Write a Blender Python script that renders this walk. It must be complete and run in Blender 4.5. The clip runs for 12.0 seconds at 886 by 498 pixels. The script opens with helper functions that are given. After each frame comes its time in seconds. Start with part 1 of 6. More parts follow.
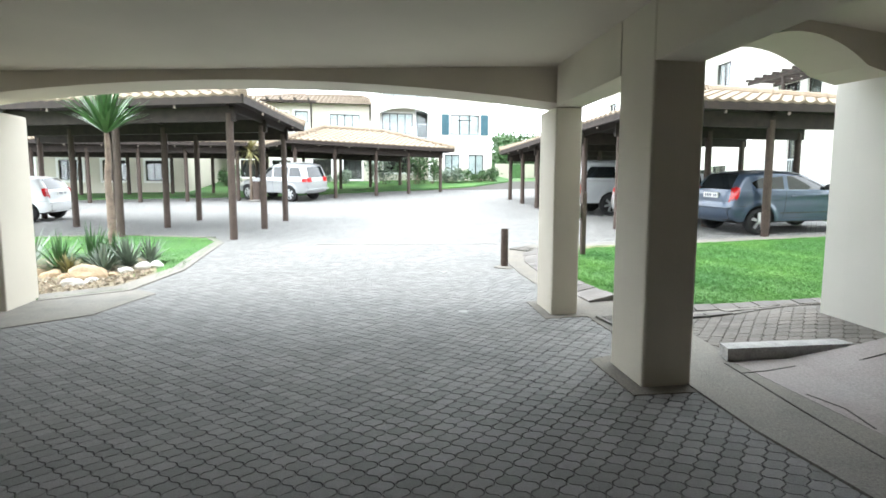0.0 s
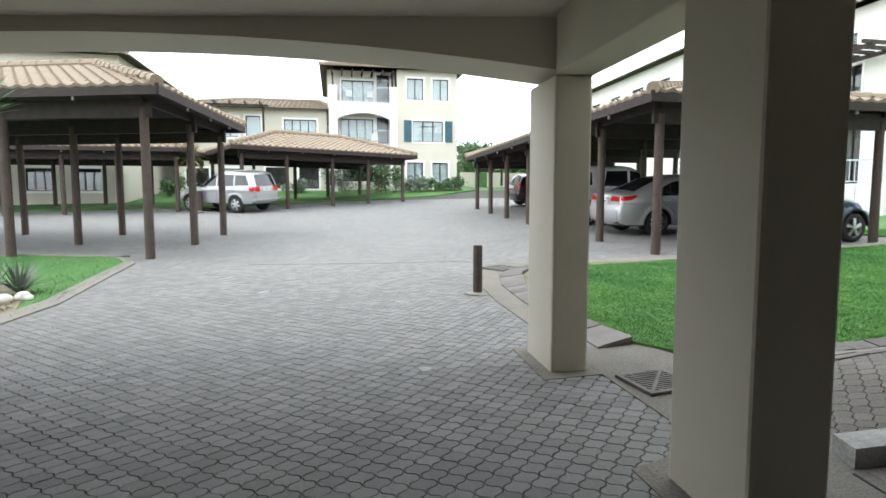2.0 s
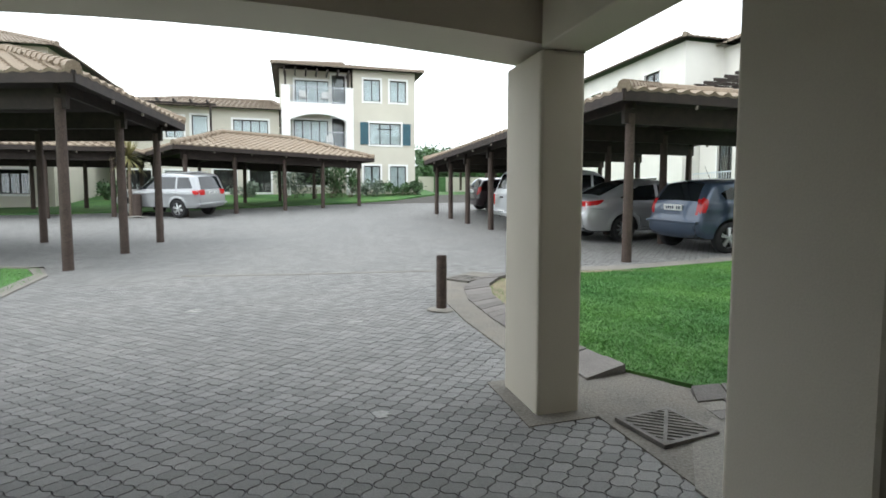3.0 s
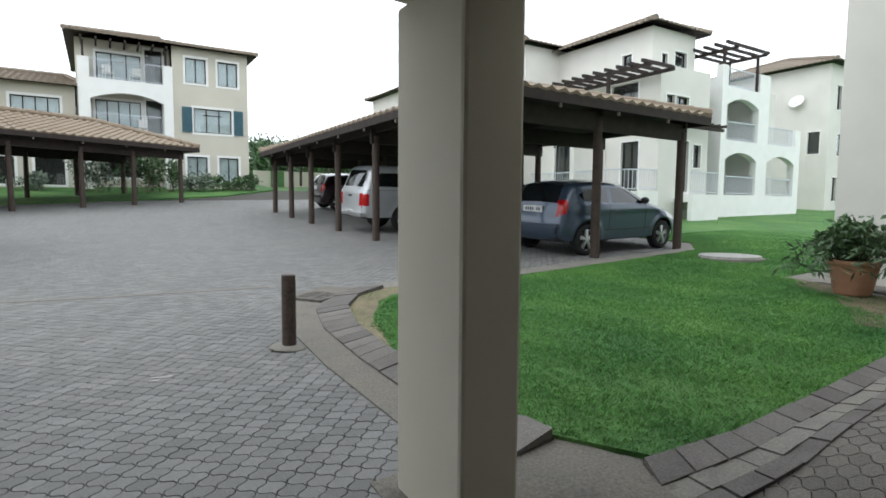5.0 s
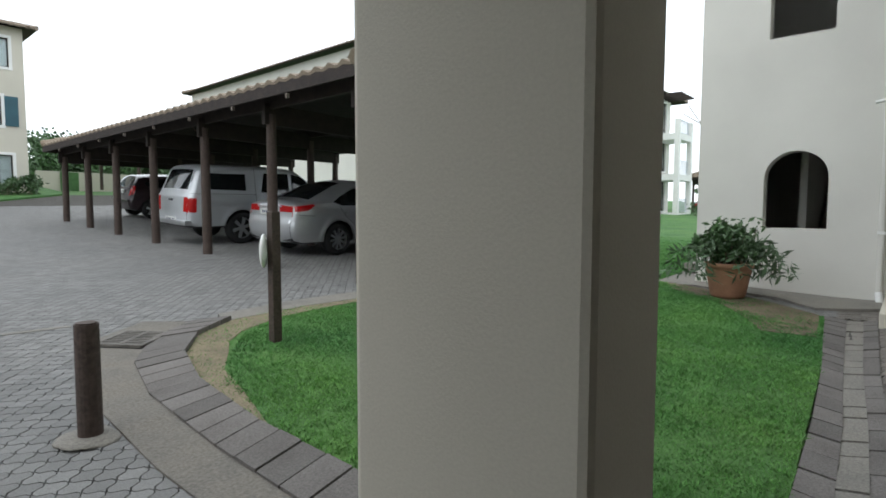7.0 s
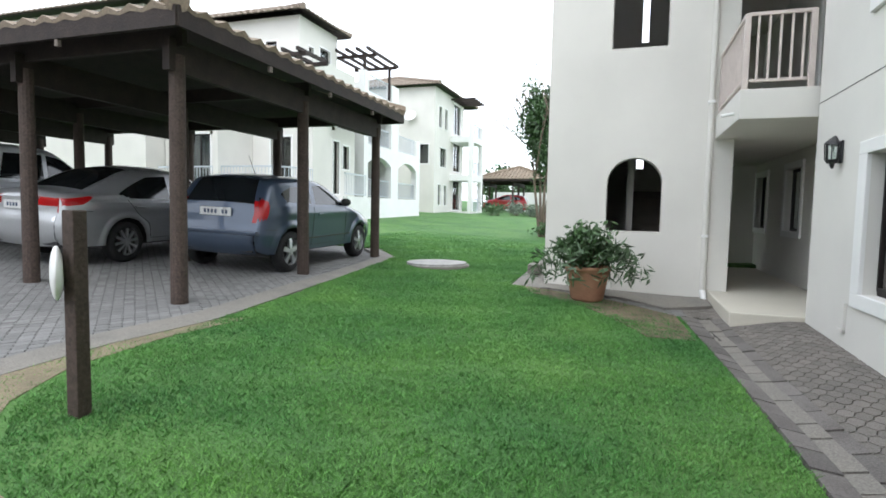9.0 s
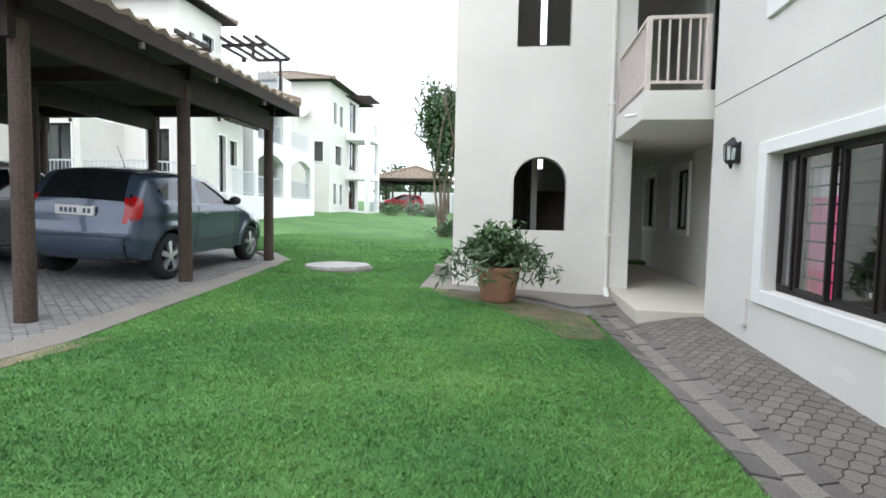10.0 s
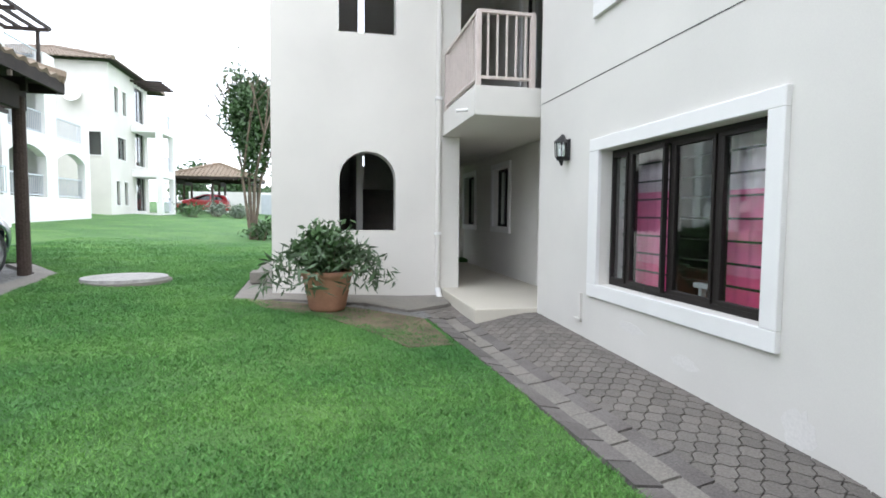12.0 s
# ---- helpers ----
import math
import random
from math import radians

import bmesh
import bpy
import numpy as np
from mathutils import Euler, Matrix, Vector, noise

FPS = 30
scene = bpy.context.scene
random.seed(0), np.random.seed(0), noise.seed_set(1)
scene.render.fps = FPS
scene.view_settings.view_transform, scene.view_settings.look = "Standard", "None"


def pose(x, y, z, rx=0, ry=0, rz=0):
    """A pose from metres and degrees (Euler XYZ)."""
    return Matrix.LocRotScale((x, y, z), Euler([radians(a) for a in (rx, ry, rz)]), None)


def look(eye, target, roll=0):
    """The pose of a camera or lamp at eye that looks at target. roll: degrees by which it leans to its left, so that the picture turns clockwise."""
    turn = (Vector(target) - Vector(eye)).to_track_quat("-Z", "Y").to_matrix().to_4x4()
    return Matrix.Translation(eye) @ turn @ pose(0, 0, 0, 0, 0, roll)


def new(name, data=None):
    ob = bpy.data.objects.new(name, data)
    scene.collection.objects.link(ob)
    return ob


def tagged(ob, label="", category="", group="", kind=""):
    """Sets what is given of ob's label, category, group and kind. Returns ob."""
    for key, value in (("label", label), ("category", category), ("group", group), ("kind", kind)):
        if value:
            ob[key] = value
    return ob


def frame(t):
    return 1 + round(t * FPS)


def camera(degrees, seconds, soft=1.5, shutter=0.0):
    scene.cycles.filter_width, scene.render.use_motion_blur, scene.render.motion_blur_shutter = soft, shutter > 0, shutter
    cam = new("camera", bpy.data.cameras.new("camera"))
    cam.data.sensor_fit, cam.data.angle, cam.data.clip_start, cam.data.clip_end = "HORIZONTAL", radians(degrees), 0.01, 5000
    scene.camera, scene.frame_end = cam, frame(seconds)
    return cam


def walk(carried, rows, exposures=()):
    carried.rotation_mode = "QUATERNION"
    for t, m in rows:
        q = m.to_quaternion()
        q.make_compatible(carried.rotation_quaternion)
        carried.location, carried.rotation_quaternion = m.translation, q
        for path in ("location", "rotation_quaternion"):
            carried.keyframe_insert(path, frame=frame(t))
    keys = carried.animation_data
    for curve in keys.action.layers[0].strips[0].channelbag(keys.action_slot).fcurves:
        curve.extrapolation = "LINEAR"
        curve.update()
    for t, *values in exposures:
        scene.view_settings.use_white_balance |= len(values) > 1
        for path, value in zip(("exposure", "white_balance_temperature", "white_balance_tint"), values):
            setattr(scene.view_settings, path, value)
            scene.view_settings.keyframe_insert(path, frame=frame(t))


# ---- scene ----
cam = camera(78.1, 12.0, soft=1.7)
PATH = [
    (0, (0.032, 0.247, 1.575), (0.29, 2.22, 1.372), 0.2),
    (0.5, (0.11, 0.722, 1.537), (0.379, 2.695, 1.35), 0.3),
    (1, (0.2, 1.22, 1.546), (0.484, 3.192, 1.371), 0.3),
    (1.5, (0.269, 1.673, 1.556), (0.584, 3.641, 1.385), -0.1),
    (2, (0.379, 2.096, 1.546), (0.763, 4.051, 1.38), -0.1),
    (2.5, (0.484, 2.523, 1.536), (0.943, 4.464, 1.38), -0.0),
    (4.5, (0.662, 3.952, 1.605), (1.542, 5.742, 1.452), 0.1),
    (5, (0.832, 4.274, 1.618), (1.89, 5.964, 1.458), 0.4),
    (5.5, (0.97, 4.575, 1.635), (2.187, 6.155, 1.473), 0.6),
    (6, (1.062, 4.912, 1.637), (2.413, 6.378, 1.481), 0.4),
    (6.5, (1.157, 5.302, 1.589), (2.599, 6.681, 1.449), 0.2),
    (8.5, (1.539, 6.618, 1.647), (3.328, 7.498, 1.499), 0.8),
    (9, (1.706, 6.996, 1.637), (3.597, 7.631, 1.496), 1.1),
    (9.5, (1.889, 7.152, 1.656), (3.832, 7.602, 1.514), 0.8),
    (10, (2.083, 7.246, 1.622), (4.061, 7.511, 1.488), 1.1),
    (10.5, (2.283, 7.355, 1.627), (4.279, 7.387, 1.498), 0.9),
    (11, (2.435, 7.39, 1.62), (4.424, 7.228, 1.492), 0.7),
    (11.5, (2.586, 7.399, 1.625), (4.559, 7.1, 1.499), 0.5),
    (12, (2.687, 7.441, 1.597), (4.642, 7.035, 1.474), 0.5),
]
EXPOSURES = [(0.0, 1.72, 6200, 5.5), (0.5, 1.57, 6200, 5.5), (1.0, 1.34, 6200, 5.5), (1.5, 1.08, 6250, 5.5), (2.0, 0.86, 6250, 6), (2.5, 0.66, 6250, 6), (4.5, 0.05, 6200, 6), (5.5, -0.1, 6200, 6.5), (6.5, -0.22, 6200, 6.5), (8.5, 0.2, 6100, 9), (9.5, 0.42, 6100, 10), (10.5, 0.5, 6100, 11), (12.0, 0.55, 6050, 12)]
walk(cam, [(t, look(eye, target, roll)) for t, eye, target, roll in PATH], EXPOSURES)

# ---- world and sun: bright overcast ----
world = bpy.data.worlds.new("overcast_sky")
scene.world = world
world.use_nodes = True
wn, wl = world.node_tree.nodes, world.node_tree.links
SUN_EL, SUN_ROT = radians(58), radians(265)
sky = wn.new("ShaderNodeTexSky")
sky.sky_type, sky.sun_disc = "NISHITA", False
sky.sun_elevation, sky.sun_rotation = SUN_EL, SUN_ROT
sky.dust_density = 3.0
cloud = wn.new("ShaderNodeMix")
cloud.data_type = "RGBA"
cloud.inputs["Factor"].default_value = 0.85
cloud.inputs["B"].default_value = (14.0, 14.2, 14.6, 1)
wl.new(sky.outputs["Color"], cloud.inputs["A"])
wl.new(cloud.outputs["Result"], wn["Background"].inputs["Color"])
wn["Background"].inputs["Strength"].default_value = 0.15
sun = new("sun", bpy.data.lights.new("sun", "SUN"))
sun.data.energy, sun.data.angle, sun.data.color = 0.8, radians(40), (1.0, 0.97, 0.93)
sd = Vector((math.sin(SUN_ROT) * math.cos(SUN_EL), math.cos(SUN_ROT) * math.cos(SUN_EL), math.sin(SUN_EL)))
sun.matrix_world = look(sd * 60, (0, 0, 0))


# ---- helpers of this scene ----
def gz(x, y):
    """Height of the ground: it rises gently to the north and east, and the path banks up to the facade."""
    z = -0.06 + 0.02 * max(-45.0, min(x, 70.0)) + 0.042 * max(-20.0, min(y, 60.0)) + 0.0016 * max(0.0, min(y, 40.0) - 15.0) ** 2
    a = max(0.0, min(1.0, (6.1 - y) / 1.0))
    b = max(0.0, min(1.0, (x - 3.4) / 1.4))
    return z + 0.17 * a * a * (3 - 2 * a) * b * b * (3 - 2 * b)


def mesh_of(name, bm, smooth=False):
    me = bpy.data.meshes.new(name)
    bmesh.ops.recalc_face_normals(bm, faces=bm.faces)
    bm.to_mesh(me)
    bm.free()
    if smooth:
        me.shade_smooth()
    return me


def part(name, bm, material, parent=None, label="", smooth=False):
    me = mesh_of(name, bm, smooth) if isinstance(bm, bmesh.types.BMesh) else bm
    if not me.materials:
        me.materials.append(material)
    ob = new(name, me)
    if parent:
        ob.parent = parent
    return tagged(ob, label)


def thing(name, m, label, category, group="", kind=""):
    ob = new(name)
    ob.empty_display_size = 0.1
    ob.matrix_world = m
    return tagged(ob, label, category, group, kind)


def struct(name, bm, material, label, smooth=False):
    return tagged(part(name, bm, material, None, label, smooth), kind="structure", category=name.split("_")[0])


def box(bm, x0, y0, z0, x1, y1, z1, bev=0.0):
    r = bmesh.ops.create_cube(bm, size=1.0, matrix=Matrix.Translation(((x0 + x1) / 2, (y0 + y1) / 2, (z0 + z1) / 2)) @ Matrix.Diagonal((x1 - x0, y1 - y0, z1 - z0, 1)))
    if bev:
        es = list({e for v in r["verts"] for e in v.link_edges})
        bmesh.ops.bevel(bm, geom=es, offset=bev, segments=2, affect="EDGES", profile=0.5)
    return bm


def B(*a, bev=0.0):
    return box(bmesh.new(), *a, bev=bev)


def rod(bm, p, q, r0, r1=None, n=10):
    """A tapered round bar from p to q."""
    p, q = Vector(p), Vector(q)
    m = Matrix.Translation((p + q) / 2) @ (q - p).to_track_quat("Z", "Y").to_matrix().to_4x4()
    bmesh.ops.create_cone(bm, cap_ends=True, segments=n, radius1=r0, radius2=r0 if r1 is None else r1, depth=(q - p).length, matrix=m)
    return bm


def bar(bm, p, q, w, h):
    """A square bar from p to q, w wide and h high."""
    p, q = Vector(p), Vector(q)
    d = q - p
    m = Matrix.Translation((p + q) / 2) @ d.to_track_quat("X", "Z").to_matrix().to_4x4() @ Matrix.Diagonal((d.length, w, h, 1))
    bmesh.ops.create_cube(bm, size=1.0, matrix=m)
    return bm


def prism(bm, pts, z0, z1):
    """An upright prism on a plan outline."""
    lo = [bm.verts.new((x, y, z0)) for x, y in pts]
    hi = [bm.verts.new((x, y, z1)) for x, y in pts]
    n = len(pts)
    bm.faces.new(hi), bm.faces.new(lo[::-1])
    for i in range(n):
        bm.faces.new((lo[i], lo[(i + 1) % n], hi[(i + 1) % n], hi[i]))
    return bm


def side_prism(bm, pts, m, t):
    """A plate with the outline pts (u, v) in the local x-z plane of m, t thick along local y."""
    a = [bm.verts.new(m @ Vector((u, 0, v))) for u, v in pts]
    b = [bm.verts.new(m @ Vector((u, t, v))) for u, v in pts]
    n = len(pts)
    bm.faces.new(a), bm.faces.new(b[::-1])
    for i in range(n):
        bm.faces.new((a[i], b[i], b[(i + 1) % n], a[(i + 1) % n]))
    return bm


def holed_wall(bm, u0, u1, z0, z1, t, holes, m):
    """A wall in the local x-z plane of m, t thick along +y, with rectangular holes (a, b, lo, hi)."""
    us = sorted({u0, u1, *[h[0] for h in holes], *[h[1] for h in holes]})
    for a, b in zip(us, us[1:]):
        mid, lo = (a + b) / 2, z0
        for h in sorted([h for h in holes if h[0] < mid < h[1]], key=lambda h: h[2]) + [(0, 0, z1, z1)]:
            if h[2] > lo + 1e-4:
                vs = bmesh.ops.create_cube(bm, size=1.0, matrix=m @ Matrix.Translation(((a + b) / 2, t / 2, (lo + h[2]) / 2)) @ Matrix.Diagonal((b - a, t, h[2] - lo, 1)))
            lo = max(lo, h[3])
    bmesh.ops.remove_doubles(bm, verts=bm.verts, dist=0.0005)
    return bm


# ---- materials ----
def mat(name, col, rough=0.8, var=0.12, scale=3.0, bump=0.0, bump_scale=60.0, metal=0.0, fine=0.06, spec=0.5, col2=None, island=0.0, rnd=0.0):
    """A surface whose colour drifts at two scales, with a fine relief."""
    m = bpy.data.materials.new(name)
    m.use_nodes = True
    N, L = m.node_tree.nodes, m.node_tree.links
    bs = N["Principled BSDF"]
    bs.inputs["Roughness"].default_value, bs.inputs["Metallic"].default_value = rough, metal
    bs.inputs["Specular IOR Level"].default_value = spec
    geo = N.new("ShaderNodeNewGeometry")
    n1, n2 = N.new("ShaderNodeTexNoise"), N.new("ShaderNodeTexNoise")
    n1.inputs["Scale"].default_value, n1.inputs["Detail"].default_value = scale, 5
    n2.inputs["Scale"].default_value, n2.inputs["Detail"].default_value = bump_scale, 3
    for n in (n1, n2):
        L.new(geo.outputs["Position"], n.inputs["Vector"])
    def ramp(src, lo, hi):
        r = N.new("ShaderNodeMapRange")
        r.inputs["From Min"].default_value, r.inputs["From Max"].default_value = 0.3, 0.7
        r.inputs["To Min"].default_value, r.inputs["To Max"].default_value = lo, hi
        L.new(src, r.inputs["Value"])
        return r.outputs["Result"]
    def times(a, b):
        x = N.new("ShaderNodeMath")
        x.operation = "MULTIPLY"
        L.new(a, x.inputs[0]), L.new(b, x.inputs[1])
        return x.outputs[0]
    f = times(ramp(n1.outputs["Fac"], 1 - var, 1 + var), ramp(n2.outputs["Fac"], 1 - fine, 1 + fine))
    if island:
        r = N.new("ShaderNodeMapRange")
        r.inputs["To Min"].default_value, r.inputs["To Max"].default_value = 1 - island, 1 + island
        L.new(geo.outputs["Random Per Island"], r.inputs["Value"])
        f = times(f, r.outputs["Result"])
    if rnd:
        oi, r = N.new("ShaderNodeObjectInfo"), N.new("ShaderNodeMapRange")
        r.inputs["To Min"].default_value, r.inputs["To Max"].default_value = 1 - rnd, 1 + rnd
        L.new(oi.outputs["Random"], r.inputs["Value"])
        f = times(f, r.outputs["Result"])
    base = N.new("ShaderNodeMix")
    base.data_type = "RGBA"
    base.inputs["A"].default_value, base.inputs["B"].default_value = (*col, 1), (*(col2 or col), 1)
    L.new(ramp(n1.outputs["Fac"], 0, 1), base.inputs["Factor"])
    mul = N.new("ShaderNodeVectorMath")
    mul.operation = "SCALE"
    L.new(base.outputs["Result"], mul.inputs[0]), L.new(f, mul.inputs["Scale"])
    L.new(mul.outputs["Vector"], bs.inputs["Base Color"])
    if bump:
        b = N.new("ShaderNodeBump")
        b.inputs["Strength"].default_value, b.inputs["Distance"].default_value = bump, 0.01
        L.new(n2.outputs["Fac"], b.inputs["Height"]), L.new(b.outputs["Normal"], bs.inputs["Normal"])
    return m


def glass(name, tint=(0.9, 0.95, 0.95), alpha=0.25):
    """A clear pane: mirrors a little by its slant and lets the rest through."""
    m = bpy.data.materials.new(name)
    m.use_nodes = True
    N, L = m.node_tree.nodes, m.node_tree.links
    N.remove(N["Principled BSDF"])
    tr, gl, fr, mx = N.new("ShaderNodeBsdfTransparent"), N.new("ShaderNodeBsdfGlossy"), N.new("ShaderNodeLayerWeight"), N.new("ShaderNodeMixShader")
    pw = N.new("ShaderNodeMath")
    pw.operation = "POWER"
    pw.inputs[1].default_value = 3.2
    tr.inputs["Color"].default_value = (*tint, 1)
    gl.inputs["Roughness"].default_value = 0.02
    fr.inputs["Blend"].default_value = 0.5
    ad = N.new("ShaderNodeMath")
    ad.operation = "MULTIPLY_ADD"
    ad.inputs[1].default_value, ad.inputs[2].default_value = 0.75, 0.06
    L.new(fr.outputs["Facing"], pw.inputs[0]), L.new(pw.outputs[0], ad.inputs[0])
    L.new(ad.outputs[0], mx.inputs[0]), L.new(tr.outputs[0], mx.inputs[1]), L.new(gl.outputs[0], mx.inputs[2])
    L.new(mx.outputs[0], N["Material Output"].inputs["Surface"])
    return m


M_PLASTER = mat("white_plaster", (0.66, 0.645, 0.60), 0.85, 0.05, 0.9, 0.05, 160, fine=0.02)
M_PORCH = mat("cream_plaster", (0.60, 0.555, 0.465), 0.85, 0.06, 0.8, 0.1, 130, fine=0.03)
M_CREAM = mat("cream_wall_paint", (0.56, 0.53, 0.45), 0.85, 0.06, 0.7, 0.2, 60, fine=0.03)
M_TRIM = mat("white_trim_paint", (0.78, 0.78, 0.76), 0.6, 0.03, 2.0, 0.03, 120, fine=0.02)
M_WOOD = mat("dark_stained_timber", (0.024, 0.0155, 0.012), 0.75, 0.35, 6.0, 0.5, 45, fine=0.25)
M_POST = mat("weathered_pole_timber", (0.078, 0.055, 0.043), 0.8, 0.35, 5.0, 0.6, 40, fine=0.3, col2=(0.05, 0.034, 0.028))
M_TILE = mat("tan_concrete_roof_tile", (0.29, 0.225, 0.16), 0.85, 0.25, 1.6, 0.4, 40, fine=0.2, col2=(0.19, 0.155, 0.115))
M_TILE2 = mat("grey_brown_roof_tile", (0.27, 0.225, 0.175), 0.85, 0.2, 1.2, 0.4, 30, fine=0.15, col2=(0.21, 0.17, 0.135))
M_PAVER = mat("grey_concrete_paver", (0.235, 0.234, 0.228), 0.9, 0.18, 0.8, 0.6, 120, fine=0.14, col2=(0.185, 0.182, 0.175), island=0.15, rnd=0.15)
M_PATH = mat("brown_stained_path_paver", (0.20, 0.185, 0.165), 0.9, 0.3, 1.6, 0.7, 90, fine=0.2, col2=(0.125, 0.113, 0.098), island=0.16)
M_JOINT = mat("sandy_joint_filling", (0.055, 0.051, 0.044), 0.95, 0.2, 6.0, 0.5, 120, fine=0.2)
M_CONC = mat("weathered_concrete", (0.25, 0.236, 0.21), 0.9, 0.32, 2.6, 0.6, 70, fine=0.2, col2=(0.16, 0.148, 0.128))
M_SOIL = mat("damp_brown_soil", (0.13, 0.10, 0.065), 0.95, 0.3, 4.0, 0.8, 60, fine=0.25)
M_GRASS = mat("short_green_lawn", (0.042, 0.14, 0.03), 0.9, 0.2, 0.7, 0.5, 70, fine=0.3, col2=(0.078, 0.16, 0.034))
M_BLADE = mat("grass_blade_green", (0.073, 0.235, 0.05), 0.65, 0.2, 0.9, island=0.4, fine=0.14, bump_scale=14.0, col2=(0.12, 0.262, 0.053))
M_LEAF = mat("dark_green_leaf", (0.045, 0.095, 0.03), 0.5, 0.3, 3.0, island=0.35, col2=(0.07, 0.13, 0.05))
M_FRAME = mat("dark_bronze_window_frame", (0.014, 0.011, 0.010), 0.5, 0.1, 4.0, spec=0.3)
# near-black that paints the shade inside rooms
M_ROOMSHADE = mat("painted_room_shade", (0.05, 0.045, 0.04), 0.9, 0.1, 2.0)
M_CURTAIN = mat("white_net_curtain", (0.62, 0.62, 0.63), 0.9, 0.12, 3.0, fine=0.05)
M_RAIL = mat("white_painted_steel_rail", (0.50, 0.54, 0.58), 0.5, 0.05, 4.0)
M_RIMSHADE = mat("dark_rim_shade", (0.03, 0.03, 0.03), 0.7, 0.2, 8.0, 0.4, 80)
M_GLASS = glass("window_glass")

# ---- ground ----
def sheet(name, x0, x1, y0, y1, step, material, label, dz=0.0):
    nx, ny = max(1, round((x1 - x0) / step)), max(1, round((y1 - y0) / step))
    v = [(x0 + (x1 - x0) * i / nx, y0 + (y1 - y0) * j / ny) for j in range(ny + 1) for i in range(nx + 1)]
    f = [(j * (nx + 1) + i, j * (nx + 1) + i + 1, (j + 1) * (nx + 1) + i + 1, (j + 1) * (nx + 1) + i) for j in range(ny) for i in range(nx)]
    me = bpy.data.meshes.new(name)
    me.from_pydata([(x, y, gz(x, y) + dz) for x, y in v], [], f)
    me.shade_smooth()
    return tagged(part(name, me, material, None, label), kind="structure", category="ground")


def patch(name, outline, dz, material, label, thick=0.06, step=0.5):
    """A ground patch with a free outline that lies dz above the ground and follows its slope."""
    bm = bmesh.new()
    vs = [bm.verts.new((x, y, 0)) for x, y in outline]
    bm.faces.new(vs)
    bmesh.ops.triangulate(bm, faces=bm.faces)
    xs, ys = [p[0] for p in outline], [p[1] for p in outline]
    for ax, lo, hi in ((0, min(xs), max(xs)), (1, min(ys), max(ys))):
        c = lo + step
        while c < hi:
            no = Vector((1, 0, 0)) if ax == 0 else Vector((0, 1, 0))
            bmesh.ops.bisect_plane(bm, geom=bm.verts[:] + bm.edges[:] + bm.faces[:], plane_co=no * c, plane_no=no)
            c += step
    up = bm.faces[:]
    for v in bm.verts:
        v.co.z = gz(v.co.x, v.co.y) + dz
    r = bmesh.ops.extrude_face_region(bm, geom=up)
    for v in [g for g in r["geom"] if isinstance(g, bmesh.types.BMVert)]:
        v.co.z -= thick
    return struct(name, bm, material, label)

sheet("ground", -400, 400, -300, 500, 20, M_GRASS, "rough green ground reaching out to the horizon", -0.25)
PAVE = [(-40, -14), (8.6, -14), (8.6, 5.0), (10.4, 5.0), (10.4, 6.9), (9.6, 6.9), (13.4, 12.0), (13.4, 30.0), (12.5, 36.5), (9.5, 36.5), (6.0, 33.0), (3.9, 32.0), (-4.6, 29.0), (-40, 28.6)]
patch("driveway", PAVE, -0.02, M_JOINT, "grey interlocking concrete paving of the driveway and court", 0.2, 0.5)
LAWN = [(2.98, 6.55), (2.87, 7.2), (2.86, 8.4), (2.95, 9.3), (3.16, 10.0), (3.5, 10.5), (4.0, 10.8), (4.9, 10.85), (5.9, 10.72), (7.4, 10.85), (9.5, 11.1), (11.7, 11.4), (13.0, 12.3), (13.2, 20.0), (13.3, 30.0), (18, 30), (60, 30), (60, -6), (14.6, -6), (14.6, 8.75), (9.9, 8.65), (9.35, 7.2), (8.75, 6.35), (6.5, 6.14), (3.9, 6.0), (3.3, 6.05)]
patch("lawn", LAWN, 0.03, M_GRASS, "mown green lawn beside the paved path", 0.2, 1.5)
LEFT_LAWN = [(-4.3, 7.75), (-3.35, 8.2), (-3.12, 9.7), (-3.4, 13.2), (-3.8, 14.1), (-5.9, 15.0), (-8.5, 15.3), (-14, 15.4), (-14, 7.75)]
patch("lawn_bed", LEFT_LAWN, 0.03, M_GRASS, "small lawn beside the driveway with a gravel bed", 0.2, 1.0)
FAR_LAWN = [(-40, 28.7), (-4.6, 29.1), (3.9, 32.1), (6.0, 33.1), (9.5, 36.7), (9.5, 60), (-40, 60)]
patch("lawn_far", FAR_LAWN, 0.04, M_GRASS, "lawn strip in front of the apartment block", 0.25, 2.0)

# ---- the block over the driveway ----
FY, TX = 5.115, 10.39          # facade plane, tower plane
ZS, ZC, ZU = 2.50, 2.76, 2.93   # springing, crown and ceiling of the undercroft


def arch_pts(a, b, spring, crown, n=14):
    return [(a + (b - a) * i / n, spring + (crown - spring) * (1 - (2 * i / n - 1) ** 2)) for i in range(n + 1)]


def beam(name, p, q, t, spring, crown, top, label, lift=0.0):
    """A beam with a shallow arched underside from plan point p to q, t thick to its left."""
    d = Vector((q[0] - p[0], q[1] - p[1], 0))
    m = Matrix.Translation((p[0], p[1], 0)) @ Matrix.Rotation(math.atan2(d.y, d.x), 4, "Z")
    ln = d.length
    stub = 0.35
    pts = [(0, spring)] + arch_pts(stub, ln - stub, spring + 0.05, crown) + [(ln, spring)]
    pts = [(u, v + lift * (1 - u / ln)) for u, v in pts] + [(ln, top), (0, top)]
    return struct(name, side_prism(bmesh.new(), pts, m, t), M_PORCH, label)


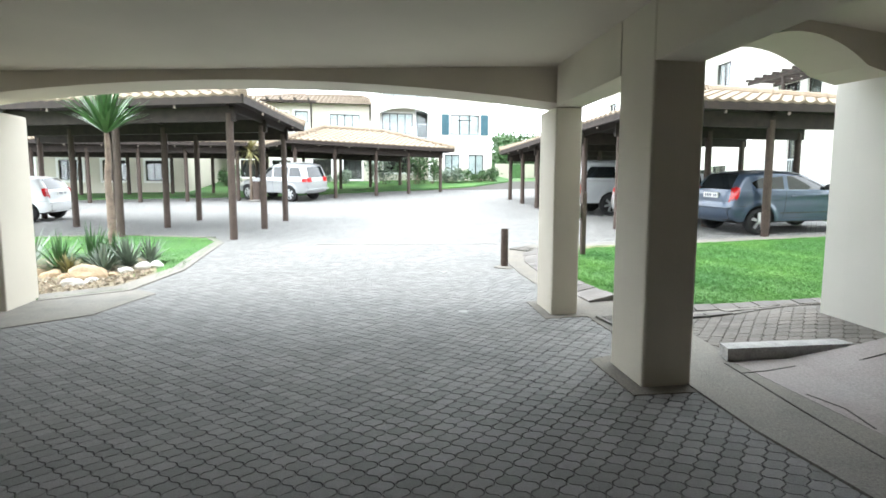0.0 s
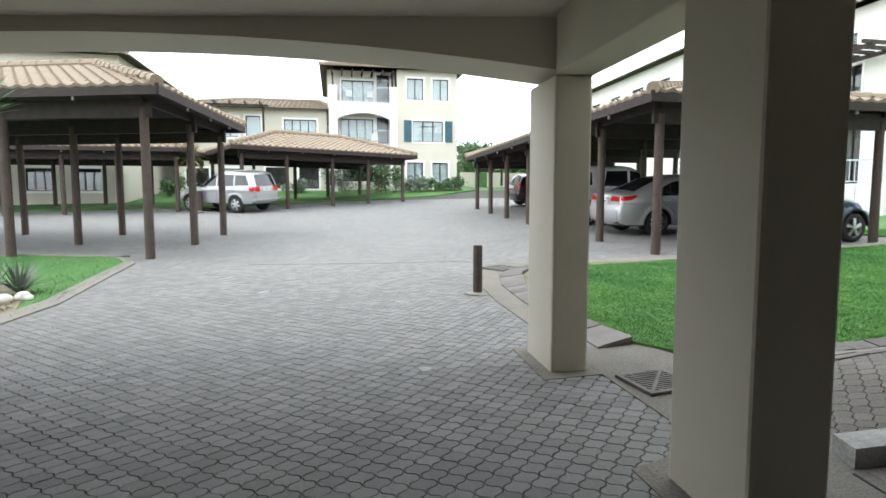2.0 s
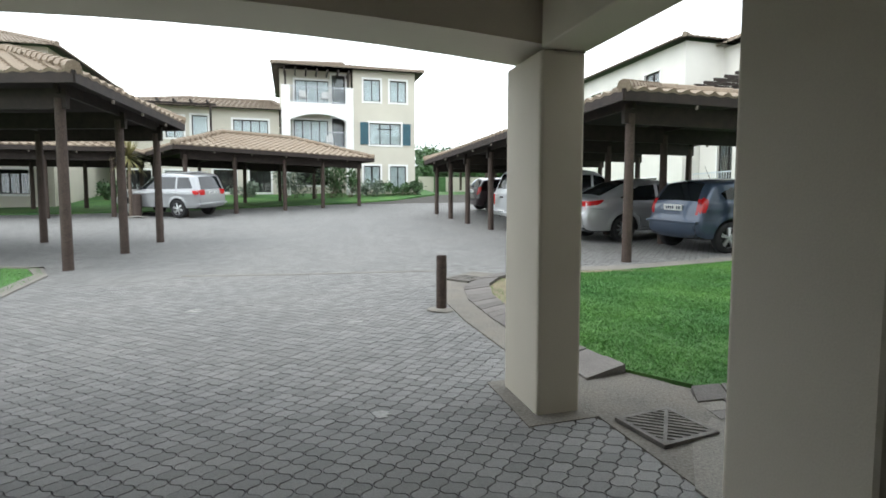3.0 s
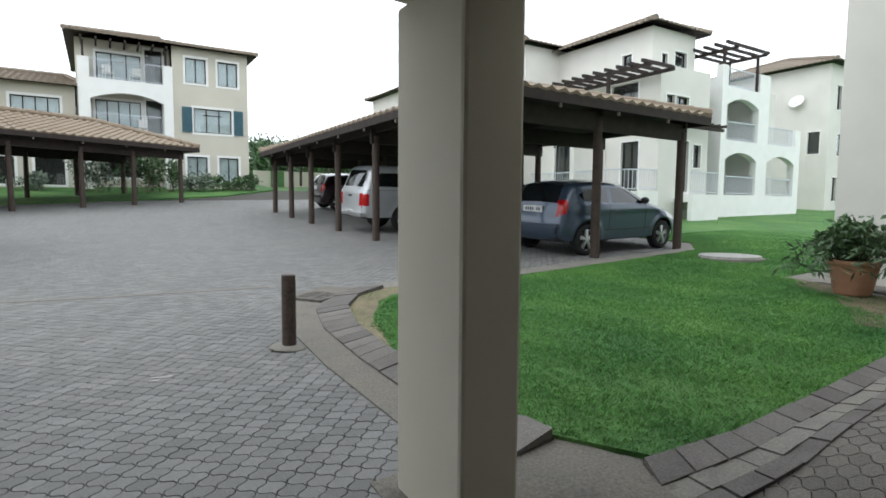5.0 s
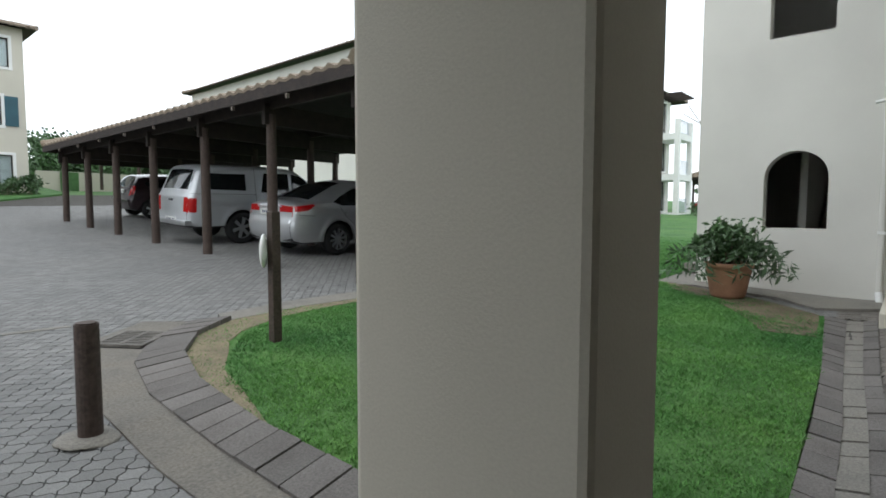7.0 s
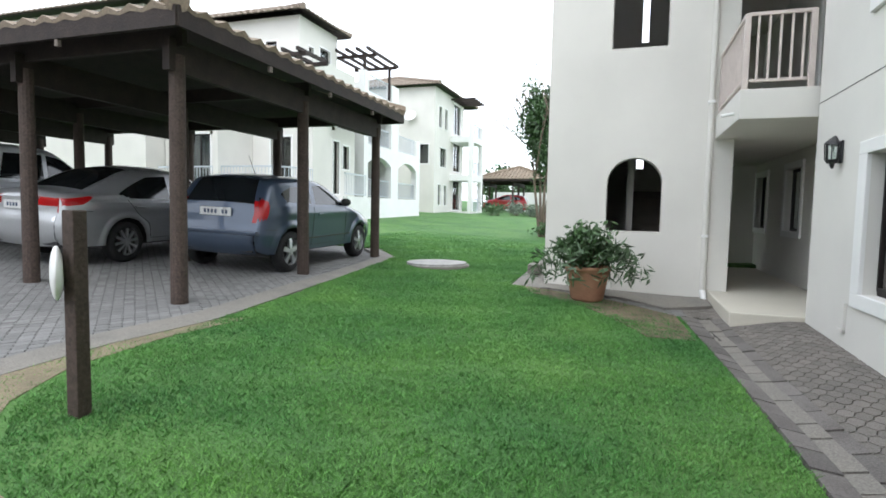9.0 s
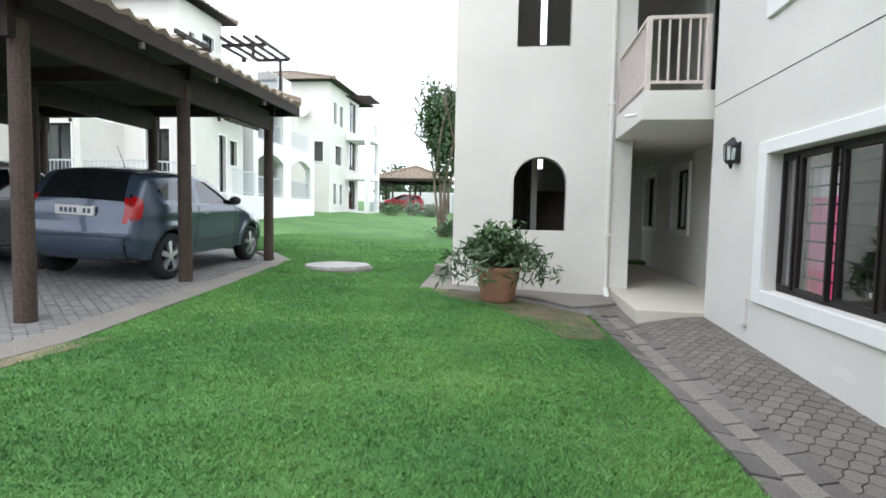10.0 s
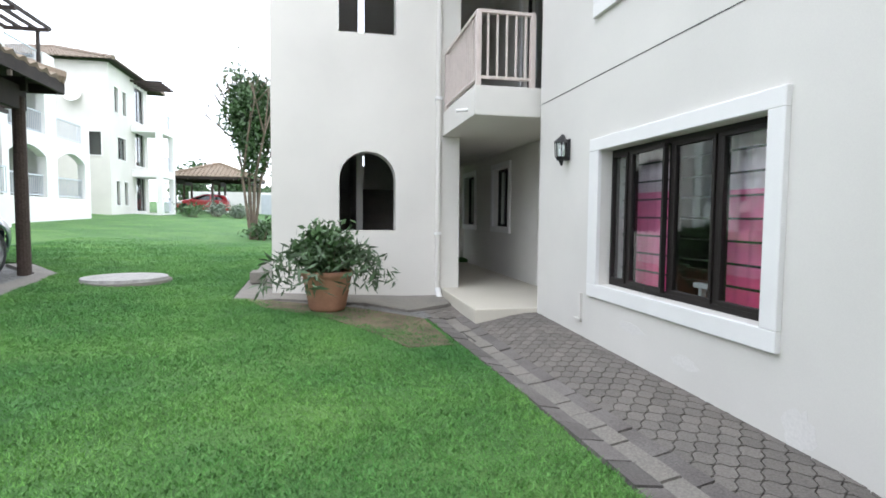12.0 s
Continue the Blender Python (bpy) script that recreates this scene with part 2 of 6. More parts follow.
def column(name, x0, y0, x1, y1, top=ZS + 0.001):
    z = min(gz(x0, y0), gz(x1, y1)) - 0.1
    return struct(name, B(x0, y0, z, x1, y1, top, bev=0.02), M_PORCH, "square plastered cream column standing on the paving")


column("column_1", 2.0, 6.0, 2.3, 6.55)
column("column_2", 2.0, 3.94, 2.39, 4.48, ZU + 0.005)
column("column_3", -4.85, 7.2, -4.25, 7.85)
beam("beam_front", (-4.25 - 0.6, 7.3), (2.3, 6.0), 0.55, ZS, ZC, ZU + 0.02, "plastered beam with a shallow arch over the driveway", 0.11)
struct("beam_side", B(2.0, 4.481, ZS + 0.004, 2.31, 5.999, ZU + 0.01, bev=0.01), M_PORCH, "plastered side beam between two columns")
struct("beam_back", B(2.0, -6.9, ZS, 2.36, 3.939, ZU + 0.01, bev=0.01), M_PORCH, "plastered beam under the ceiling slab")
beam("beam_path", (2.395, 4.0), (4.49, 4.52), 0.5, ZS + 0.1, ZC + 0.08, ZU + 0.015, "plastered beam with a shallow arch over the path")
CEIL = [(-4.85, -7), (4.498, -7), (4.498, 4.9), (2.32, 4.47), (2.32, 6.5), (-4.8, 7.8)]
struct("ceiling", prism(bmesh.new(), CEIL, ZU, ZU + 0.2), M_PORCH, "flat plastered ceiling of the undercroft")
struct("wall_upper", prism(bmesh.new(), [(-4.85, -7), (4.49, -7), (4.49, 4.9), (2.32, 4.49), (2.32, 6.52), (-4.83, 7.83)], ZU + 0.19, 8.9), M_PLASTER, "plain plastered upper storeys above the driveway")
struct("wall_west", B(-5.1, -7, -1.0, -4.851, 7.2, ZU), M_PORCH, "plastered side wall of the undercroft")
# added out of view: shuts the back so less light reaches the columns
struct("wall_south", B(-5.1, -7.25, -1.0, 4.47, -7.002, 8.9), M_PORCH, "unseen plain wall added to keep light out of the undercroft")
beam("beam_rear", (4.5, -6.9), (-4.8, -6.9), 0.4, ZS, ZC, ZU + 0.012, "plastered beam with a shallow arch at the rear")

# facade of the ground floor flat, with its windows
fm = Matrix.Translation((0, FY, 0)) @ Matrix.Rotation(radians(180), 4, "Z")
bm = bmesh.new()
holed_wall(bm, -8.55, -4.5, -0.3, 8.9, 0.25, [(-7.11, -5.23, 1.0, 2.175), (-7.11, -5.23, 3.47, 4.67), (-7.11, -5.23, 6.1, 7.3)], fm)
struct("wall_facade", bm, M_PLASTER, "smooth off-white plastered facade wall")
struct("wall_facade_west", B(4.5, -7, -1, 5.09, FY - 0.251, 8.9), M_PLASTER, "plastered end wall of the flats")
struct("wall_facade_east", B(8.3, 4.4, -0.3, 8.549, FY - 0.251, 8.9), M_PLASTER, "plastered return wall beside the passage")

# passage and balcony slab
struct("floor_passage", B(8.552, 4.4, -0.3, 15.0, 5.86, 0.55, bev=0.015), M_CREAM, "raised pale floor of the open passage")
bm = bmesh.new()
holed_wall(bm, -16.0, -8.3, -0.3, 8.9, 0.25, [(-12.66, -11.75, 1.4, 2.45), (-14.9, -14.0, 1.4, 2.45), (-11.2, -10.2, 3.1, 5.1)], Matrix.Translation((0, 4.399, 0)) @ Matrix.Rotation(radians(180), 4, "Z"))
struct("wall_passage", bm, M_PLASTER, "plastered wall along the open passage")
struct("balcony_slab", B(8.65, 4.4, 2.72, 15.0, 5.86, 3.05, bev=0.01), M_PLASTER, "plastered balcony slab over the passage")
struct("balcony_slab_upper", B(8.65, 4.4, 5.44, 15.0, 5.86, 5.77, bev=0.01), M_PLASTER, "plastered upper balcony slab")
struct("wall_passage_end", B(15.0, 4.4, -0.3, 15.2, 5.9, 8.9), M_PLASTER, "plastered wall closing the passage")


# stair tower with arched openings
def arched_wall(bm, u0, u1, z0, z1, t, a, b, openings, m):
    """A wall with one column of openings (sill, springing, crown) between a and b."""
    for s, e in ((u0, a), (b, u1)):
        side_prism(bm, [(s, z0), (e, z0), (e, z1), (s, z1)], m, t)
    lo = z0
    for k, (sill, spring, crown) in enumerate(openings):
        side_prism(bm, [(a, lo), (b, lo), (b, sill), (a, sill)], m, t)
        lo = openings[k + 1][0] if k + 1 < len(openings) else z1
        lo = crown + 0.15
        c, r = (a + b) / 2, (b - a) / 2
        arc = [(c - r * math.cos(math.pi * i / 16), spring + (crown - spring) * math.sin(math.pi * i / 16)) for i in range(17)]
        side_prism(bm, arc + [(b, lo), (a, lo)], m, t)
    side_prism(bm, [(a, lo), (b, lo), (b, z1), (a, z1)], m, t)
    bmesh.ops.remove_doubles(bm, verts=bm.verts, dist=0.0005)
    return bm


wm = Matrix.Translation((TX, 8.21, 0)) @ Matrix.Rotation(radians(-90), 4, "Z")   # u runs south
struct("wall_tower_west", arched_wall(bmesh.new(), 0, 2.6, -0.2, 9.6, 0.25, 0.90, 1.68, [(1.375, 2.09, 2.475), (4.08, 4.85, 5.24), (6.8, 7.5, 7.9)], wm), M_PLASTER, "off-white plastered stair tower wall with arched openings")
struct("wall_tower_north", B(TX + 0.251, 7.96, -0.2, 14.4, 8.21, 9.6), M_PLASTER, "plastered side wall of the stair tower")
# the two openings are added so that light gets in to the stairs
bm = bmesh.new()
holed_wall(bm, TX + 0.251, 14.4, -0.2, 9.6, 0.248, [(11.3, 12.7, 0.55, 2.7), (11.3, 12.7, 3.05, 5.4)], Matrix.Translation((0, 5.61, 0)))
struct("wall_tower_south", bm, M_PLASTER, "plastered side wall of the stair tower, with openings to the passage added to light the stairs")
bm = bmesh.new()
holed_wall(bm, 0, 2.6, -0.2, 9.6, 0.25, [(1.35, 1.5, 2.62, 2.85), (1.36, 1.5, 5.3, 6.6)], Matrix.Translation((14.401, 8.21, 0)) @ Matrix.Rotation(radians(-90), 4, "Z"))
struct("wall_tower_east", bm, M_PLASTER, "plastered rear wall of the stair tower")
struct("roof_tower", B(TX - 0.2, 5.4, 9.6, 14.9, 8.4, 9.8), M_PLASTER, "flat roof of the stair tower")


# ---- roofs ----
def tiled_face(bm, a, b, c, d, roll=0.3, row=0.34, amp=0.035, res=4):
    """Rows of rolled tiles over the roof face a-b (eave) c-d (ridge; c above b)."""
    a, b, c, d = map(Vector, (a, b, c, d))
    ux = (b - a).normalized()
    n = ux.cross(d - a).normalized()
    if n.z < 0:
        n.negate()
    up = n.cross(ux)
    if up.z < 0:
        up.negate()
    h = (d - a).dot(up)
    rows = max(1, round(h / row))
    L, dl, cr = (b - a).length, (d - a).dot(ux), (c - a).dot(ux)
    for r in range(rows):
        v0, v1 = r / rows, (r + 1) / rows
        vm = v0 + 0.25 / rows
        u0, u1 = dl * vm, L + (cr - L) * vm
        if u1 - u0 < 0.05:
            continue
        us, k = [u0], math.ceil((u0 + 1e-6) / (roll / res))
        while k * roll / res < u1 - 1e-6:
            us.append(k * roll / res)
            k += 1
        us.append(u1)
        prev = None
        for u in us:
            w = amp * math.sin(2 * math.pi * u / roll) + amp
            p = a + ux * u + up * (h * v0 - 0.02) + n * (w + 0.03)
            q = a + ux * u + up * (h * v1) + n * (w + 0.0)
            e = a + ux * u + up * (h * v0 - 0.02) + n * w * 0.4
            cur = (bm.verts.new(e), bm.verts.new(p), bm.verts.new(q))
            if prev:
                bm.faces.new((prev[0], cur[0], cur[1], prev[1]))
                bm.faces.new((prev[1], cur[1], cur[2], prev[2]))
            prev = cur
    return bm


def ridge_caps(bm, p, q, r=0.11, step=0.38):
    p, q = Vector(p), Vector(q)
    n = max(1, round((q - p).length / step))
    for i in range(n):
        rod(bm, p.lerp(q, i / n) + Vector((0, 0, 0.02)), p.lerp(q, (i + 1.08) / n) + Vector((0, 0, 0.02)), r * 1.12, r * 0.92, 8)
    return bm


def hip_roof(parent, corners, ridge, z, rise, material, roll=0.3, res=4, under=M_WOOD):
    """A hipped roof: four eave corners in order, the ridge's two ends (the first nearest corners 0 and 3)."""
    c = [Vector((*p, z)) for p in corners]
    r0, r1 = Vector((*ridge[0], z + rise)), Vector((*ridge[1], z + rise))
    bm = bmesh.new()
    tiled_face(bm, c[0], c[1], r1, r0, roll, res=res)
    tiled_face(bm, c[1], c[2], r1, r1, roll, res=res)
    tiled_face(bm, c[2], c[3], r0, r1, roll, res=res)
    tiled_face(bm, c[3], c[0], r0, r0, roll, res=res)
    roof = part("roof", bm, material, parent)
    bm = bmesh.new()
    for p, q in ((c[0], r0), (c[3], r0), (c[1], r1), (c[2], r1), (r0, r1)):
        ridge_caps(bm, p + Vector((0, 0, 0.06)), q + Vector((0, 0, 0.06)))
    part("ridge_tiles", bm, material, roof)
    bm = bmesh.new()
    lo = [bm.verts.new(p - Vector((0, 0, 0.03))) for p in c]
    a, b = bm.verts.new(r0 - Vector((0, 0, 0.03))), bm.verts.new(r1 - Vector((0, 0, 0.03)))
    for f in ((lo[0], lo[1], b, a), (lo[1], lo[2], b), (lo[2], lo[3], a, b), (lo[3], lo[0], a)):
        bm.faces.new(f)
    part("roof_lining", bm, under, roof, "dark boarded underside")
    return roof


# ---- carports ----
def carport(o, u, v, us, vs, zb, rise, label, over=0.55, skip=()):
    """Round poles on a grid of stations us x vs along plan vectors u and v, a ring of beams, purlins and a hipped tile roof."""
    o, u, v = Vector((*o, 0)), Vector((*u, 0)), Vector((*v, 0))
    base = thing("carport", Matrix.Translation((o.x, o.y, gz(o.x, o.y))), label, "carport", "carports of the court")
    inv = Matrix.Translation((-o.x, -o.y, -gz(o.x, o.y)))
    P = lambda a, b, z: inv @ Vector(((o + u * a + v * b).x, (o + u * a + v * b).y, z))
    for i, a in enumerate(us):
        for j, b in enumerate(vs):
            if (i, j) in skip:
                continue
            g = o + u * a + v * b
            lean = random.uniform(-0.02, 0.02)
            bm = rod(bmesh.new(), P(a, b, gz(g.x, g.y) - 0.1), P(a + lean, b, zb + 0.12), 0.092, 0.082, 14)
            part("post", bm, M_POST, base, smooth=False)
    for b in vs:
        part("beam", bar(bmesh.new(), P(us[0] - 0.14, b, zb + 0.11), P(us[-1] + 0.14, b, zb + 0.11), 0.09, 0.34), M_WOOD, base)
    for a in us:
        part("cross_beam", bar(bmesh.new(), P(a, vs[0] - 0.12, zb + 0.3), P(a, vs[-1] + 0.12, zb + 0.3), 0.07, 0.2), M_WOOD, base)
    e = [(us[0] - over, vs[0] - over), (us[-1] + over, vs[0] - over), (us[-1] + over, vs[-1] + over), (us[0] - over, vs[-1] + over)]
    ze = zb + 0.42
    for k in range(4):
        (a, b), (c, d) = e[k], e[(k + 1) % 4]
        part("fascia", bar(bmesh.new(), P(a, b, ze - 0.06), P(c, d, ze - 0.06), 0.04, 0.2), M_WOOD, base)
    # pale rafter ends under the eaves
    for k in range(4):
        (a, b), (c, d) = e[k], e[(k + 1) % 4]
        n = max(2, round((P(a, b, 0) - P(c, d, 0)).length / 1.6))
        for i in range(1, n):
            s = i / n
            p = P(a + (c - a) * s, b + (d - b) * s, ze - 0.2)
            part("rafter_end", box(bmesh.new(), p.x - 0.022, p.y - 0.022, p.z - 0.04, p.x + 0.022, p.y + 0.022, p.z + 0.03), M_RAFT, base)
    wu, wv = us[-1] - us[0] + 2 * over, vs[-1] - vs[0] + 2 * over
    if wu >= wv:
        ra, rb = (e[0][0] + wv / 2, (e[0][1] + e[3][1]) / 2), (e[1][0] - wv / 2, (e[0][1] + e[3][1]) / 2)
        cs = e
    else:
        ra, rb = ((e[0][0] + e[1][0]) / 2, e[1][1] + wu / 2), ((e[0][0] + e[1][0]) / 2, e[2][1] - wu / 2)
        cs = [e[1], e[2], e[3], e[0]]
    flat = lambda q: tuple(P(q[0], q[1], 0))[:2]
    hip_roof(base, [flat(q) for q in cs], [flat(ra), flat(rb)], ze - gz(o.x, o.y), rise, M_TILE)
    return base


M_RAFT = mat("weathered_rafter_end", (0.15, 0.125, 0.105), 0.85, 0.2, 6.0, 0.3, 50)
carport((6.45, 11.65), (1, 0.03), (0, 1), (0, 2.55, 5.25), (0, 2.3, 4.65, 7.1, 9.4, 11.5, 13.6), 3.12, 0.8, "long carport of dark timber poles with a tan tiled hipped roof", over=0.42)
carport((-3.25, 13.85), (-0.955, 0.297), (0.12, 0.993), (0, 3.05, 6.1, 9.0), (0, 2.35, 4.5), 3.3, 1.08, "timber carport with a tan tiled roof beside the driveway")
carport((-3.5, 26.7), (0.9, 0.436), (-0.436, 0.9), (0, 2.0, 4.2, 6.1, 8.1), (0, 4.6), 3.55, 0.95, "timber carport with a tan tiled roof by the far block")
carport((-6.2, 27.2), (-1, 0.02), (0.02, 1), (0, 2.3, 4.4, 6.6, 9.0, 11.4), (0, 4.0), 3.45, 0.85, "timber carport with a tan tiled roof before the low wing")


# ---- apartment blocks ----
def window(parent, m, w, h, lights=2, surround=0.12, backing=None, name="window", transom=False):
    """A window in a wall hole: m is the hole's lower left corner on the outer face, x along the wall, y into it."""
    win = new(name)
    win.parent, win.matrix_local = parent, m
    if surround:
        bm = bmesh.new()
        s = surround
        for q in ((-s, -s, w + s, 0), (-s, h, w + s, h + s), (-s, 0, 0, h), (w, 0, w + s, h)):
            box(bm, q[0], -0.03, q[1], q[2], 0.02, q[3])
        part("surround", bm, M_TRIM, win, "raised white plaster band")
    bm = bmesh.new()
    f = 0.045
    for q in ((0, 0, w, f), (0, h - f, w, h), (0, f, f, h - f), (w - f, f, w, h - f)):
        box(bm, q[0], 0.09, q[1], q[2], 0.14, q[3])
    for i in range(1, lights):
        box(bm, w * i / lights - f * 0.6, 0.088, f, w * i / lights + f * 0.6, 0.142, h - f)
    if transom:
        box(bm, w * 0.25, 0.089, h * 0.72, w * 0.75, 0.141, h * 0.72 + f)
    part("frame", bm, M_FRAME, win)
    pane = part("pane", B(f, 0.112, f, w - f, 0.118, h - f), M_GLASS, win)
    pane.visible_shadow = False
    # cloth, or with the near-black backing a sheet painted as the room's shade
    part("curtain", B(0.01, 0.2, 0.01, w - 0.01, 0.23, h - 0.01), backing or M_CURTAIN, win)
    return win


def railing(parent, p, q, h=0.95, gap=0.13, name="railing", material=None):
    p, q = Vector(p), Vector(q)
    bm = bmesh.new()
    up = Vector((0, 0, h))
    bar(bm, p + up, q + up, 0.05, 0.05)
    bar(bm, p + up * 0.1, q + up * 0.1, 0.035, 0.035)
    n = max(2, round((q - p).length / gap))
    rail = part(name, bm, material or M_RAIL, parent)
    upright = mesh_of("baluster", B(-0.009, -0.009, h * 0.1, 0.009, 0.009, h))
    for i in range(n + 1):
        part("baluster", upright, material or M_RAIL, rail).matrix_local = Matrix.Translation(p.lerp(q, i / n))
    return rail


def face(parent, m, u0, u1, z0, z1, wins, material, t=0.25, name="wall"):
    """A wall with its windows: (u, z, w, h, lights, backing, transom, surround)."""
    bm = bmesh.new()
    holed_wall(bm, u0, u1, z0, z1, t, [(w[0], w[0] + w[2], w[1], w[1] + w[3]) for w in wins], m)
    ob = part(name, bm, material, parent)
    for w in wins:
        window(parent, m @ Matrix.Translation((w[0], 0, w[1])), w[2], w[3], w[4], w[7] if len(w) > 7 else (0.12 if material is M_CREAM else 0.06), w[5] if len(w) > 5 else None, transom=len(w) > 6 and w[6])
    return ob


S = M_CURTAIN
D = M_ROOMSHADE
I4 = Matrix.Identity(4)
WESTF = Matrix.Rotation(radians(-90), 4, "Z")    # a face that looks west: x along it runs south
# block with three storeys, straight ahead; its front looks south
ZB1 = 2.38
b1 = thing("apartment_building", pose(0, 37, ZB1), "cream three-storey apartment block with blue shutters and balconies", "building", "apartment blocks")
face(b1, Matrix.Translation((4.3, 0, 0)), 0, 3.85, -0.6, 7.55, [
    (0.62, 0.48, 1.02, 1.3, 2, S), (2.25, 0.48, 1.02, 1.3, 2, S), (1.0, 3.1, 1.95, 1.3, 3, S, True), (0.65, 5.72, 1.02, 1.3, 2, S), (2.28, 5.72, 1.02, 1.3, 2, S)], M_CREAM)
M_TEAL = mat("blue_green_shutter_paint", (0.035, 0.10, 0.13), 0.6, 0.1)
for u in (4.72, 7.36):
    bm = bmesh.new()
    box(bm, u, -0.06, 3.08, u + 0.5, -0.02, 4.42)
    sh = part("shutter", bm, M_TEAL, b1, "dark teal louvred shutter")
    for k in range(12):
        part("slat", B(u + 0.06, -0.075, 3.16 + k * 0.1, u + 0.44, -0.061, 3.22 + k * 0.1), M_TEAL, sh)
face(b1, Matrix.Translation((0.1, 0.9, 0)), 0, 4.2, -0.6, 7.55, [
    (0.8, 5.55, 2.0, 1.4, 3, S, True), (3.0, 5.35, 0.8, 2.0, 1, D), (0.7, 3.2, 2.05, 1.35, 4, S), (3.0, 2.75, 0.75, 1.95, 1, D), (0.8, 0.6, 1.9, 1.2, 3, D)], M_CREAM, name="wall_recessed")
BF = Matrix.Translation((0.1, -0.2, 0))
for s0, e0 in ((0, 0.5), (3.75, 4.2)):
    part("balcony_pier", side_prism(bmesh.new(), [(s0, -0.6), (e0, -0.6), (e0, 6.4), (s0, 6.4)], BF, 0.25), M_TRIM, b1)
for z, rise, top in ((4.4, 0.38, 5.42), (1.7, 0.3, 2.78)):
    part("balcony_arch", side_prism(bmesh.new(), [(0.5, z)] + [(0.5 + 3.25 * i / 12, z + rise * (1 - (i / 6 - 1) ** 2)) for i in range(1, 12)] + [(3.75, z), (3.75, top), (0.5, top)], BF, 0.25), M_TRIM, b1, "white arched balcony front")
    part("balcony_floor", B(0.31, 0.055, top - 0.14, 4.09, 0.899, top - 0.01), M_TRIM, b1)
for u in (0.1, 4.1):
    part("balcony_cheek", B(u, 0.052, -0.6, u + 0.19, 0.899, 6.39), M_TRIM, b1)
railing(b1, (0.6, -0.05, 2.78), (3.85, -0.05, 2.78))
railing(b1, (0.6, -0.05, 5.42), (3.85, -0.05, 5.42))
part("wall_side", B(7.9, 0.25, -0.6, 8.15, 9.0, 7.55), M_CREAM, b1)
part("wall_left", B(0.0, 0.9, -0.6, 0.1, 9.0, 7.55), M_CREAM, b1)
part("wall_back", B(0.0, 9.0, -0.6, 8.15, 9.25, 7.55), M_CREAM, b1)
hip_roof(b1, [(-0.4, -0.5), (8.6, -0.5), (8.6, 9.6), (-0.4, 9.6)], [(4.1, 4.2), (4.1, 4.9)], 7.5, 1.35, M_TILE2, res=3)
for k in range(7):
    part("pergola_beam", bar(bmesh.new(), (0.3 + k * 0.62, -0.6, 7.25), (0.3 + k * 0.62, 0.9, 7.25), 0.08, 0.14), M_WOOD, b1)
for u in (0.35, 4.0):
    part("pergola_post", bar(bmesh.new(), (u, -0.1, 6.3), (u, -0.1, 7.2), 0.1, 0.1), M_WOOD, b1)

# its lower wing to the left
w1 = thing("apartment_wing", pose(-9.0, 37.6, 2.1), "cream two-storey wing with dark framed windows", "building", "apartment blocks")
face(w1, I4, 0, 8.95, -0.6, 5.3, [
    (2.7, 3.5, 0.95, 1.2, 2, S), (4.1, 2.9, 0.85, 1.9, 1, S), (6.35, 3.5, 1.95, 1.15, 4, S), (0.6, 0.5, 1.3, 1.1, 3, D), (2.6, 0.5, 1.2, 1.1, 3, D), (5.2, 0.4, 1.2, 1.3, 3, D), (7.2, 0.4, 1.2, 1.3, 3, D)], M_CREAM)
part("wall_back", B(0, 7.0, -0.6, 8.95, 7.2, 5.3), M_CREAM, w1)
hip_roof(w1, [(-0.5, -0.5), (9.4, -0.5), (9.4, 7.6), (-0.5, 7.6)], [(3.4, 3.5), (8.5, 3.5)], 5.25, 1.1, M_TILE2, res=3)
for k in range(6):
    part("pergola_beam", bar(bmesh.new(), (0.9 + k * 0.85, -1.6, 5.35), (0.9 + k * 0.85, 0.2, 5.35), 0.09, 0.14), M_WOOD, w1)
part("pergola_rail", bar(bmesh.new(), (0.6, -1.3, 5.22), (5.6, -1.3, 5.22), 0.1, 0.12), M_WOOD, w1)
for u in (0.7, 5.3):
    part("pergola_post", bar(bmesh.new(), (u, -1.3, 3.0), (u, -1.3, 5.2), 0.11, 0.11), M_WOOD, w1)

# gabled wing further left
w0 = thing("apartment_wing", pose(-26.0, 32.25, 1.5), "cream three-storey hipped block behind the carports", "building", "apartment blocks")
face(w0, I4, 0, 16.0, -0.6, 7.35, [(u, z, 1.2, 1.1, 3, D) for u in (1.5, 4.2, 7.0, 9.4, 11.6, 13.8) for z in (0.7, 3.2, 5.6)], M_CREAM)
part("wall_side", B(15.75, 0.251, -0.6, 16.0, 9.0, 7.35), M_CREAM, w0)
hip_roof(w0, [(-0.6, -0.6), (16.6, -0.6), (16.6, 9.4), (-0.6, 9.4)], [(4.0, 4.4), (12.2, 4.4)], 7.3, 1.7, M_TILE2, res=3)

# block behind the long carport: two three-storey masses with a lower recess between
b2 = thing("apartment_building", pose(20.1, 19.1, 1.05), "off-white three-storey apartment block with pergolas and balconies", "building", "apartment blocks")
face(b2, WESTF @ Matrix.Translation((0, 0, 0)), -5.4, 0, -0.8, 7.9, [(-1.5, 5.9, 0.5, 1.1, 1, D)], M_PLASTER, name="wall_west")
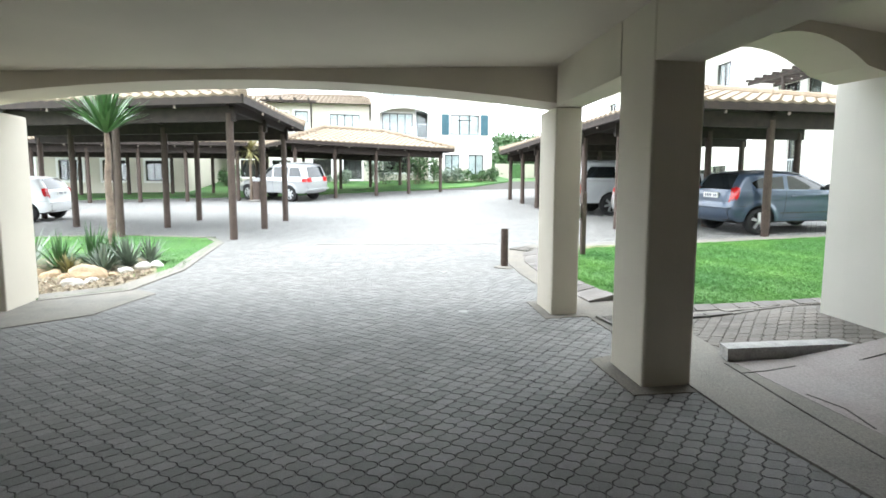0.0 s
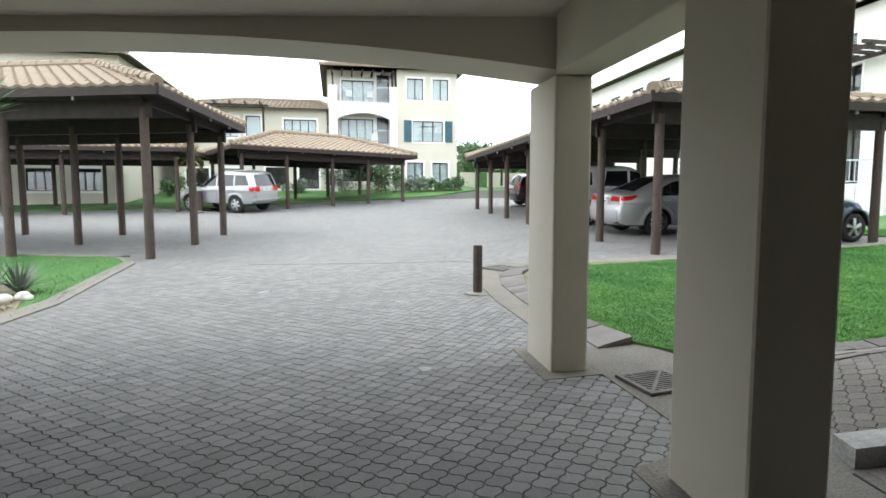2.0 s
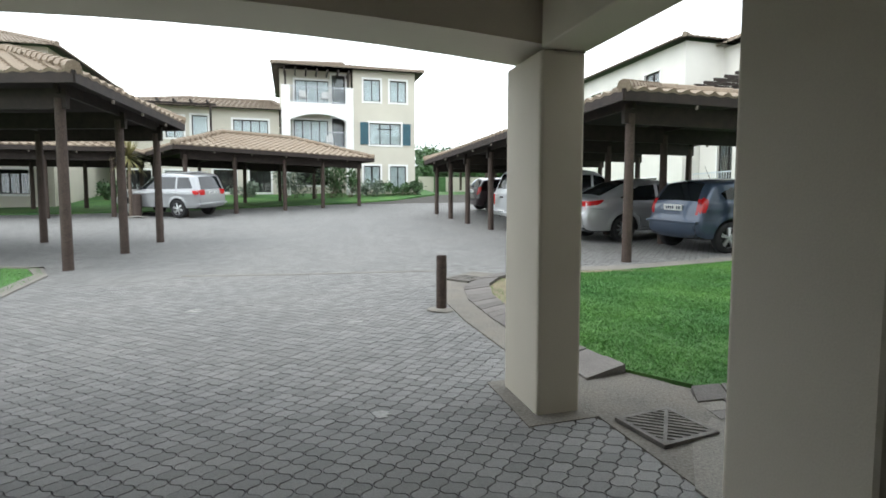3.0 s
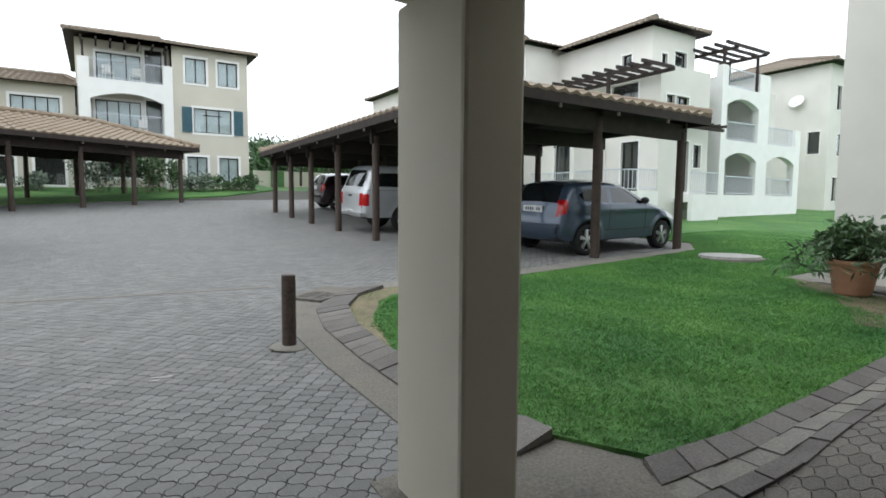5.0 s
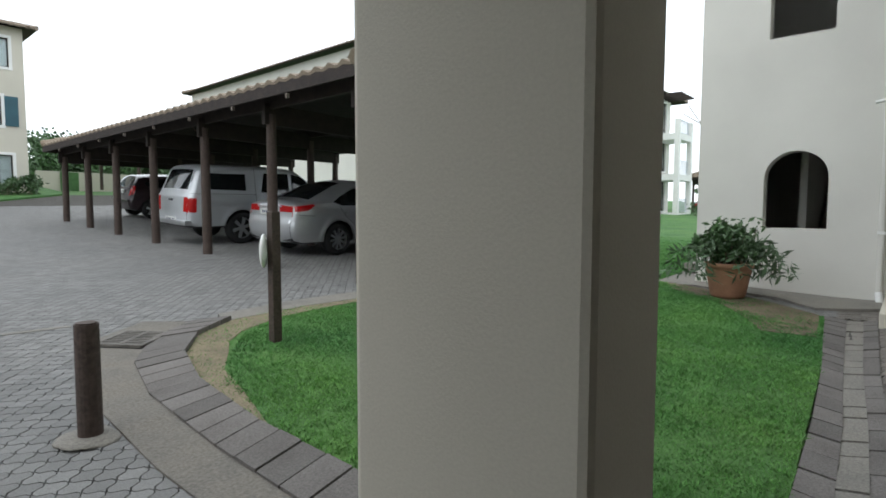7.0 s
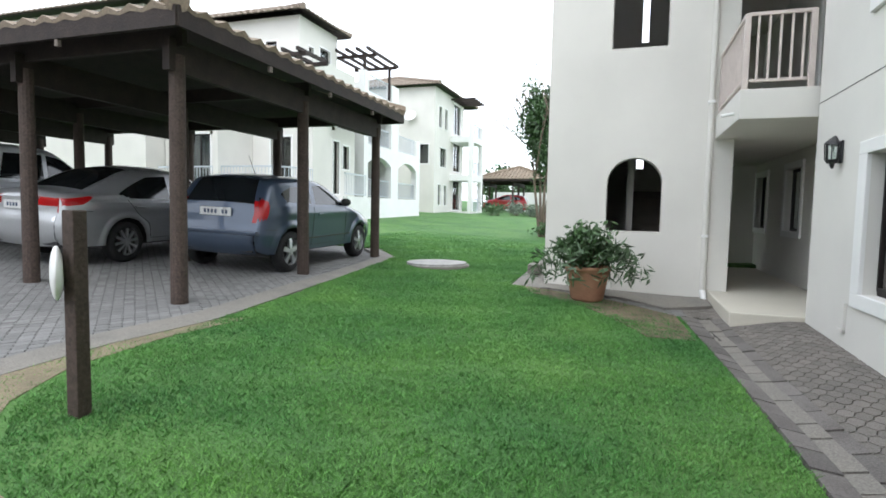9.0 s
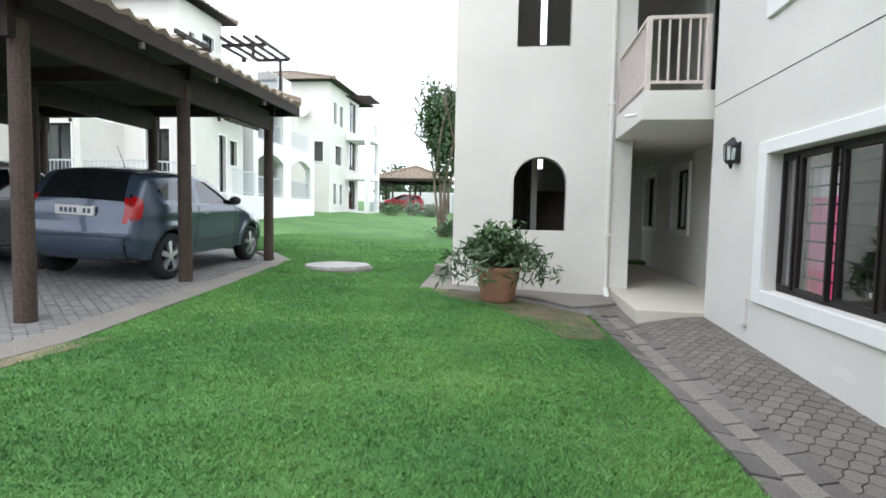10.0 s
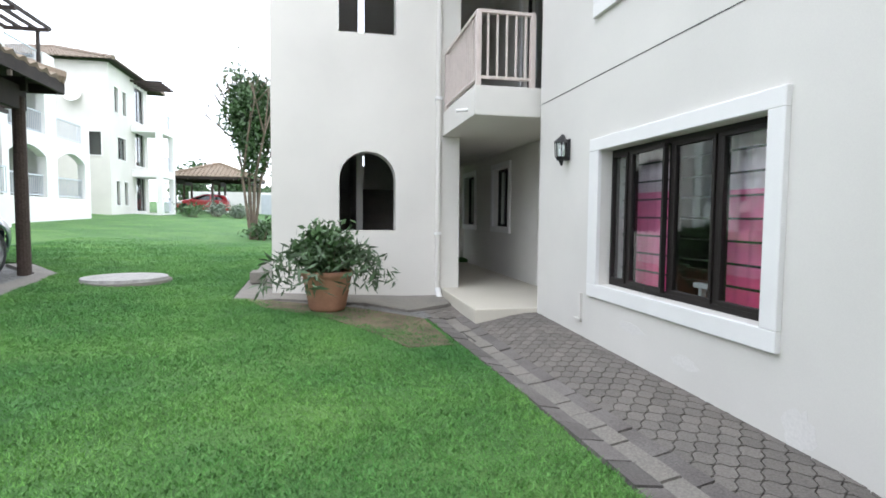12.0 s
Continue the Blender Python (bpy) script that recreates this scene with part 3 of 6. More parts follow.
face(b2, Matrix.Translation((0.251, 0, 0)), 0, 2.6, -0.8, 7.9, [(0.35, 6.0, 0.35, 0.9, 1, D), (1.2, 5.2, 0.8, 1.9, 1, D), (0.4, 3.1, 0.7, 1.0, 1, D), (1.5, 2.9, 0.9, 0.8, 1, D), (1.6, 0.3, 0.5, 1.2, 1, D)], M_PLASTER, name="wall_south")
part("balcony_floor", B(1.1, -0.75, 4.95, 2.55, -0.001, 5.15, bev=0.03), M_TRIM, b2)
railing(b2, (1.15, -0.7, 5.15), (2.5, -0.7, 5.15)), railing(b2, (1.15, -0.7, 5.15), (1.15, -0.05, 5.15))
hip_roof(b2, [(3.3, -0.45), (3.3, 8.0), (-0.45, 8.0), (-0.45, -0.45)], [(1.42, 1.4), (1.42, 6.1)], 7.95, 0.75, M_TILE2, res=3)
part("wall_core", B(2.851, 0.3, -0.8, 10.2, 7.6, 6.3), M_PLASTER, b2)
part("wall_east", B(2.6, 0.251, 6.3, 2.85, 7.6, 7.9), M_PLASTER, b2)
part("wall_north", B(0.25, 7.35, -0.8, 2.599, 7.6, 7.9), M_PLASTER, b2)
# white balcony front to the south-east
for a, b, top in ((2.9, 3.3, 6.5), (5.75, 6.6, 6.45), (9.05, 9.55, 4.25)):
    part("balcony_pier", B(a, -1.3, -0.9, b, -1.0, top), M_TRIM, b2)
for a, b, z, top in ((3.3, 5.75, 2.6, 3.43), (6.6, 9.05, 2.6, 3.43), (3.3, 5.75, 4.88, 5.65)):
    part("balcony_arch", side_prism(bmesh.new(), [(a, z)] + [(a + (b - a) * i / 10, z + 0.33 * (1 - (i / 5 - 1) ** 2)) for i in range(1, 10)] + [(b, z), (b, top), (a, top)], Matrix.Translation((0, -1.3, 0)), 0.3), M_TRIM, b2, "white arched balcony front")
for a, b in ((3.3, 5.75), (6.6, 9.05)):
    part("balcony_parapet", B(a, -1.299, -0.9, b, -1.01, 1.1), M_TRIM, b2)
for z, x1 in ((0.9, 9.5), (3.4, 9.5), (5.6, 6.55)):
    part("balcony_floor", B(3.21, -0.999, z - 0.15, x1, 0.299, z), M_TRIM, b2)
part("balcony_cheek", B(2.902, -0.999, -0.9, 3.2, 0.299, 6.0), M_TRIM, b2)
part("balcony_cheek", B(6.1, -0.999, -0.9, 6.4, 0.299, 5.55), M_TRIM, b2)
for a, b, z in ((3.3, 5.75, 1.1), (6.6, 9.05, 1.1), (3.3, 5.75, 3.43), (6.6, 9.05, 3.43), (3.3, 5.75, 5.65)):
    railing(b2, (a, -1.15, z), (b, -1.15, z), 0.8)
# near-black slabs: the darkness of the doorways is in their colour
for a, z in ((3.7, 0.65), (7.0, 0.65), (3.7, 3.55), (7.0, 3.55)):
    part("door", B(a, 0.27, z, a + 1.7, 0.299, z + 1.9), M_ROOMSHADE, b2)
for k in range(5):
    part("pergola_beam", bar(bmesh.new(), (2.7, -1.5 + k * 0.5, 7.33), (5.95, -1.5 + k * 0.5, 7.33), 0.09, 0.12), M_WOOD, b2)
for u in (3.4, 5.6):
    part("pergola_rail", bar(bmesh.new(), (u, -1.6, 7.2), (u, 0.6, 7.2), 0.09, 0.13), M_WOOD, b2)
for u, v in ((5.65, -1.2), (3.1, -1.2), (5.65, 0.1)):
    part("pergola_post", bar(bmesh.new(), (u, v, 5.6), (u, v, 7.2), 0.1, 0.1), M_WOOD, b2)
# recess with two storeys and the northern mass
b4 = thing("apartment_wing", pose(18.0, 24.5, 1.25), "off-white apartment wing behind the long carport", "building", "apartment blocks")
face(b4, WESTF, -17.0, 0, -0.8, 7.9, [(-16 + 2.6 * k, z, 1.2, 1.2, 2, D) for k in range(6) for z in (0.6, 3.3, 5.8)], M_PLASTER, name="wall_west")
part("wall_south", B(0.251, 0, -0.8, 9.0, 0.25, 7.9), M_PLASTER, b4)
hip_roof(b4, [(-0.45, -0.45), (9.4, -0.45), (9.4, 17.4), (-0.45, 17.4)][1:] + [(-0.45, -0.45)], [(4.5, 4.5), (4.5, 12.4)], 7.95, 1.5, M_TILE2, res=3)
b5 = thing("apartment_wing", pose(18.9, 17.75, 1.0), "off-white two-storey bay with railed terraces and a pergola", "building", "apartment blocks")
face(b5, WESTF, -6.7, 0, -0.8, 6.0, [(-6.3, 4.3, 1.3, 1.3, 3, D), (-4.6, 3.9, 0.8, 1.9, 1, D), (-2.3, 4.2, 1.3, 1.3, 3, D), (-5.6, 1.0, 1.1, 2.4, 2, D), (-3.6, 1.2, 0.6, 2.2, 1, D), (-1.75, 1.0, 0.85, 2.2, 2, D)], M_PLASTER, name="wall_west")
face(b5, Matrix.Translation((0.251, 0, 0)), 0, 2.9, -0.8, 6.0, [(0.1, 3.9, 0.5, 1.0, 1, D), (0.7, 3.8, 0.8, 1.1, 2, D), (1.15, 1.2, 0.45, 2.0, 1, D), (1.9, 2.2, 0.5, 0.9, 1, D)], M_PLASTER, name="wall_south")
part("wall_core", B(0.3, 0.3, 5.8, 3.1, 6.7, 6.0), M_PLASTER, b5)
for k in range(13):
    part("pergola_beam", bar(bmesh.new(), (-1.75, -0.5 + k * 0.56, 5.75), (-0.001, -0.5 + k * 0.56, 5.75), 0.09, 0.12), M_WOOD, b5)
for u in (-1.5, -0.2):
    part("pergola_rail", bar(bmesh.new(), (u, -0.7, 5.63), (u, 6.4, 5.63), 0.1, 0.13), M_WOOD, b5)
for v in (1.2, 4.2):
    part("pergola_post", bar(bmesh.new(), (-1.5, v, 3.4), (-1.5, v, 5.56), 0.11, 0.11), M_WOOD, b5)
# terraces with low white walls and pale railings
T_A = [(-1.7, 2.55), (-1.7, 0.9), (-1.55, 0.45), (-1.1, 0.08), (-0.05, -0.02)]
for i, ((a, b), (p, q)) in enumerate(zip(T_A, T_A[1:])):
    part("terrace_wall", bar(bmesh.new(), (a, b, 0.2), (p, q, 0.2), 0.2, 2.0), M_TRIM, b5)
    railing(b5, (a, b, 1.2), (p, q, 1.2), 0.8)
part("terrace_floor", B(-1.6, 0.3, 0.8, -0.002, 2.6, 0.95), M_TRIM, b5)
part("terrace_fin", B(-1.85, 2.56, -0.8, -0.002, 2.78, 3.3), M_PLASTER, b5)
part("terrace_wall", bar(bmesh.new(), (-1.7, 2.79, 0.2), (-1.7, 5.3, 0.2), 0.2, 2.0), M_TRIM, b5)
part("terrace_floor", B(-1.6, 2.79, 0.8, -0.002, 5.3, 0.95), M_TRIM, b5)
railing(b5, (-1.7, 2.8, 1.2), (-1.7, 5.3, 1.2), 0.8)
part("terrace_wall", bar(bmesh.new(), (1.0, -0.75, 0.15), (2.7, -0.75, 0.15), 0.2, 1.9), M_TRIM, b5)
part("terrace_floor", B(1.0, -0.65, 0.8, 2.7, -0.002, 0.95), M_TRIM, b5)
railing(b5, (1.0, -0.75, 1.1), (2.7, -0.75, 1.1), 0.85)
part("canopy_rail", bar(bmesh.new(), (1.1, -0.55, 3.68), (3.3, -0.55, 3.68), 0.09, 0.12), M_WOOD, b5)
for k in range(5):
    part("canopy_beam", bar(bmesh.new(), (1.3 + 0.45 * k, -0.8, 3.8), (1.3 + 0.45 * k, -0.002, 3.8), 0.08, 0.1), M_WOOD, b5)

# third block, further east
b3 = thing("apartment_building", pose(34.5, 18.7, 1.4), "off-white three-storey apartment block with satellite dishes", "building", "apartment blocks")
face(b3, WESTF, -9.0, 0, -0.8, 8.0, [(-1.0, 3.2, 0.6, 1.2, 1, D)], M_PLASTER, name="wall_west")
face(b3, Matrix.Translation((0.251, 0, 0)), 0, 6.0, -0.8, 8.0, [(0.5, 5.6, 0.5, 1.3, 1, D), (1.7, 5.6, 0.5, 1.3, 1, D), (0.8, 3.1, 1.2, 1.2, 2, D), (0.5, 0.6, 0.5, 1.3, 1, D), (1.7, 0.6, 0.5, 1.3, 1, D), (3.6, 0.3, 1.6, 2.0, 2, D), (3.6, 3.0, 1.6, 2.0, 2, D), (3.6, 5.6, 1.6, 2.0, 2, D)], M_PLASTER, name="wall_south")
hip_roof(b3, [(-0.45, -0.45), (8.5, -0.45), (8.5, 9.4), (-0.45, 9.4)], [(3.9, 4.2), (4.2, 4.2)], 8.05, 1.5, M_TILE2, res=3)
for a in (3.2, 5.7):
    part("balcony_pier", B(a, -1.6, -0.9, a + 0.35, -1.3, 6.2), M_TRIM, b3)
for z in (0.3, 2.8, 5.4):
    part("balcony_parapet", B(3.21, -1.59, z - 0.5, 6.04, -0.001, z - 0.1), M_TRIM, b3, "white balcony front")
for z in (0.2, 2.7, 5.3):
    railing(b3, (3.5, -1.4, z), (5.7, -1.4, z), 0.9)
for k in range(5):
    part("pergola_beam", bar(bmesh.new(), (3.3 + k * 0.6, -1.7, 7.8), (3.3 + k * 0.6, 0.3, 7.8), 0.09, 0.12), M_WOOD, b3)


# satellite dishes and balcony chairs
for k, y in enumerate((1.6, 3.6)):
    sdish = thing("satellite_dish", b3.matrix_world @ Matrix.Translation((-0.02, y, 6.0)), "white round satellite dish fixed to the wall", "dish", "satellite dishes")
    bm = bmesh.new()
    bmesh.ops.create_uvsphere(bm, u_segments=20, v_segments=12, radius=0.8)
    bmesh.ops.delete(bm, geom=[v for v in bm.verts if v.co.z > -0.62], context="VERTS")
    bmesh.ops.transform(bm, matrix=Matrix.Translation((-0.2, 0, 0.2)) @ Matrix.Rotation(radians(-60), 4, "Y") @ Matrix.Translation((0, 0, 0.7)), verts=bm.verts)
    part("reflector", bm, M_TRIM, sdish, smooth=True)
    part("arm", bar(bmesh.new(), (0, 0, 0), (-0.35, 0, 0.1), 0.03, 0.03), M_RAIL, sdish)


def garden_chair(m):
    c = thing("garden_chair", m, "white plastic garden chair on the balcony", "chair", "balcony chairs")
    part("seat", B(-0.22, -0.22, 0.4, 0.22, 0.22, 0.44, bev=0.01), M_TRIM, c)
    part("backrest", B(-0.22, 0.19, 0.441, 0.22, 0.23, 0.85, bev=0.01), M_TRIM, c)
    for a in (-0.19, 0.19):
        for b in (-0.19, 0.19):
            part("leg", B(a - 0.02, b - 0.02, 0, a + 0.02, b + 0.02, 0.4), M_TRIM, c)
        part("armrest", B(a - 0.025, -0.2, 0.6, a + 0.025, 0.19, 0.63, bev=0.005), M_TRIM, c)
    return c


garden_chair(b1.matrix_world @ pose(2.9, 0.4, 2.77))
garden_chair(b1.matrix_world @ pose(1.4, 0.4, 5.41, 0, 0, 20))
garden_chair(b1.matrix_world @ pose(2.6, 0.45, 5.41, 0, 0, -25))

# ---- materials of the things ----
M_BRICK = mat("brown_grey_edge_paver", (0.165, 0.15, 0.138), 0.9, 0.28, 3.0, 0.6, 80, fine=0.2, rnd=0.2, col2=(0.125, 0.116, 0.108))
M_SAND = mat("dry_yellow_soil", (0.24, 0.20, 0.13), 0.95, 0.35, 4.0, 0.8, 60, fine=0.25, col2=(0.17, 0.145, 0.09))
M_RED = mat("reddish_worn_concrete", (0.34, 0.295, 0.28), 0.9, 0.22, 1.5, 0.4, 60, fine=0.15, col2=(0.27, 0.25, 0.245))
M_TERRA = mat("terracotta_clay", (0.36, 0.19, 0.115), 0.85, 0.15, 6.0, 0.3, 60)
M_BARK = mat("grey_brown_bark", (0.17, 0.13, 0.10), 0.9, 0.25, 8.0, 0.8, 40, fine=0.25)
M_ROCK = mat("tan_sandstone_rock", (0.36, 0.27, 0.17), 0.9, 0.2, 4.0, 0.7, 30, fine=0.15)
M_WROCK = mat("pale_quartz_rock", (0.6, 0.58, 0.54), 0.85, 0.1, 5.0, 0.5, 30)
M_GRAVEL = mat("mixed_gravel", (0.30, 0.25, 0.19), 0.9, 0.25, 10.0, 0.6, 60, fine=0.2, island=0.4)
M_YUCCA = mat("stiff_sword_leaf", (0.055, 0.13, 0.04), 0.45, 0.2, 4.0, island=0.3)
M_SILVERLEAF = mat("grey_green_leaf", (0.16, 0.20, 0.15), 0.6, 0.2, 4.0, island=0.3)
M_FROND = mat("mid_green_frond", (0.075, 0.125, 0.06), 0.55, 0.2, 4.0, island=0.3)
M_DRYLEAF = mat("yellow_green_leaf", (0.22, 0.20, 0.08), 0.6, 0.2, 4.0, island=0.3)
M_PATCH = mat("pale_wall_patch", (0.695, 0.68, 0.645), 0.8, 0.04, 2.0)
M_ROSE = mat("beige_painted_rail", (0.58, 0.51, 0.47), 0.55, 0.06, 5.0)
M_PINK = mat("hot_pink_curtain", (0.92, 0.10, 0.28), 0.85, 0.12, 4.0)
M_MIDPINK = mat("rose_pink_curtain", (0.92, 0.22, 0.40), 0.85, 0.12, 4.0)
M_PALEPINK = mat("pale_pink_curtain", (0.88, 0.68, 0.73), 0.85, 0.12, 4.0)
M_BLACK = mat("black_powder_coat", (0.015, 0.015, 0.017), 0.4, 0.1, 6.0)
M_RUBBER = mat("black_tyre_rubber", (0.018, 0.018, 0.019), 0.85, 0.2, 10.0, 0.3, 60)
M_RIM = mat("silver_alloy", (0.55, 0.56, 0.57), 0.35, 0.05, 6.0, metal=0.8)
M_CARGLASS = mat("tinted_car_glass", (0.012, 0.015, 0.017), 0.05, 0.1, 2.0, spec=0.8)
M_PLATE = mat("white_number_plate", (0.72, 0.72, 0.70), 0.5, 0.03, 5.0)
M_INK = mat("dark_plate_print", (0.05, 0.07, 0.12), 0.6, 0.05, 5.0)
M_LAMPRED = mat("red_tail_lamp", (0.42, 0.008, 0.01), 0.15, 0.05, 5.0)
M_LAMPWHITE = mat("clear_lamp_lens", (0.62, 0.60, 0.60), 0.15, 0.05, 5.0)
M_TRIMBLACK = mat("grey_black_plastic", (0.03, 0.03, 0.032), 0.6, 0.1, 6.0)
M_BLUE = mat("blue_cloth", (0.05, 0.06, 0.35), 0.8, 0.2, 6.0)


def paint(name, col, metal=0.4):
    m = mat(name, col, 0.32, 0.04, 1.0, metal=metal)
    b = m.node_tree.nodes["Principled BSDF"]
    b.inputs["Coat Weight"].default_value, b.inputs["Coat Roughness"].default_value = 0.8, 0.06
    return m


def inside(poly, x, y):
    """Which of the points x, y lie in the outline."""
    r = np.zeros(np.shape(x), bool)
    n = len(poly)
    for i in range(n):
        (a, b), (c, d) = poly[i], poly[(i + 1) % n]
        if b != d:
            r ^= ((b > y) != (d > y)) & (x < (c - a) * (y - b) / (d - b) + a)
    return r


GZ = np.vectorize(gz)


def soup(name, tris, material, parent=None, label="", category="", kind="stuff"):
    """A mesh out of an array (n, k, 3): n loose faces of k corners."""
    n, k = tris.shape[:2]
    me = bpy.data.meshes.new(name)
    me.from_pydata(tris.reshape(-1, 3).tolist(), [], np.arange(n * k).reshape(n, k).tolist())
    ob = part(name, me, material, parent, label)
    return tagged(ob, category=category, kind=kind)


def leaves(rng, centres, spread, n, size, slim=0.45, droop=0.0):
    """n leaf-shaped quads scattered round the centres."""
    c = np.asarray(centres)[rng.integers(0, len(centres), n)] + rng.normal(0, 1, (n, 3)) * np.asarray(spread)
    d = rng.normal(0, 1, (n, 3))
    d[:, 2] -= droop
    d /= np.linalg.norm(d, axis=1)[:, None]
    s = np.cross(d, rng.normal(0, 1, (n, 3)))
    s /= np.linalg.norm(s, axis=1)[:, None]
    ln = size * rng.uniform(0.6, 1.3, (n, 1))
    return np.stack([c, c + d * ln * 0.5 + s * ln * slim * 0.5, c + d * ln, c + d * ln * 0.5 - s * ln * slim * 0.5], 1)


def swords(rng, at, n, length, width, lo=10, hi=85, bend=0.12):
    """Stiff sword leaves that fan out from one point; lo to hi: degrees above level."""
    out = []
    for i in range(n):
        az, el, ln = rng.uniform(0, 2 * np.pi), np.radians(rng.uniform(lo, hi)), length * rng.uniform(0.75, 1.1)
        d = np.array([np.cos(az) * np.cos(el), np.sin(az) * np.cos(el), np.sin(el)])
        s = np.array([-np.sin(az), np.cos(az), 0.0]) * width
        p0 = np.asarray(at, float)
        p1 = p0 + d * ln * 0.5
        p2 = p0 + d * ln - np.array([0, 0, bend * ln * np.cos(el)])
        out += [[p0 - s * 0.5, p0 + s * 0.5, p1 + s * 0.6, p1 - s * 0.6], [p1 - s * 0.6, p1 + s * 0.6, p2 + s * 0.06, p2 - s * 0.06]]
    return np.array(out)


M_GUTTER = mat("stained_gutter_concrete", (0.21, 0.195, 0.17), 0.9, 0.35, 3.5, 0.7, 60, fine=0.25, col2=(0.125, 0.112, 0.092))
M_CONC_PALE = mat("pale_dried_cement", (0.36, 0.355, 0.34), 0.9, 0.2, 9.0, 0.3, 60, fine=0.2)


# ---- edges of the paving ----
def grown(poly, d):
    """The outline moved outwards by d."""
    area = sum(a * q - b * p for (a, b), (p, q) in zip(poly, poly[1:] + poly[:1]))
    sg_ = 1 if area > 0 else -1
    out = []
    for i, (x, y) in enumerate(poly):
        (a, b), (p, q) = poly[i - 1], poly[(i + 1) % len(poly)]
        t = Vector((x - a, y - b)).normalized() + Vector((p - x, q - y)).normalized()
        t = t.normalized() if t.length > 1e-6 else Vector((1, 0))
        out.append((x + sg_ * t.y * d, y - sg_ * t.x * d))
    return out


def ribbon(name, left, right, dzl, dzr, material, label):
    """A strip between two lines of equal count, with a skirt on both sides."""
    bm = bmesh.new()
    rows = []
    for (a, b), (c, d) in zip(left, right):
        za, zc = gz(a, b), gz(c, d)
        rows.append([bm.verts.new(p) for p in ((a, b, za - 0.1), (a, b, za + dzl), (c, d, zc + dzr), (c, d, zc - 0.1))])
    for r, s in zip(rows, rows[1:]):
        for i in range(3):
            bm.faces.new((r[i], s[i], s[i + 1], r[i + 1]))
    return struct(name, bm, material, label)


def edge_bricks(owner, left, right, dzl, dzr, pitch, material=None):
    """Bricks laid side by side between two lines, each an object of its own."""
    L, R = [Vector(p) for p in left], [Vector(p) for p in right]
    for i in range(len(L) - 1):
        n = max(1, round(((L[i + 1] - L[i]).length + (R[i + 1] - R[i]).length) / 2 / pitch))
        for k in range(n):
            s, e = (k + 0.03) / n, (k + 0.97) / n
            q = [L[i].lerp(L[i + 1], s), L[i].lerp(L[i + 1], e), R[i].lerp(R[i + 1], e), R[i].lerp(R[i + 1], s)]
            j = random.uniform(-0.006, 0.006)
            bm = bmesh.new()
            top = [bm.verts.new((p.x, p.y, gz(p.x, p.y) + d + j)) for p, d in zip(q, (dzl, dzl, dzr, dzr))]
            bot = [bm.verts.new((v.co.x, v.co.y, v.co.z - 0.08)) for v in top]
            bm.faces.new(top)
            for m in range(4):
                bm.faces.new((top[m], bot[m], bot[(m + 1) % 4], top[(m + 1) % 4]))
            part("brick", bm, material or M_BRICK, owner)


K_IN = [(2.98, 6.5), (2.88, 7.2), (2.86, 8.4), (2.95, 9.3), (3.16, 10.0), (3.5, 10.5), (4.0, 10.82)]
K_OUT = [(2.62, 6.45), (2.60, 7.2), (2.60, 8.4), (2.66, 9.4), (2.84, 10.15), (3.2, 10.75), (3.75, 11.12)]
K_CH = [(2.36, 6.6), (2.32, 7.2), (2.30, 8.4), (2.36, 9.5), (2.5, 10.3), (2.78, 11.0), (3.4, 11.45)]
ch = ribbon("gutter", K_CH, K_OUT, 0.012, 0.006, M_GUTTER, "smooth concrete gutter channel along the paving")
kb = ribbon("kerb", K_OUT, K_IN, 0.0, 0.03, M_JOINT, "edging of sloping paving bricks round the lawn")
edge_bricks(kb, K_OUT, K_IN, 0.02, 0.075, 0.21)
P_IN = [(3.2, 6.06), (3.9, 6.0), (5.2, 6.05), (6.5, 6.14), (8.75, 6.35)]
P_MID = [(3.1, 5.88), (3.9, 5.84), (5.2, 5.9), (6.5, 6.0), (8.85, 6.15)]
P_OUT = [(3.05, 5.62), (3.9, 5.6), (5.2, 5.68), (6.5, 5.77), (8.95, 5.88)]
gp = ribbon("kerb_lawn", P_MID, P_IN, 0.0, 0.015, M_JOINT, "row of dark sloping kerb bricks along the lawn")
edge_bricks(gp, P_MID, P_IN, 0.012, 0.042, 0.24)
P_SLAB = [(0.55 * a + 0.45 * c, 0.55 * b + 0.45 * d) for (a, b), (c, d) in zip(P_OUT, P_MID)]
kp = ribbon("kerb_path", P_SLAB, P_MID, 0.0, 0.0, M_JOINT, "row of narrow worn edging bricks along the path")
edge_bricks(kp, P_SLAB, P_MID, 0.014, 0.008, 0.22, M_CONC)
ks = ribbon("kerb_slabs", P_OUT, P_SLAB, 0.0, 0.0, M_JOINT, "row of dark slabs along the path")
edge_bricks(ks, P_OUT, P_SLAB, 0.016, 0.012, 0.3)
C_A = [(4.0, 11.1), (5.0, 11.15), (6.0, 11.05), (7.5, 11.2), (9.5, 11.38), (11.6, 11.62), (12.6, 12.5)]
C_B = [(3.9, 10.82), (4.9, 10.86), (5.95, 10.74), (7.45, 10.9), (9.5, 11.1), (11.75, 11.38), (12.9, 12.3)]
ribbon("kerb_carport", C_A, C_B, 0.05, 0.035, M_CONC, "low worn concrete edge of the carport floor")
patch("soil_strip", [(2.88, 8.3), (2.95, 9.3), (3.16, 9.99), (3.5, 10.49), (4.0, 10.81), (4.95, 10.84), (6.0, 10.71), (6.2, 10.5), (5.2, 10.64), (4.4, 10.6), (3.85, 10.35), (3.6, 10.12), (3.42, 9.8), (3.2, 9.45), (3.12, 9.1), (3.0, 8.7)], 0.036, M_SAND, "bare yellowish soil along the lawn's edge", 0.05)
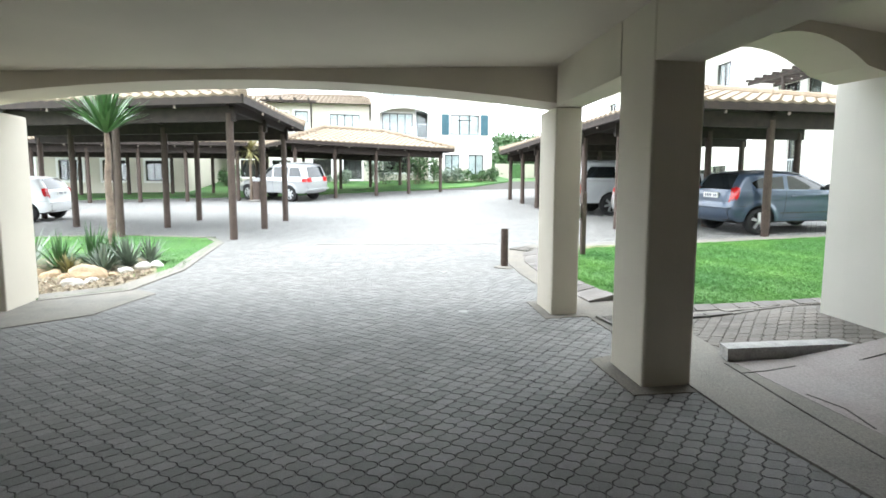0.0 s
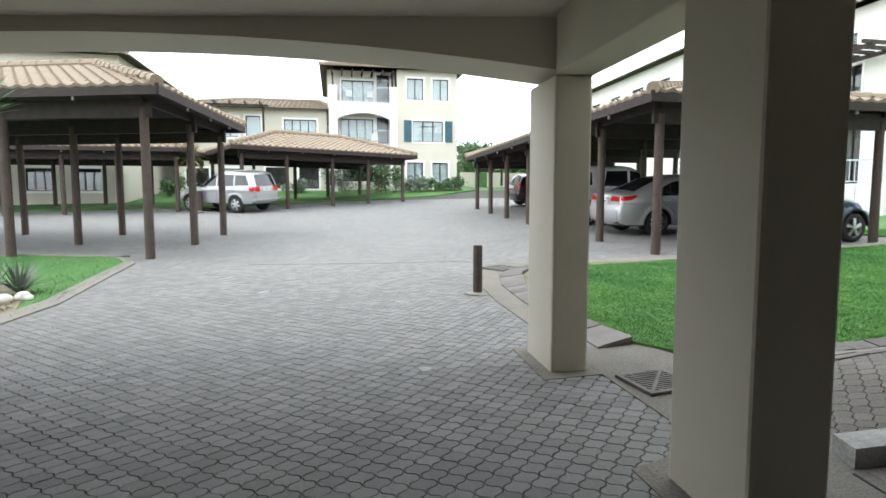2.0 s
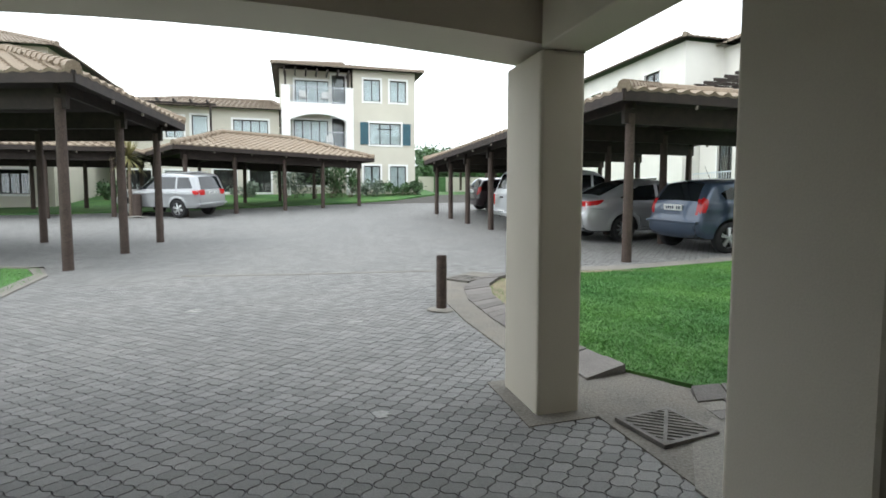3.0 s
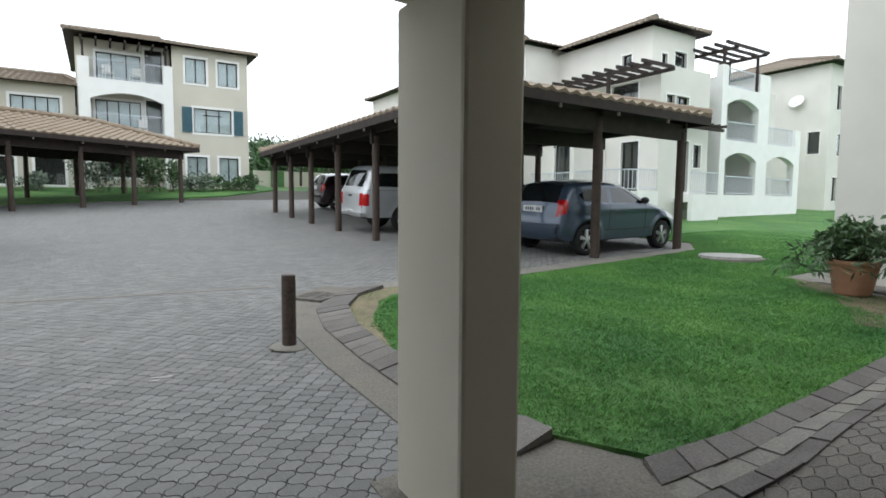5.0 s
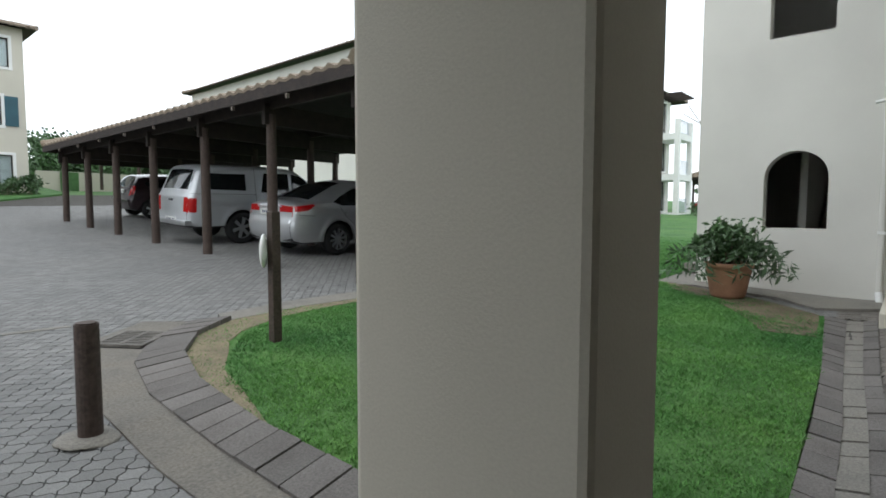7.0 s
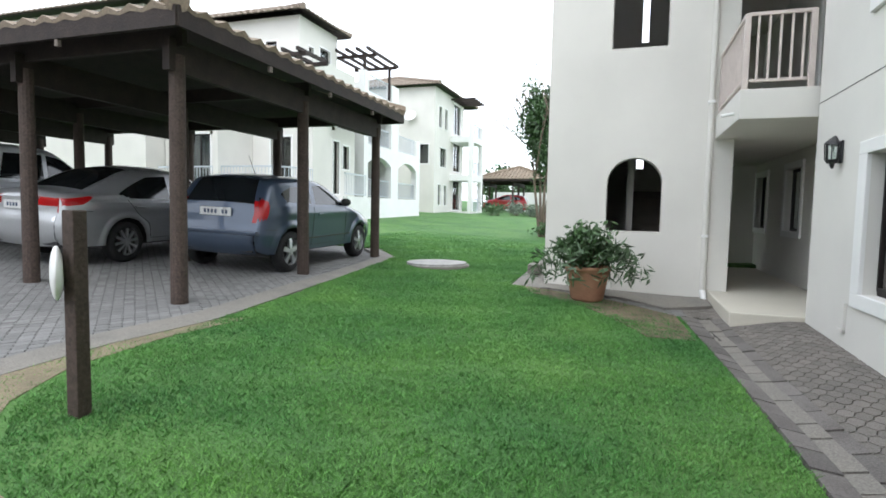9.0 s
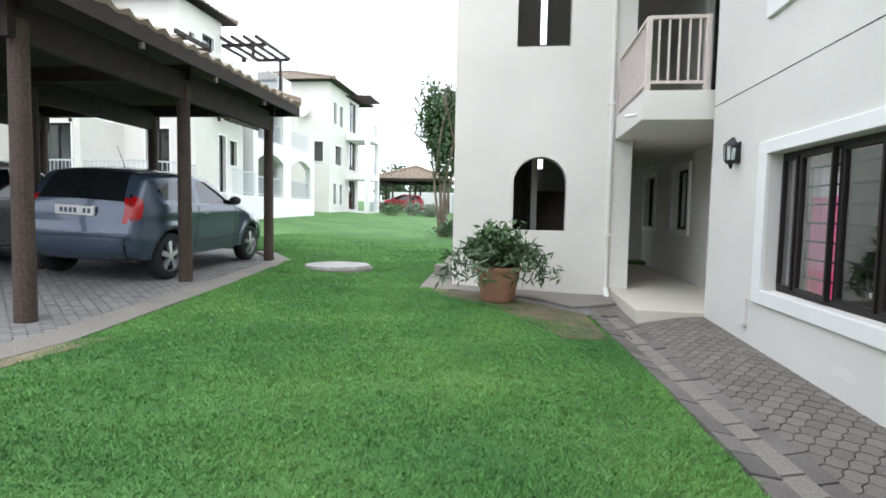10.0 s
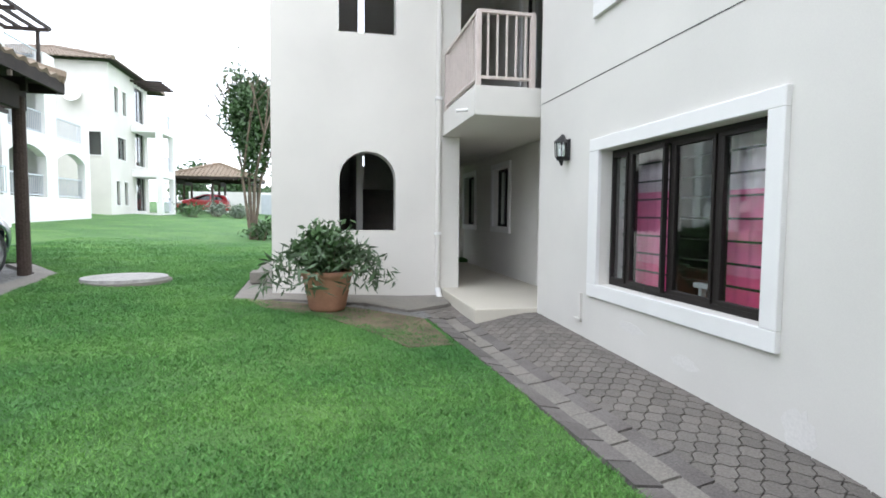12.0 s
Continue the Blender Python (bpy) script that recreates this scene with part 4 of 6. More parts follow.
patch("soil_patch", [(7.6, 6.3), (8.8, 6.4), (9.4, 7.15), (9.9, 8.5), (9.3, 8.2), (8.8, 7.5), (8.2, 7.1), (7.5, 6.75)], 0.037, M_SOIL, "damp bare soil under the potted plant", 0.05)
patch("apron", [(9.7, 5.87), (10.6, 5.87), (10.6, 8.3), (14.5, 8.3), (14.5, 8.75), (9.55, 8.62), (9.95, 8.1), (9.75, 7.0), (9.3, 6.5)], 0.03, M_CONC, "worn concrete apron round the stair tower", 0.1)
G_A = [(-4.2, 7.7), (-3.28, 8.15), (-3.05, 9.7), (-3.2, 11.5), (-3.33, 13.2), (-3.75, 14.15)]
G_B = [(-4.3, 7.95), (-3.5, 8.35), (-3.25, 9.75), (-3.4, 11.5), (-3.5, 13.15), (-3.9, 13.95)]
ribbon("kerb_left", G_A, G_B, 0.02, 0.05, M_CONC, "low concrete kerb round the planted bed")
G_C = [(-3.75, 14.2), (-5.9, 15.1), (-8.5, 15.4), (-14, 15.5)]
G_D = [(-3.9, 14.0), (-5.95, 14.9), (-8.5, 15.2), (-14, 15.3)]
ribbon("kerb_left_back", G_C, G_D, 0.04, 0.06, M_CONC, "low concrete kerb behind the small lawn")
patch("gravel_bed", [(-4.4, 7.85), (-3.5, 8.38), (-3.35, 9.3), (-3.7, 10.3), (-4.6, 11.4), (-6.2, 11.3), (-7.0, 9.5), (-6.5, 7.9)], 0.04, M_SAND, "gravel bed with rocks and sword-leaved plants", 0.05)
patch("concrete_strip_left", grown([(-4.3, 6.2), (-3.2, 6.9), (-2.9, 7.9), (-3.2, 8.15), (-4.25, 7.7)], 0.05), 0.012, M_CONC, "smooth concrete strip beside the column", 0.1)
patch("concrete_band", grown([(2.42, 3.2), (2.42, 5.0), (2.7, 5.35), (3.0, 5.6), (3.05, 5.1), (3.0, 4.6), (2.95, 4.3), (3.1, 2.0), (2.55, 2.0)], 0.06), 0.014, M_CONC, "stained concrete band beside the column", 0.1)
patch("paving_red", [(3.12, 2.0), (2.98, 4.3), (4.55, 4.3), (8.0, 4.3), (8.0, -3), (3.4, -3)], 0.016, M_RED, "reddish worn concrete paving under the block", 0.1)
bm = bmesh.new()
prism(bm, [(2.95, 4.32), (4.6, 4.36), (4.6, 4.52), (3.0, 4.5)], 0.0, 0.30)
struct("kerb_step", bm, M_CONC_PALE, "low concrete kerb across the covered paving")
# joints and cracks between the flags under the block
for line in ([(2.9, 4.28), (2.84, 3.38), (2.82, 2.78)],
             [(3.07, 3.62), (3.14, 3.37), (3.08, 3.09)],
             [(2.89, 4.06), (3.11, 4.07), (3.41, 4.13)],
             [(3.77, 3.73), (3.68, 3.6)],
             [(3.81, 4.04), (4.15, 4.05)]):
    bm = bmesh.new()
    for (a, b), (c, d) in zip(line, line[1:]):
        bar(bm, (a, b, gz(a, b) + 0.017), (c, d, gz(c, d) + 0.017), 0.013, 0.004)
    struct("paving_joint", bm, M_JOINT, "narrow dark joint between worn flags")
patch("concrete_pad", [(1.88, 3.82), (2.46, 3.80), (2.45, 4.63), (2.08, 4.64), (1.86, 4.58)], 0.006, M_GUTTER, "concrete pad round the column's foot", 0.05, 0.3)
patch("concrete_pad_1", [(1.89, 5.87), (2.42, 5.88), (2.42, 6.65), (1.9, 6.64)], 0.006, M_GUTTER, "concrete pad round the column's foot", 0.05, 0.3)

patch("gutter_corner", grown([(2.41, 4.95), (2.75, 5.3), (3.05, 5.6), (3.2, 6.05), (2.99, 6.52), (2.62, 6.6), (2.36, 6.62), (2.41, 5.9)], 0.045), 0.007, M_GUTTER, "worn concrete hollow round the drain", 0.06, 0.3)
for nm, cx, cy, rr in (("paint_stain", 1.18, 8.74, 0.12), ("paint_stain", -0.58, 9.84, 0.12), ("paint_stain", 1.05, 6.3, 0.05)):
    rs = random.Random(cx)
    for k in range(4):
        ang, dd = rs.uniform(0, 6.28), rs.uniform(0, rr)
        x, y, s = cx + dd * math.cos(ang), cy + dd * math.sin(ang), rs.uniform(0.025, 0.06)
        patch(nm, [(x + s * rs.uniform(0.5, 1.2) * math.cos(q), y + 0.6 * s * rs.uniform(0.5, 1.2) * math.sin(q)) for q in [i * 0.628 for i in range(10)]], 0.006, M_CONC_PALE, "pale splash of dried cement on the paving", 0.008, 0.5)
ribbon("paving_line", [(-1.2, 12.5), (0.8, 12.05), (2.85, 11.72)], [(-1.2, 12.57), (0.8, 12.12), (2.85, 11.79)], 0.005, 0.005, M_CONC, "pale worn line of concrete across the paving")

# ---- flat window and its room ----
HW = [(-7.11, 1.0), (-7.11, 3.47), (-7.11, 6.1)]
ZR = 0.5
bm = bmesh.new()
for zf in (ZR, 3.05, 5.8):
    box(bm, 5.1, 1.6, zf - 0.1, 8.29, FY - 0.252, zf)
struct("floor_room", bm, M_CONC, "plain floor of the flat's rooms")
# walls behind the flat's window, with the room's shade put into their colour
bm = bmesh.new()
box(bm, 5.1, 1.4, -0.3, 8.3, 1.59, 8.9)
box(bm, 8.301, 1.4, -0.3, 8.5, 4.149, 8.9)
struct("wall_room", bm, M_ROOMSHADE, "plain back wall of the flat's rooms, coloured dark for the room's shade")
struct("roof_block", B(4.87, -14.0, 8.9, 15.3, FY + 0.3, 9.1), M_PLASTER, "flat roof slab of the block")


def big_window(z, label, opened):
    """The four-light bronze window of the flat with its plaster band; built in place on the facade."""
    w = thing("window", Matrix.Translation((7.11, FY, z)) @ Matrix.Rotation(radians(180), 4, "Z"), label, "window", kind="structure")
    W, H, s, f = 1.88, (1.175 if opened else 1.2), 0.12, 0.04
    bm = bmesh.new()
    for q in ((-s - 0.05, -s, W + s, 0), (-s - 0.05, H, W + s, H + s - 0.01), (-s - 0.05, 0, 0, H), (W, 0, W + s, H)):
        box(bm, q[0], -0.035, q[1], q[2], 0.004, q[3], bev=0.006)
    part("surround", bm, M_TRIM, w, "raised white plaster band")
    bm = bmesh.new()
    for q in ((0, 0, W, f), (0, H - f, W, H), (0, f, f, H - f), (W - f, f, W, H - f)):
        box(bm, q[0], 0.10, q[1], q[2], 0.16, q[3], bev=0.004)
    cuts = [0, 0.3, 0.87, 1.36, W]
    for c in cuts[1:-1]:
        box(bm, c - 0.025, 0.098, f, c + 0.025, 0.162, H - f, bev=0.004)
    part("frame", bm, M_FRAME, w, "dark bronze frame")
    for i in range(4):
        a, b = cuts[i] + 0.028, cuts[i + 1] - 0.028
        bm = bmesh.new()
        for q in ((a, f, b, f + 0.03), (a, H - f - 0.03, b, H - f), (a, f + 0.03, a + 0.026, H - f - 0.03), (b - 0.026, f + 0.03, b, H - f - 0.03)):
            box(bm, q[0], 0.085, q[1], q[2], 0.125, q[3], bev=0.003)
        sash = part("sash", bm, M_FRAME, w)
        pane = part("pane", B(a + 0.02, 0.103, f + 0.02, b - 0.02, 0.108, H - f - 0.02), M_GLASS, sash)
        pane.visible_shadow = False
        if i == 1 and opened:
            sash.matrix_local = Matrix.Translation((a, 0.1, 0)) @ Matrix.Rotation(radians(-4), 4, "Z") @ Matrix.Translation((-a, -0.1, 0))
    for k in range(7):
        part("burglar_bar", B(f, 0.19, 0.15 + k * 0.145, W - f, 0.2, 0.165 + k * 0.145), M_FRAME, w)
    return w


def curtain(x0, x1, z0, z1, split, label):
    """A hanging curtain with soft folds, in two cloths sewn together."""
    c = thing("curtain", Matrix.Translation((x0, FY - 0.255, z0)), label, "curtain")
    rng = random.Random(int(x0 * 100))
    for nm, lo, hi, m in (("lower_cloth", z0, min(split, 1.22), M_PINK), ("middle_cloth", min(split, 1.22), split, M_MIDPINK), ("upper_cloth", split, z1, M_PALEPINK)):
        if hi - lo < 0.01:
            continue
        bm = bmesh.new()
        n = max(8, int((x1 - x0) * 50))
        prev = None
        for i in range(n + 1):
            u = (x1 - x0) * i / n
            y = 0.02 * math.sin(u * 55 + x0) + 0.012 * math.sin(u * 131)
            cur = [bm.verts.new((u, y, lo - z0)), bm.verts.new((u, y * 0.8, hi - z0))]
            if prev:
                bm.faces.new((prev[0], cur[0], cur[1], prev[1]))
            prev = cur
        part(nm, bm, m, c, smooth=True)
    return c


big_window(1.0, "four-light dark bronze window with a raised white plaster band", True)
big_window(3.47, "upper dark bronze window with a raised white plaster band", False)
big_window(6.1, "top dark bronze window with a raised white plaster band", False)
curtain(7.05, 7.6, 0.75, 2.3, 0.95, "thin pale and pink curtain behind the window bars")
curtain(6.5, 6.94, 0.75, 2.3, 1.8, "hot pink curtain gathered behind the window bars")
curtain(5.34, 5.84, 0.75, 2.3, 1.78, "hot pink curtain with a pale top behind the window")
wardrobe = thing("cabinet", pose(5.75, 2.0, ZR), "white cabinet standing inside the flat", "cabinet")
part("body", B(-0.5, -0.25, 0, 0.5, 0.25, 0.62, bev=0.01), M_TRIM, wardrobe)
part("drawer", B(-0.47, 0.251, 0.32, 0.47, 0.27, 0.58, bev=0.006), M_TRIM, wardrobe)
bedd = thing("table", pose(6.0, 4.45, ZR), "white table with clutter behind the window", "table")
part("tabletop", B(-0.45, -0.25, 0.56, 0.4, 0.25, 0.6, bev=0.008), M_TRIM, bedd)
for a in (-0.4, 0.35):
    for b in (-0.2, 0.2):
        part("leg", B(a - 0.02, b - 0.02, 0, a + 0.02, b + 0.02, 0.56), M_TRIM, bedd)
bm = bmesh.new()
bmesh.ops.create_icosphere(bm, subdivisions=3, radius=0.13)
for v in bm.verts:
    v.co.z = v.co.z * 0.75 + 0.09 + 0.02 * noise.noise(v.co * 9)
    v.co.x *= 1.1
cb = thing("cushion", pose(5.88, 4.5, ZR + 0.605), "rumpled blue cloth bundle on the table", "cushion")
part("cover", bm, M_BLUE, cb, smooth=True)

for x0, x1, z0, z1, nm in ((-12.66, -11.75, 1.4, 2.45, "window_passage"), (-14.9, -14.0, 1.4, 2.45, "window_passage"), (-11.2, -10.2, 3.1, 5.1, "door_balcony")):
    holder = thing(nm, Matrix.Translation((0, 4.399, 0)) @ Matrix.Rotation(radians(180), 4, "Z"), "dark framed window of the passage with a pale band", "window", kind="structure")
    window(holder, Matrix.Translation((x0, 0, z0)), x1 - x0, z1 - z0, 2 if "window" in nm else 1, 0.1, M_ROOMSHADE, name="opening")
struct("trim_groove", B(4.51, FY + 0.0005, 2.835, 8.54, FY + 0.003, 2.842), M_TRIMBLACK, "thin dark joint line across the facade")

# slightly paler patches low on the facade
for i, (x, z, w, h) in enumerate(((6.55, 0.72, 0.20, 0.05), (5.9, 0.62, 0.16, 0.05), (4.98, 0.52, 0.12, 0.14))):
    rs = random.Random(i + 5)
    pts = [(x + w * rs.uniform(0.6, 1.1) * math.cos(a), z + h * rs.uniform(0.6, 1.1) * math.sin(a)) for a in [k * math.pi / 9 for k in range(18)]]
    struct("paint_patch", side_prism(bmesh.new(), pts, Matrix.Translation((0, FY + 0.0004, 0)), 0.0016), M_PATCH, "pale patch low on the facade")

# balcony rail
br = thing("balcony_railing", pose(8.7, 5.15, 3.05), "beige painted balcony railing with upright bars", "railing")
for p, q in (((0, 0, 0), (0, 0.66, 0)), ((0, 0.66, 0), (1.68, 0.66, 0))):
    up = Vector((0, 0, 0.82))
    p, q = Vector(p), Vector(q)
    part("top_rail", bar(bmesh.new(), p + up, q + up, 0.05, 0.035), M_ROSE, br)
    part("bottom_rail", bar(bmesh.new(), p + up * 0.12, q + up * 0.12, 0.04, 0.03), M_ROSE, br)
    n = round((q - p).length / 0.115)
    for i in range(1, n):
        a = p.lerp(q, i / n)
        part("baluster", bar(bmesh.new(), a + up * 0.12, a + up, 0.022, 0.022), M_ROSE, br)
for x, y in ((0, 0.02), (0, 0.66), (1.66, 0.66)):
    part("post", B(x - 0.03, y - 0.03, 0, x + 0.03, y + 0.03, 0.83, bev=0.005), M_ROSE, br)
sp = thing("waterspout", pose(8.95, 5.861, 2.83), "short white drain spout on the balcony slab", "pipe")
part("pipe", rod(bmesh.new(), (0, 0, 0), (0, 0.14, -0.02), 0.02, n=12), M_TRIM, sp, smooth=False)

dp = thing("downpipe", pose(TX - 0.045, 5.93, 0.42), "white downpipe on the stair tower wall", "pipe")
part("pipe", rod(bmesh.new(), (0, 0, 0.1), (0, 0, 9.1), 0.038, n=14), M_PLASTER, dp, smooth=False)
part("elbow", rod(bmesh.new(), (0, 0, 0.13), (-0.09, -0.02, 0.0), 0.042, n=12), M_TRIM, dp)
for z in (0.9, 2.8, 4.7, 6.6):
    part("bracket", B(-0.045, -0.045, z, 0.044, 0.045, z + 0.04), M_TRIM, dp)
cd = thing("cable_duct", pose(7.42, FY + 0.013, 0.62), "thin white cable duct on the facade", "pipe")
part("upright", B(-0.012, -0.012, 0, 0.012, 0.012, 0.26), M_PLASTER, cd)
part("foot", B(-0.012, -0.012, -0.012, 0.13, 0.012, 0.012), M_PLASTER, cd)

# wall lantern
wl_ = thing("wall_lantern", pose(7.8, FY, 2.1), "black metal wall lantern with clear glass", "lamp")
part("back_plate", B(-0.05, 0.0, 0.05, 0.05, 0.018, 0.26, bev=0.006), M_BLACK, wl_)
part("base", rod(bmesh.new(), (0, 0.075, 0.05), (0, 0.075, 0.085), 0.045, 0.062, 8), M_BLACK, wl_)
part("finial", rod(bmesh.new(), (0, 0.07, 0.0), (0, 0.075, 0.052), 0.01, 0.028, 8), M_BLACK, wl_)
part("cap", rod(bmesh.new(), (0, 0.075, 0.22), (0, 0.06, 0.305), 0.078, 0.012, 8), M_BLACK, wl_)
for i in range(8):
    a = math.pi / 4 * i + math.pi / 8
    part("glazing_bar", bar(bmesh.new(), (0.058 * math.cos(a), 0.075 + 0.058 * math.sin(a), 0.08), (0.066 * math.cos(a), 0.075 + 0.066 * math.sin(a), 0.225), 0.009, 0.009), M_BLACK, wl_)
gl = part("glass", rod(bmesh.new(), (0, 0.075, 0.085), (0, 0.075, 0.22), 0.052, 0.06, 8), M_GLASS, wl_)
gl.visible_shadow = False
part("bulb", rod(bmesh.new(), (0, 0.075, 0.085), (0, 0.075, 0.16), 0.016, 0.02, 10), M_TRIM, wl_)

# stairs inside the tower
st = thing("staircase", pose(TX + 0.3, 5.9, 0.55), "dim concrete staircase climbing inside the tower", "stairs")
part("floor", B(0, 0, -0.2, 3.8, 2.05, 0.0), M_CONC, st)
for k in range(9):
    part("step", B(1.4 + k * 0.27, 0.0, 0.0, 1.4 + (k + 1) * 0.27, 1.0, (k + 1) * 0.175), M_CONC, st)
part("landing", B(0.0, 0.0, 2.55, 3.8, 2.05, 2.7), M_CONC, st)
part("divider", B(0.9, 1.02, 0, 3.7, 1.12, 2.54), M_PLASTER, st)

# ---- court furniture ----
def bollard(x, y, h, r, label):
    b = thing("bollard", pose(x, y, gz(x, y)), label, "bollard")
    bm = rod(bmesh.new(), (0, 0, -0.05), (0, 0, h), r, r * 0.97, 18)
    bmesh.ops.bevel(bm, geom=[e for e in bm.edges if abs(e.verts[0].co.z - h) < 0.01 and abs(e.verts[1].co.z - h) < 0.01], offset=0.008, segments=2, affect="EDGES")
    part("pole", bm, M_POST, b, "dark weathered timber pole")
    bm = bmesh.new()
    bmesh.ops.create_icosphere(bm, subdivisions=3, radius=r * 2.6)
    for v in bm.verts:
        n = 1 + 0.3 * noise.noise(v.co * 8)
        v.co.x, v.co.y, v.co.z = v.co.x * n, v.co.y * n, v.co.z * 0.16
    part("footing", bm, M_CONC, b, "rough concrete footing", smooth=True)
    return b


bollard(2.2, 9.0, 0.64, 0.062, "dark timber bollard in a concrete footing by the gutter")
bollard(-5.3, 26.9, 0.9, 0.16, "short dark timber bollard by the far carport")
sg = thing("sign_post", pose(3.88, 9.84, gz(3.88, 9.84)), "weathered timber post with a white round plate", "sign")
part("post", B(-0.042, -0.042, -0.1, 0.042, 0.042, 1.17, bev=0.006), M_POST, sg)
bm = bmesh.new()
bmesh.ops.create_uvsphere(bm, u_segments=28, v_segments=14, radius=0.148, matrix=Matrix.Translation((-0.068, 0.053, 0.83)) @ Matrix.Rotation(radians(-38), 4, "Z") @ Matrix.Diagonal((0.22, 1, 1, 1)))
part("plate", bm, M_TRIM, sg, "white round plate", smooth=True)


def grate(m, w, d, label, fan=False):
    """A cast grating: frame and bars over a black slab that paints the shaded hollow; fan: the bars meet in a cross
    from corner to corner.
    """
    g = thing("drain_grate", m, label, "drain")
    part("pit", B(-w / 2, -d / 2, -0.03, w / 2, d / 2, -0.012), M_BLACK, g)
    bm = bmesh.new()
    for q in ((-w / 2, -d / 2, w / 2, -d / 2 + 0.03), (-w / 2, d / 2 - 0.03, w / 2, d / 2), (-w / 2, -d / 2, -w / 2 + 0.03, d / 2), (w / 2 - 0.03, -d / 2, w / 2, d / 2)):
        box(bm, q[0], q[1], -0.01, q[2], q[3], 0.012)
    part("frame", bm, M_GRATE, g)
    a, b = w / 2 - 0.02, d / 2 - 0.02
    if fan:
        for s in (-1, 1):
            part("spine", bar(bmesh.new(), (-a, -s * b, 0.002), (a, s * b, 0.002), 0.022, 0.018), M_GRATE, g)
        for i in range(1, 6):
            f = i / 6
            for s, t in ((1, 1), (-1, 1), (1, -1), (-1, -1)):
                if s == t:
                    part("bar", bar(bmesh.new(), (s * a * f, t * b * f, 0.003), (s * a, t * b * (2 * f - 1), 0.003), 0.02, 0.014), M_GRATE, g)
                    part("bar", bar(bmesh.new(), (s * a * f, t * b * f, 0.0031), (s * a * (2 * f - 1), t * b, 0.0031), 0.02, 0.014), M_GRATE, g)
    else:
        for i in range(1, 9):
            u = -w / 2 + w * i / 9
            for s in (-1, 1):
                part("bar", bar(bmesh.new(), (u, s * 0.012, 0.003), (u, s * b, 0.003), 0.022, 0.014), M_GRATE, g)
        part("spine", B(-a, -0.014, -0.009, a, 0.014, 0.011), M_GRATE, g)
    return g


M_GRATE = mat("dusty_cast_iron", (0.15, 0.14, 0.125), 0.8, 0.25, 8.0, 0.4, 80, fine=0.2)
grate(pose(3.08, 10.82, gz(3.08, 10.82) + 0.022, 2, -1, 40), 0.5, 0.42, "iron drain grating in the gutter's corner")
grate(pose(2.66, 5.62, gz(2.66, 5.62) + 0.018, 2, -1, 8), 0.42, 0.4, "square iron drain grating beside the column", True)
mh = thing("manhole_cover", pose(11.2, 10.3, gz(11.2, 10.3) + 0.03), "round pale concrete manhole cover in the lawn", "manhole")
bm = rod(bmesh.new(), (0, 0, -0.05), (0, 0, 0.06), 0.57, 0.55, 40)
part("lid", bm, M_CONC_PALE, mh)
part("rim", rod(bmesh.new(), (0, 0, -0.05), (0, 0, 0.02), 0.61, 0.6, 40), M_CONC, mh)
blk = thing("concrete_block", pose(11.3, 8.5, gz(11.3, 8.5) + 0.05), "small loose concrete block by the tower", "block")
part("block", B(-0.2, -0.1, 0, 0.2, 0.1, 0.16, bev=0.01), M_CONC, blk)


# ---- cars ----
def tyre_mesh(r, w):
    bm = bmesh.new()
    prof = [(r * 0.66, -w / 2 + 0.01), (r * 0.9, -w / 2), (r * 0.98, -w / 2 + 0.025), (r, -w / 4), (r, w / 4), (r * 0.98, w / 2 - 0.025), (r * 0.9, w / 2), (r * 0.66, w / 2 - 0.01)]
    n = 36
    rings = [[bm.verts.new((a * math.cos(2 * math.pi * i / n), b, a * math.sin(2 * math.pi * i / n))) for a, b in prof] for i in range(n)]
    for i in range(n):
        p, q = rings[i], rings[(i + 1) % n]
        for k in range(len(prof) - 1):
            bm.faces.new((p[k], p[k + 1], q[k + 1], q[k]))
    return mesh_of("tyre", bm, True)


def wheel(parent, x, y, r, side, w=0.2, spokes=5):
    """A wheel: tyre, dished rim with tapered spokes and hub cap, dark disc for the shade behind."""
    t = part("tyre", tyre_mesh(r, w), M_RUBBER, parent)
    t.matrix_local = Matrix.Translation((x, y, r))
    bm = bmesh.new()
    s = side * (w / 2 - 0.012)
    for i in range(spokes):
        a = 2 * math.pi * (i + 0.25) / spokes
        d, e = Vector((math.cos(a), 0, math.sin(a))), Vector((-math.sin(a), 0, math.cos(a)))
        lo, hi = r * 0.10, r * 0.66
        wl0, wl1 = r * (0.45 / spokes), r * (0.62 / spokes)
        q = [d * lo - e * wl0, d * lo + e * wl0, d * hi + e * wl1, d * hi - e * wl1]
        f = [bm.verts.new(p + Vector((0, s + (side * 0.006 if n < 2 else -side * 0.012), 0))) for n, p in enumerate(q)]
        g = [bm.verts.new(p + Vector((0, s - side * 0.045, 0))) for p in q]
        bm.faces.new(f)
        for n in range(4):
            bm.faces.new((f[n], g[n], g[(n + 1) % 4], f[(n + 1) % 4]))
    rod(bm, (0, s - side * 0.03, 0), (0, s + side * 0.012, 0), r * 0.15, r * 0.13, n=16)
    bmesh.ops.create_cone(bm, cap_ends=False, segments=36, radius1=r * 0.69, radius2=r * 0.64, depth=0.07, matrix=Matrix.Translation((0, s - side * 0.03, 0)) @ Matrix.Rotation(radians(90 * side), 4, "X"))
    part("rim", bm, M_RIM, t, "silver spoked alloy rim")
    # shade between the spokes, put in as a near-black disc
    part("brake_disc", rod(bmesh.new(), (0, s - side * 0.09, 0), (0, s - side * 0.06, 0), r * 0.66, n=28), M_RIMSHADE, t, "dark disc that stands in for the shade behind the spokes")
    return t


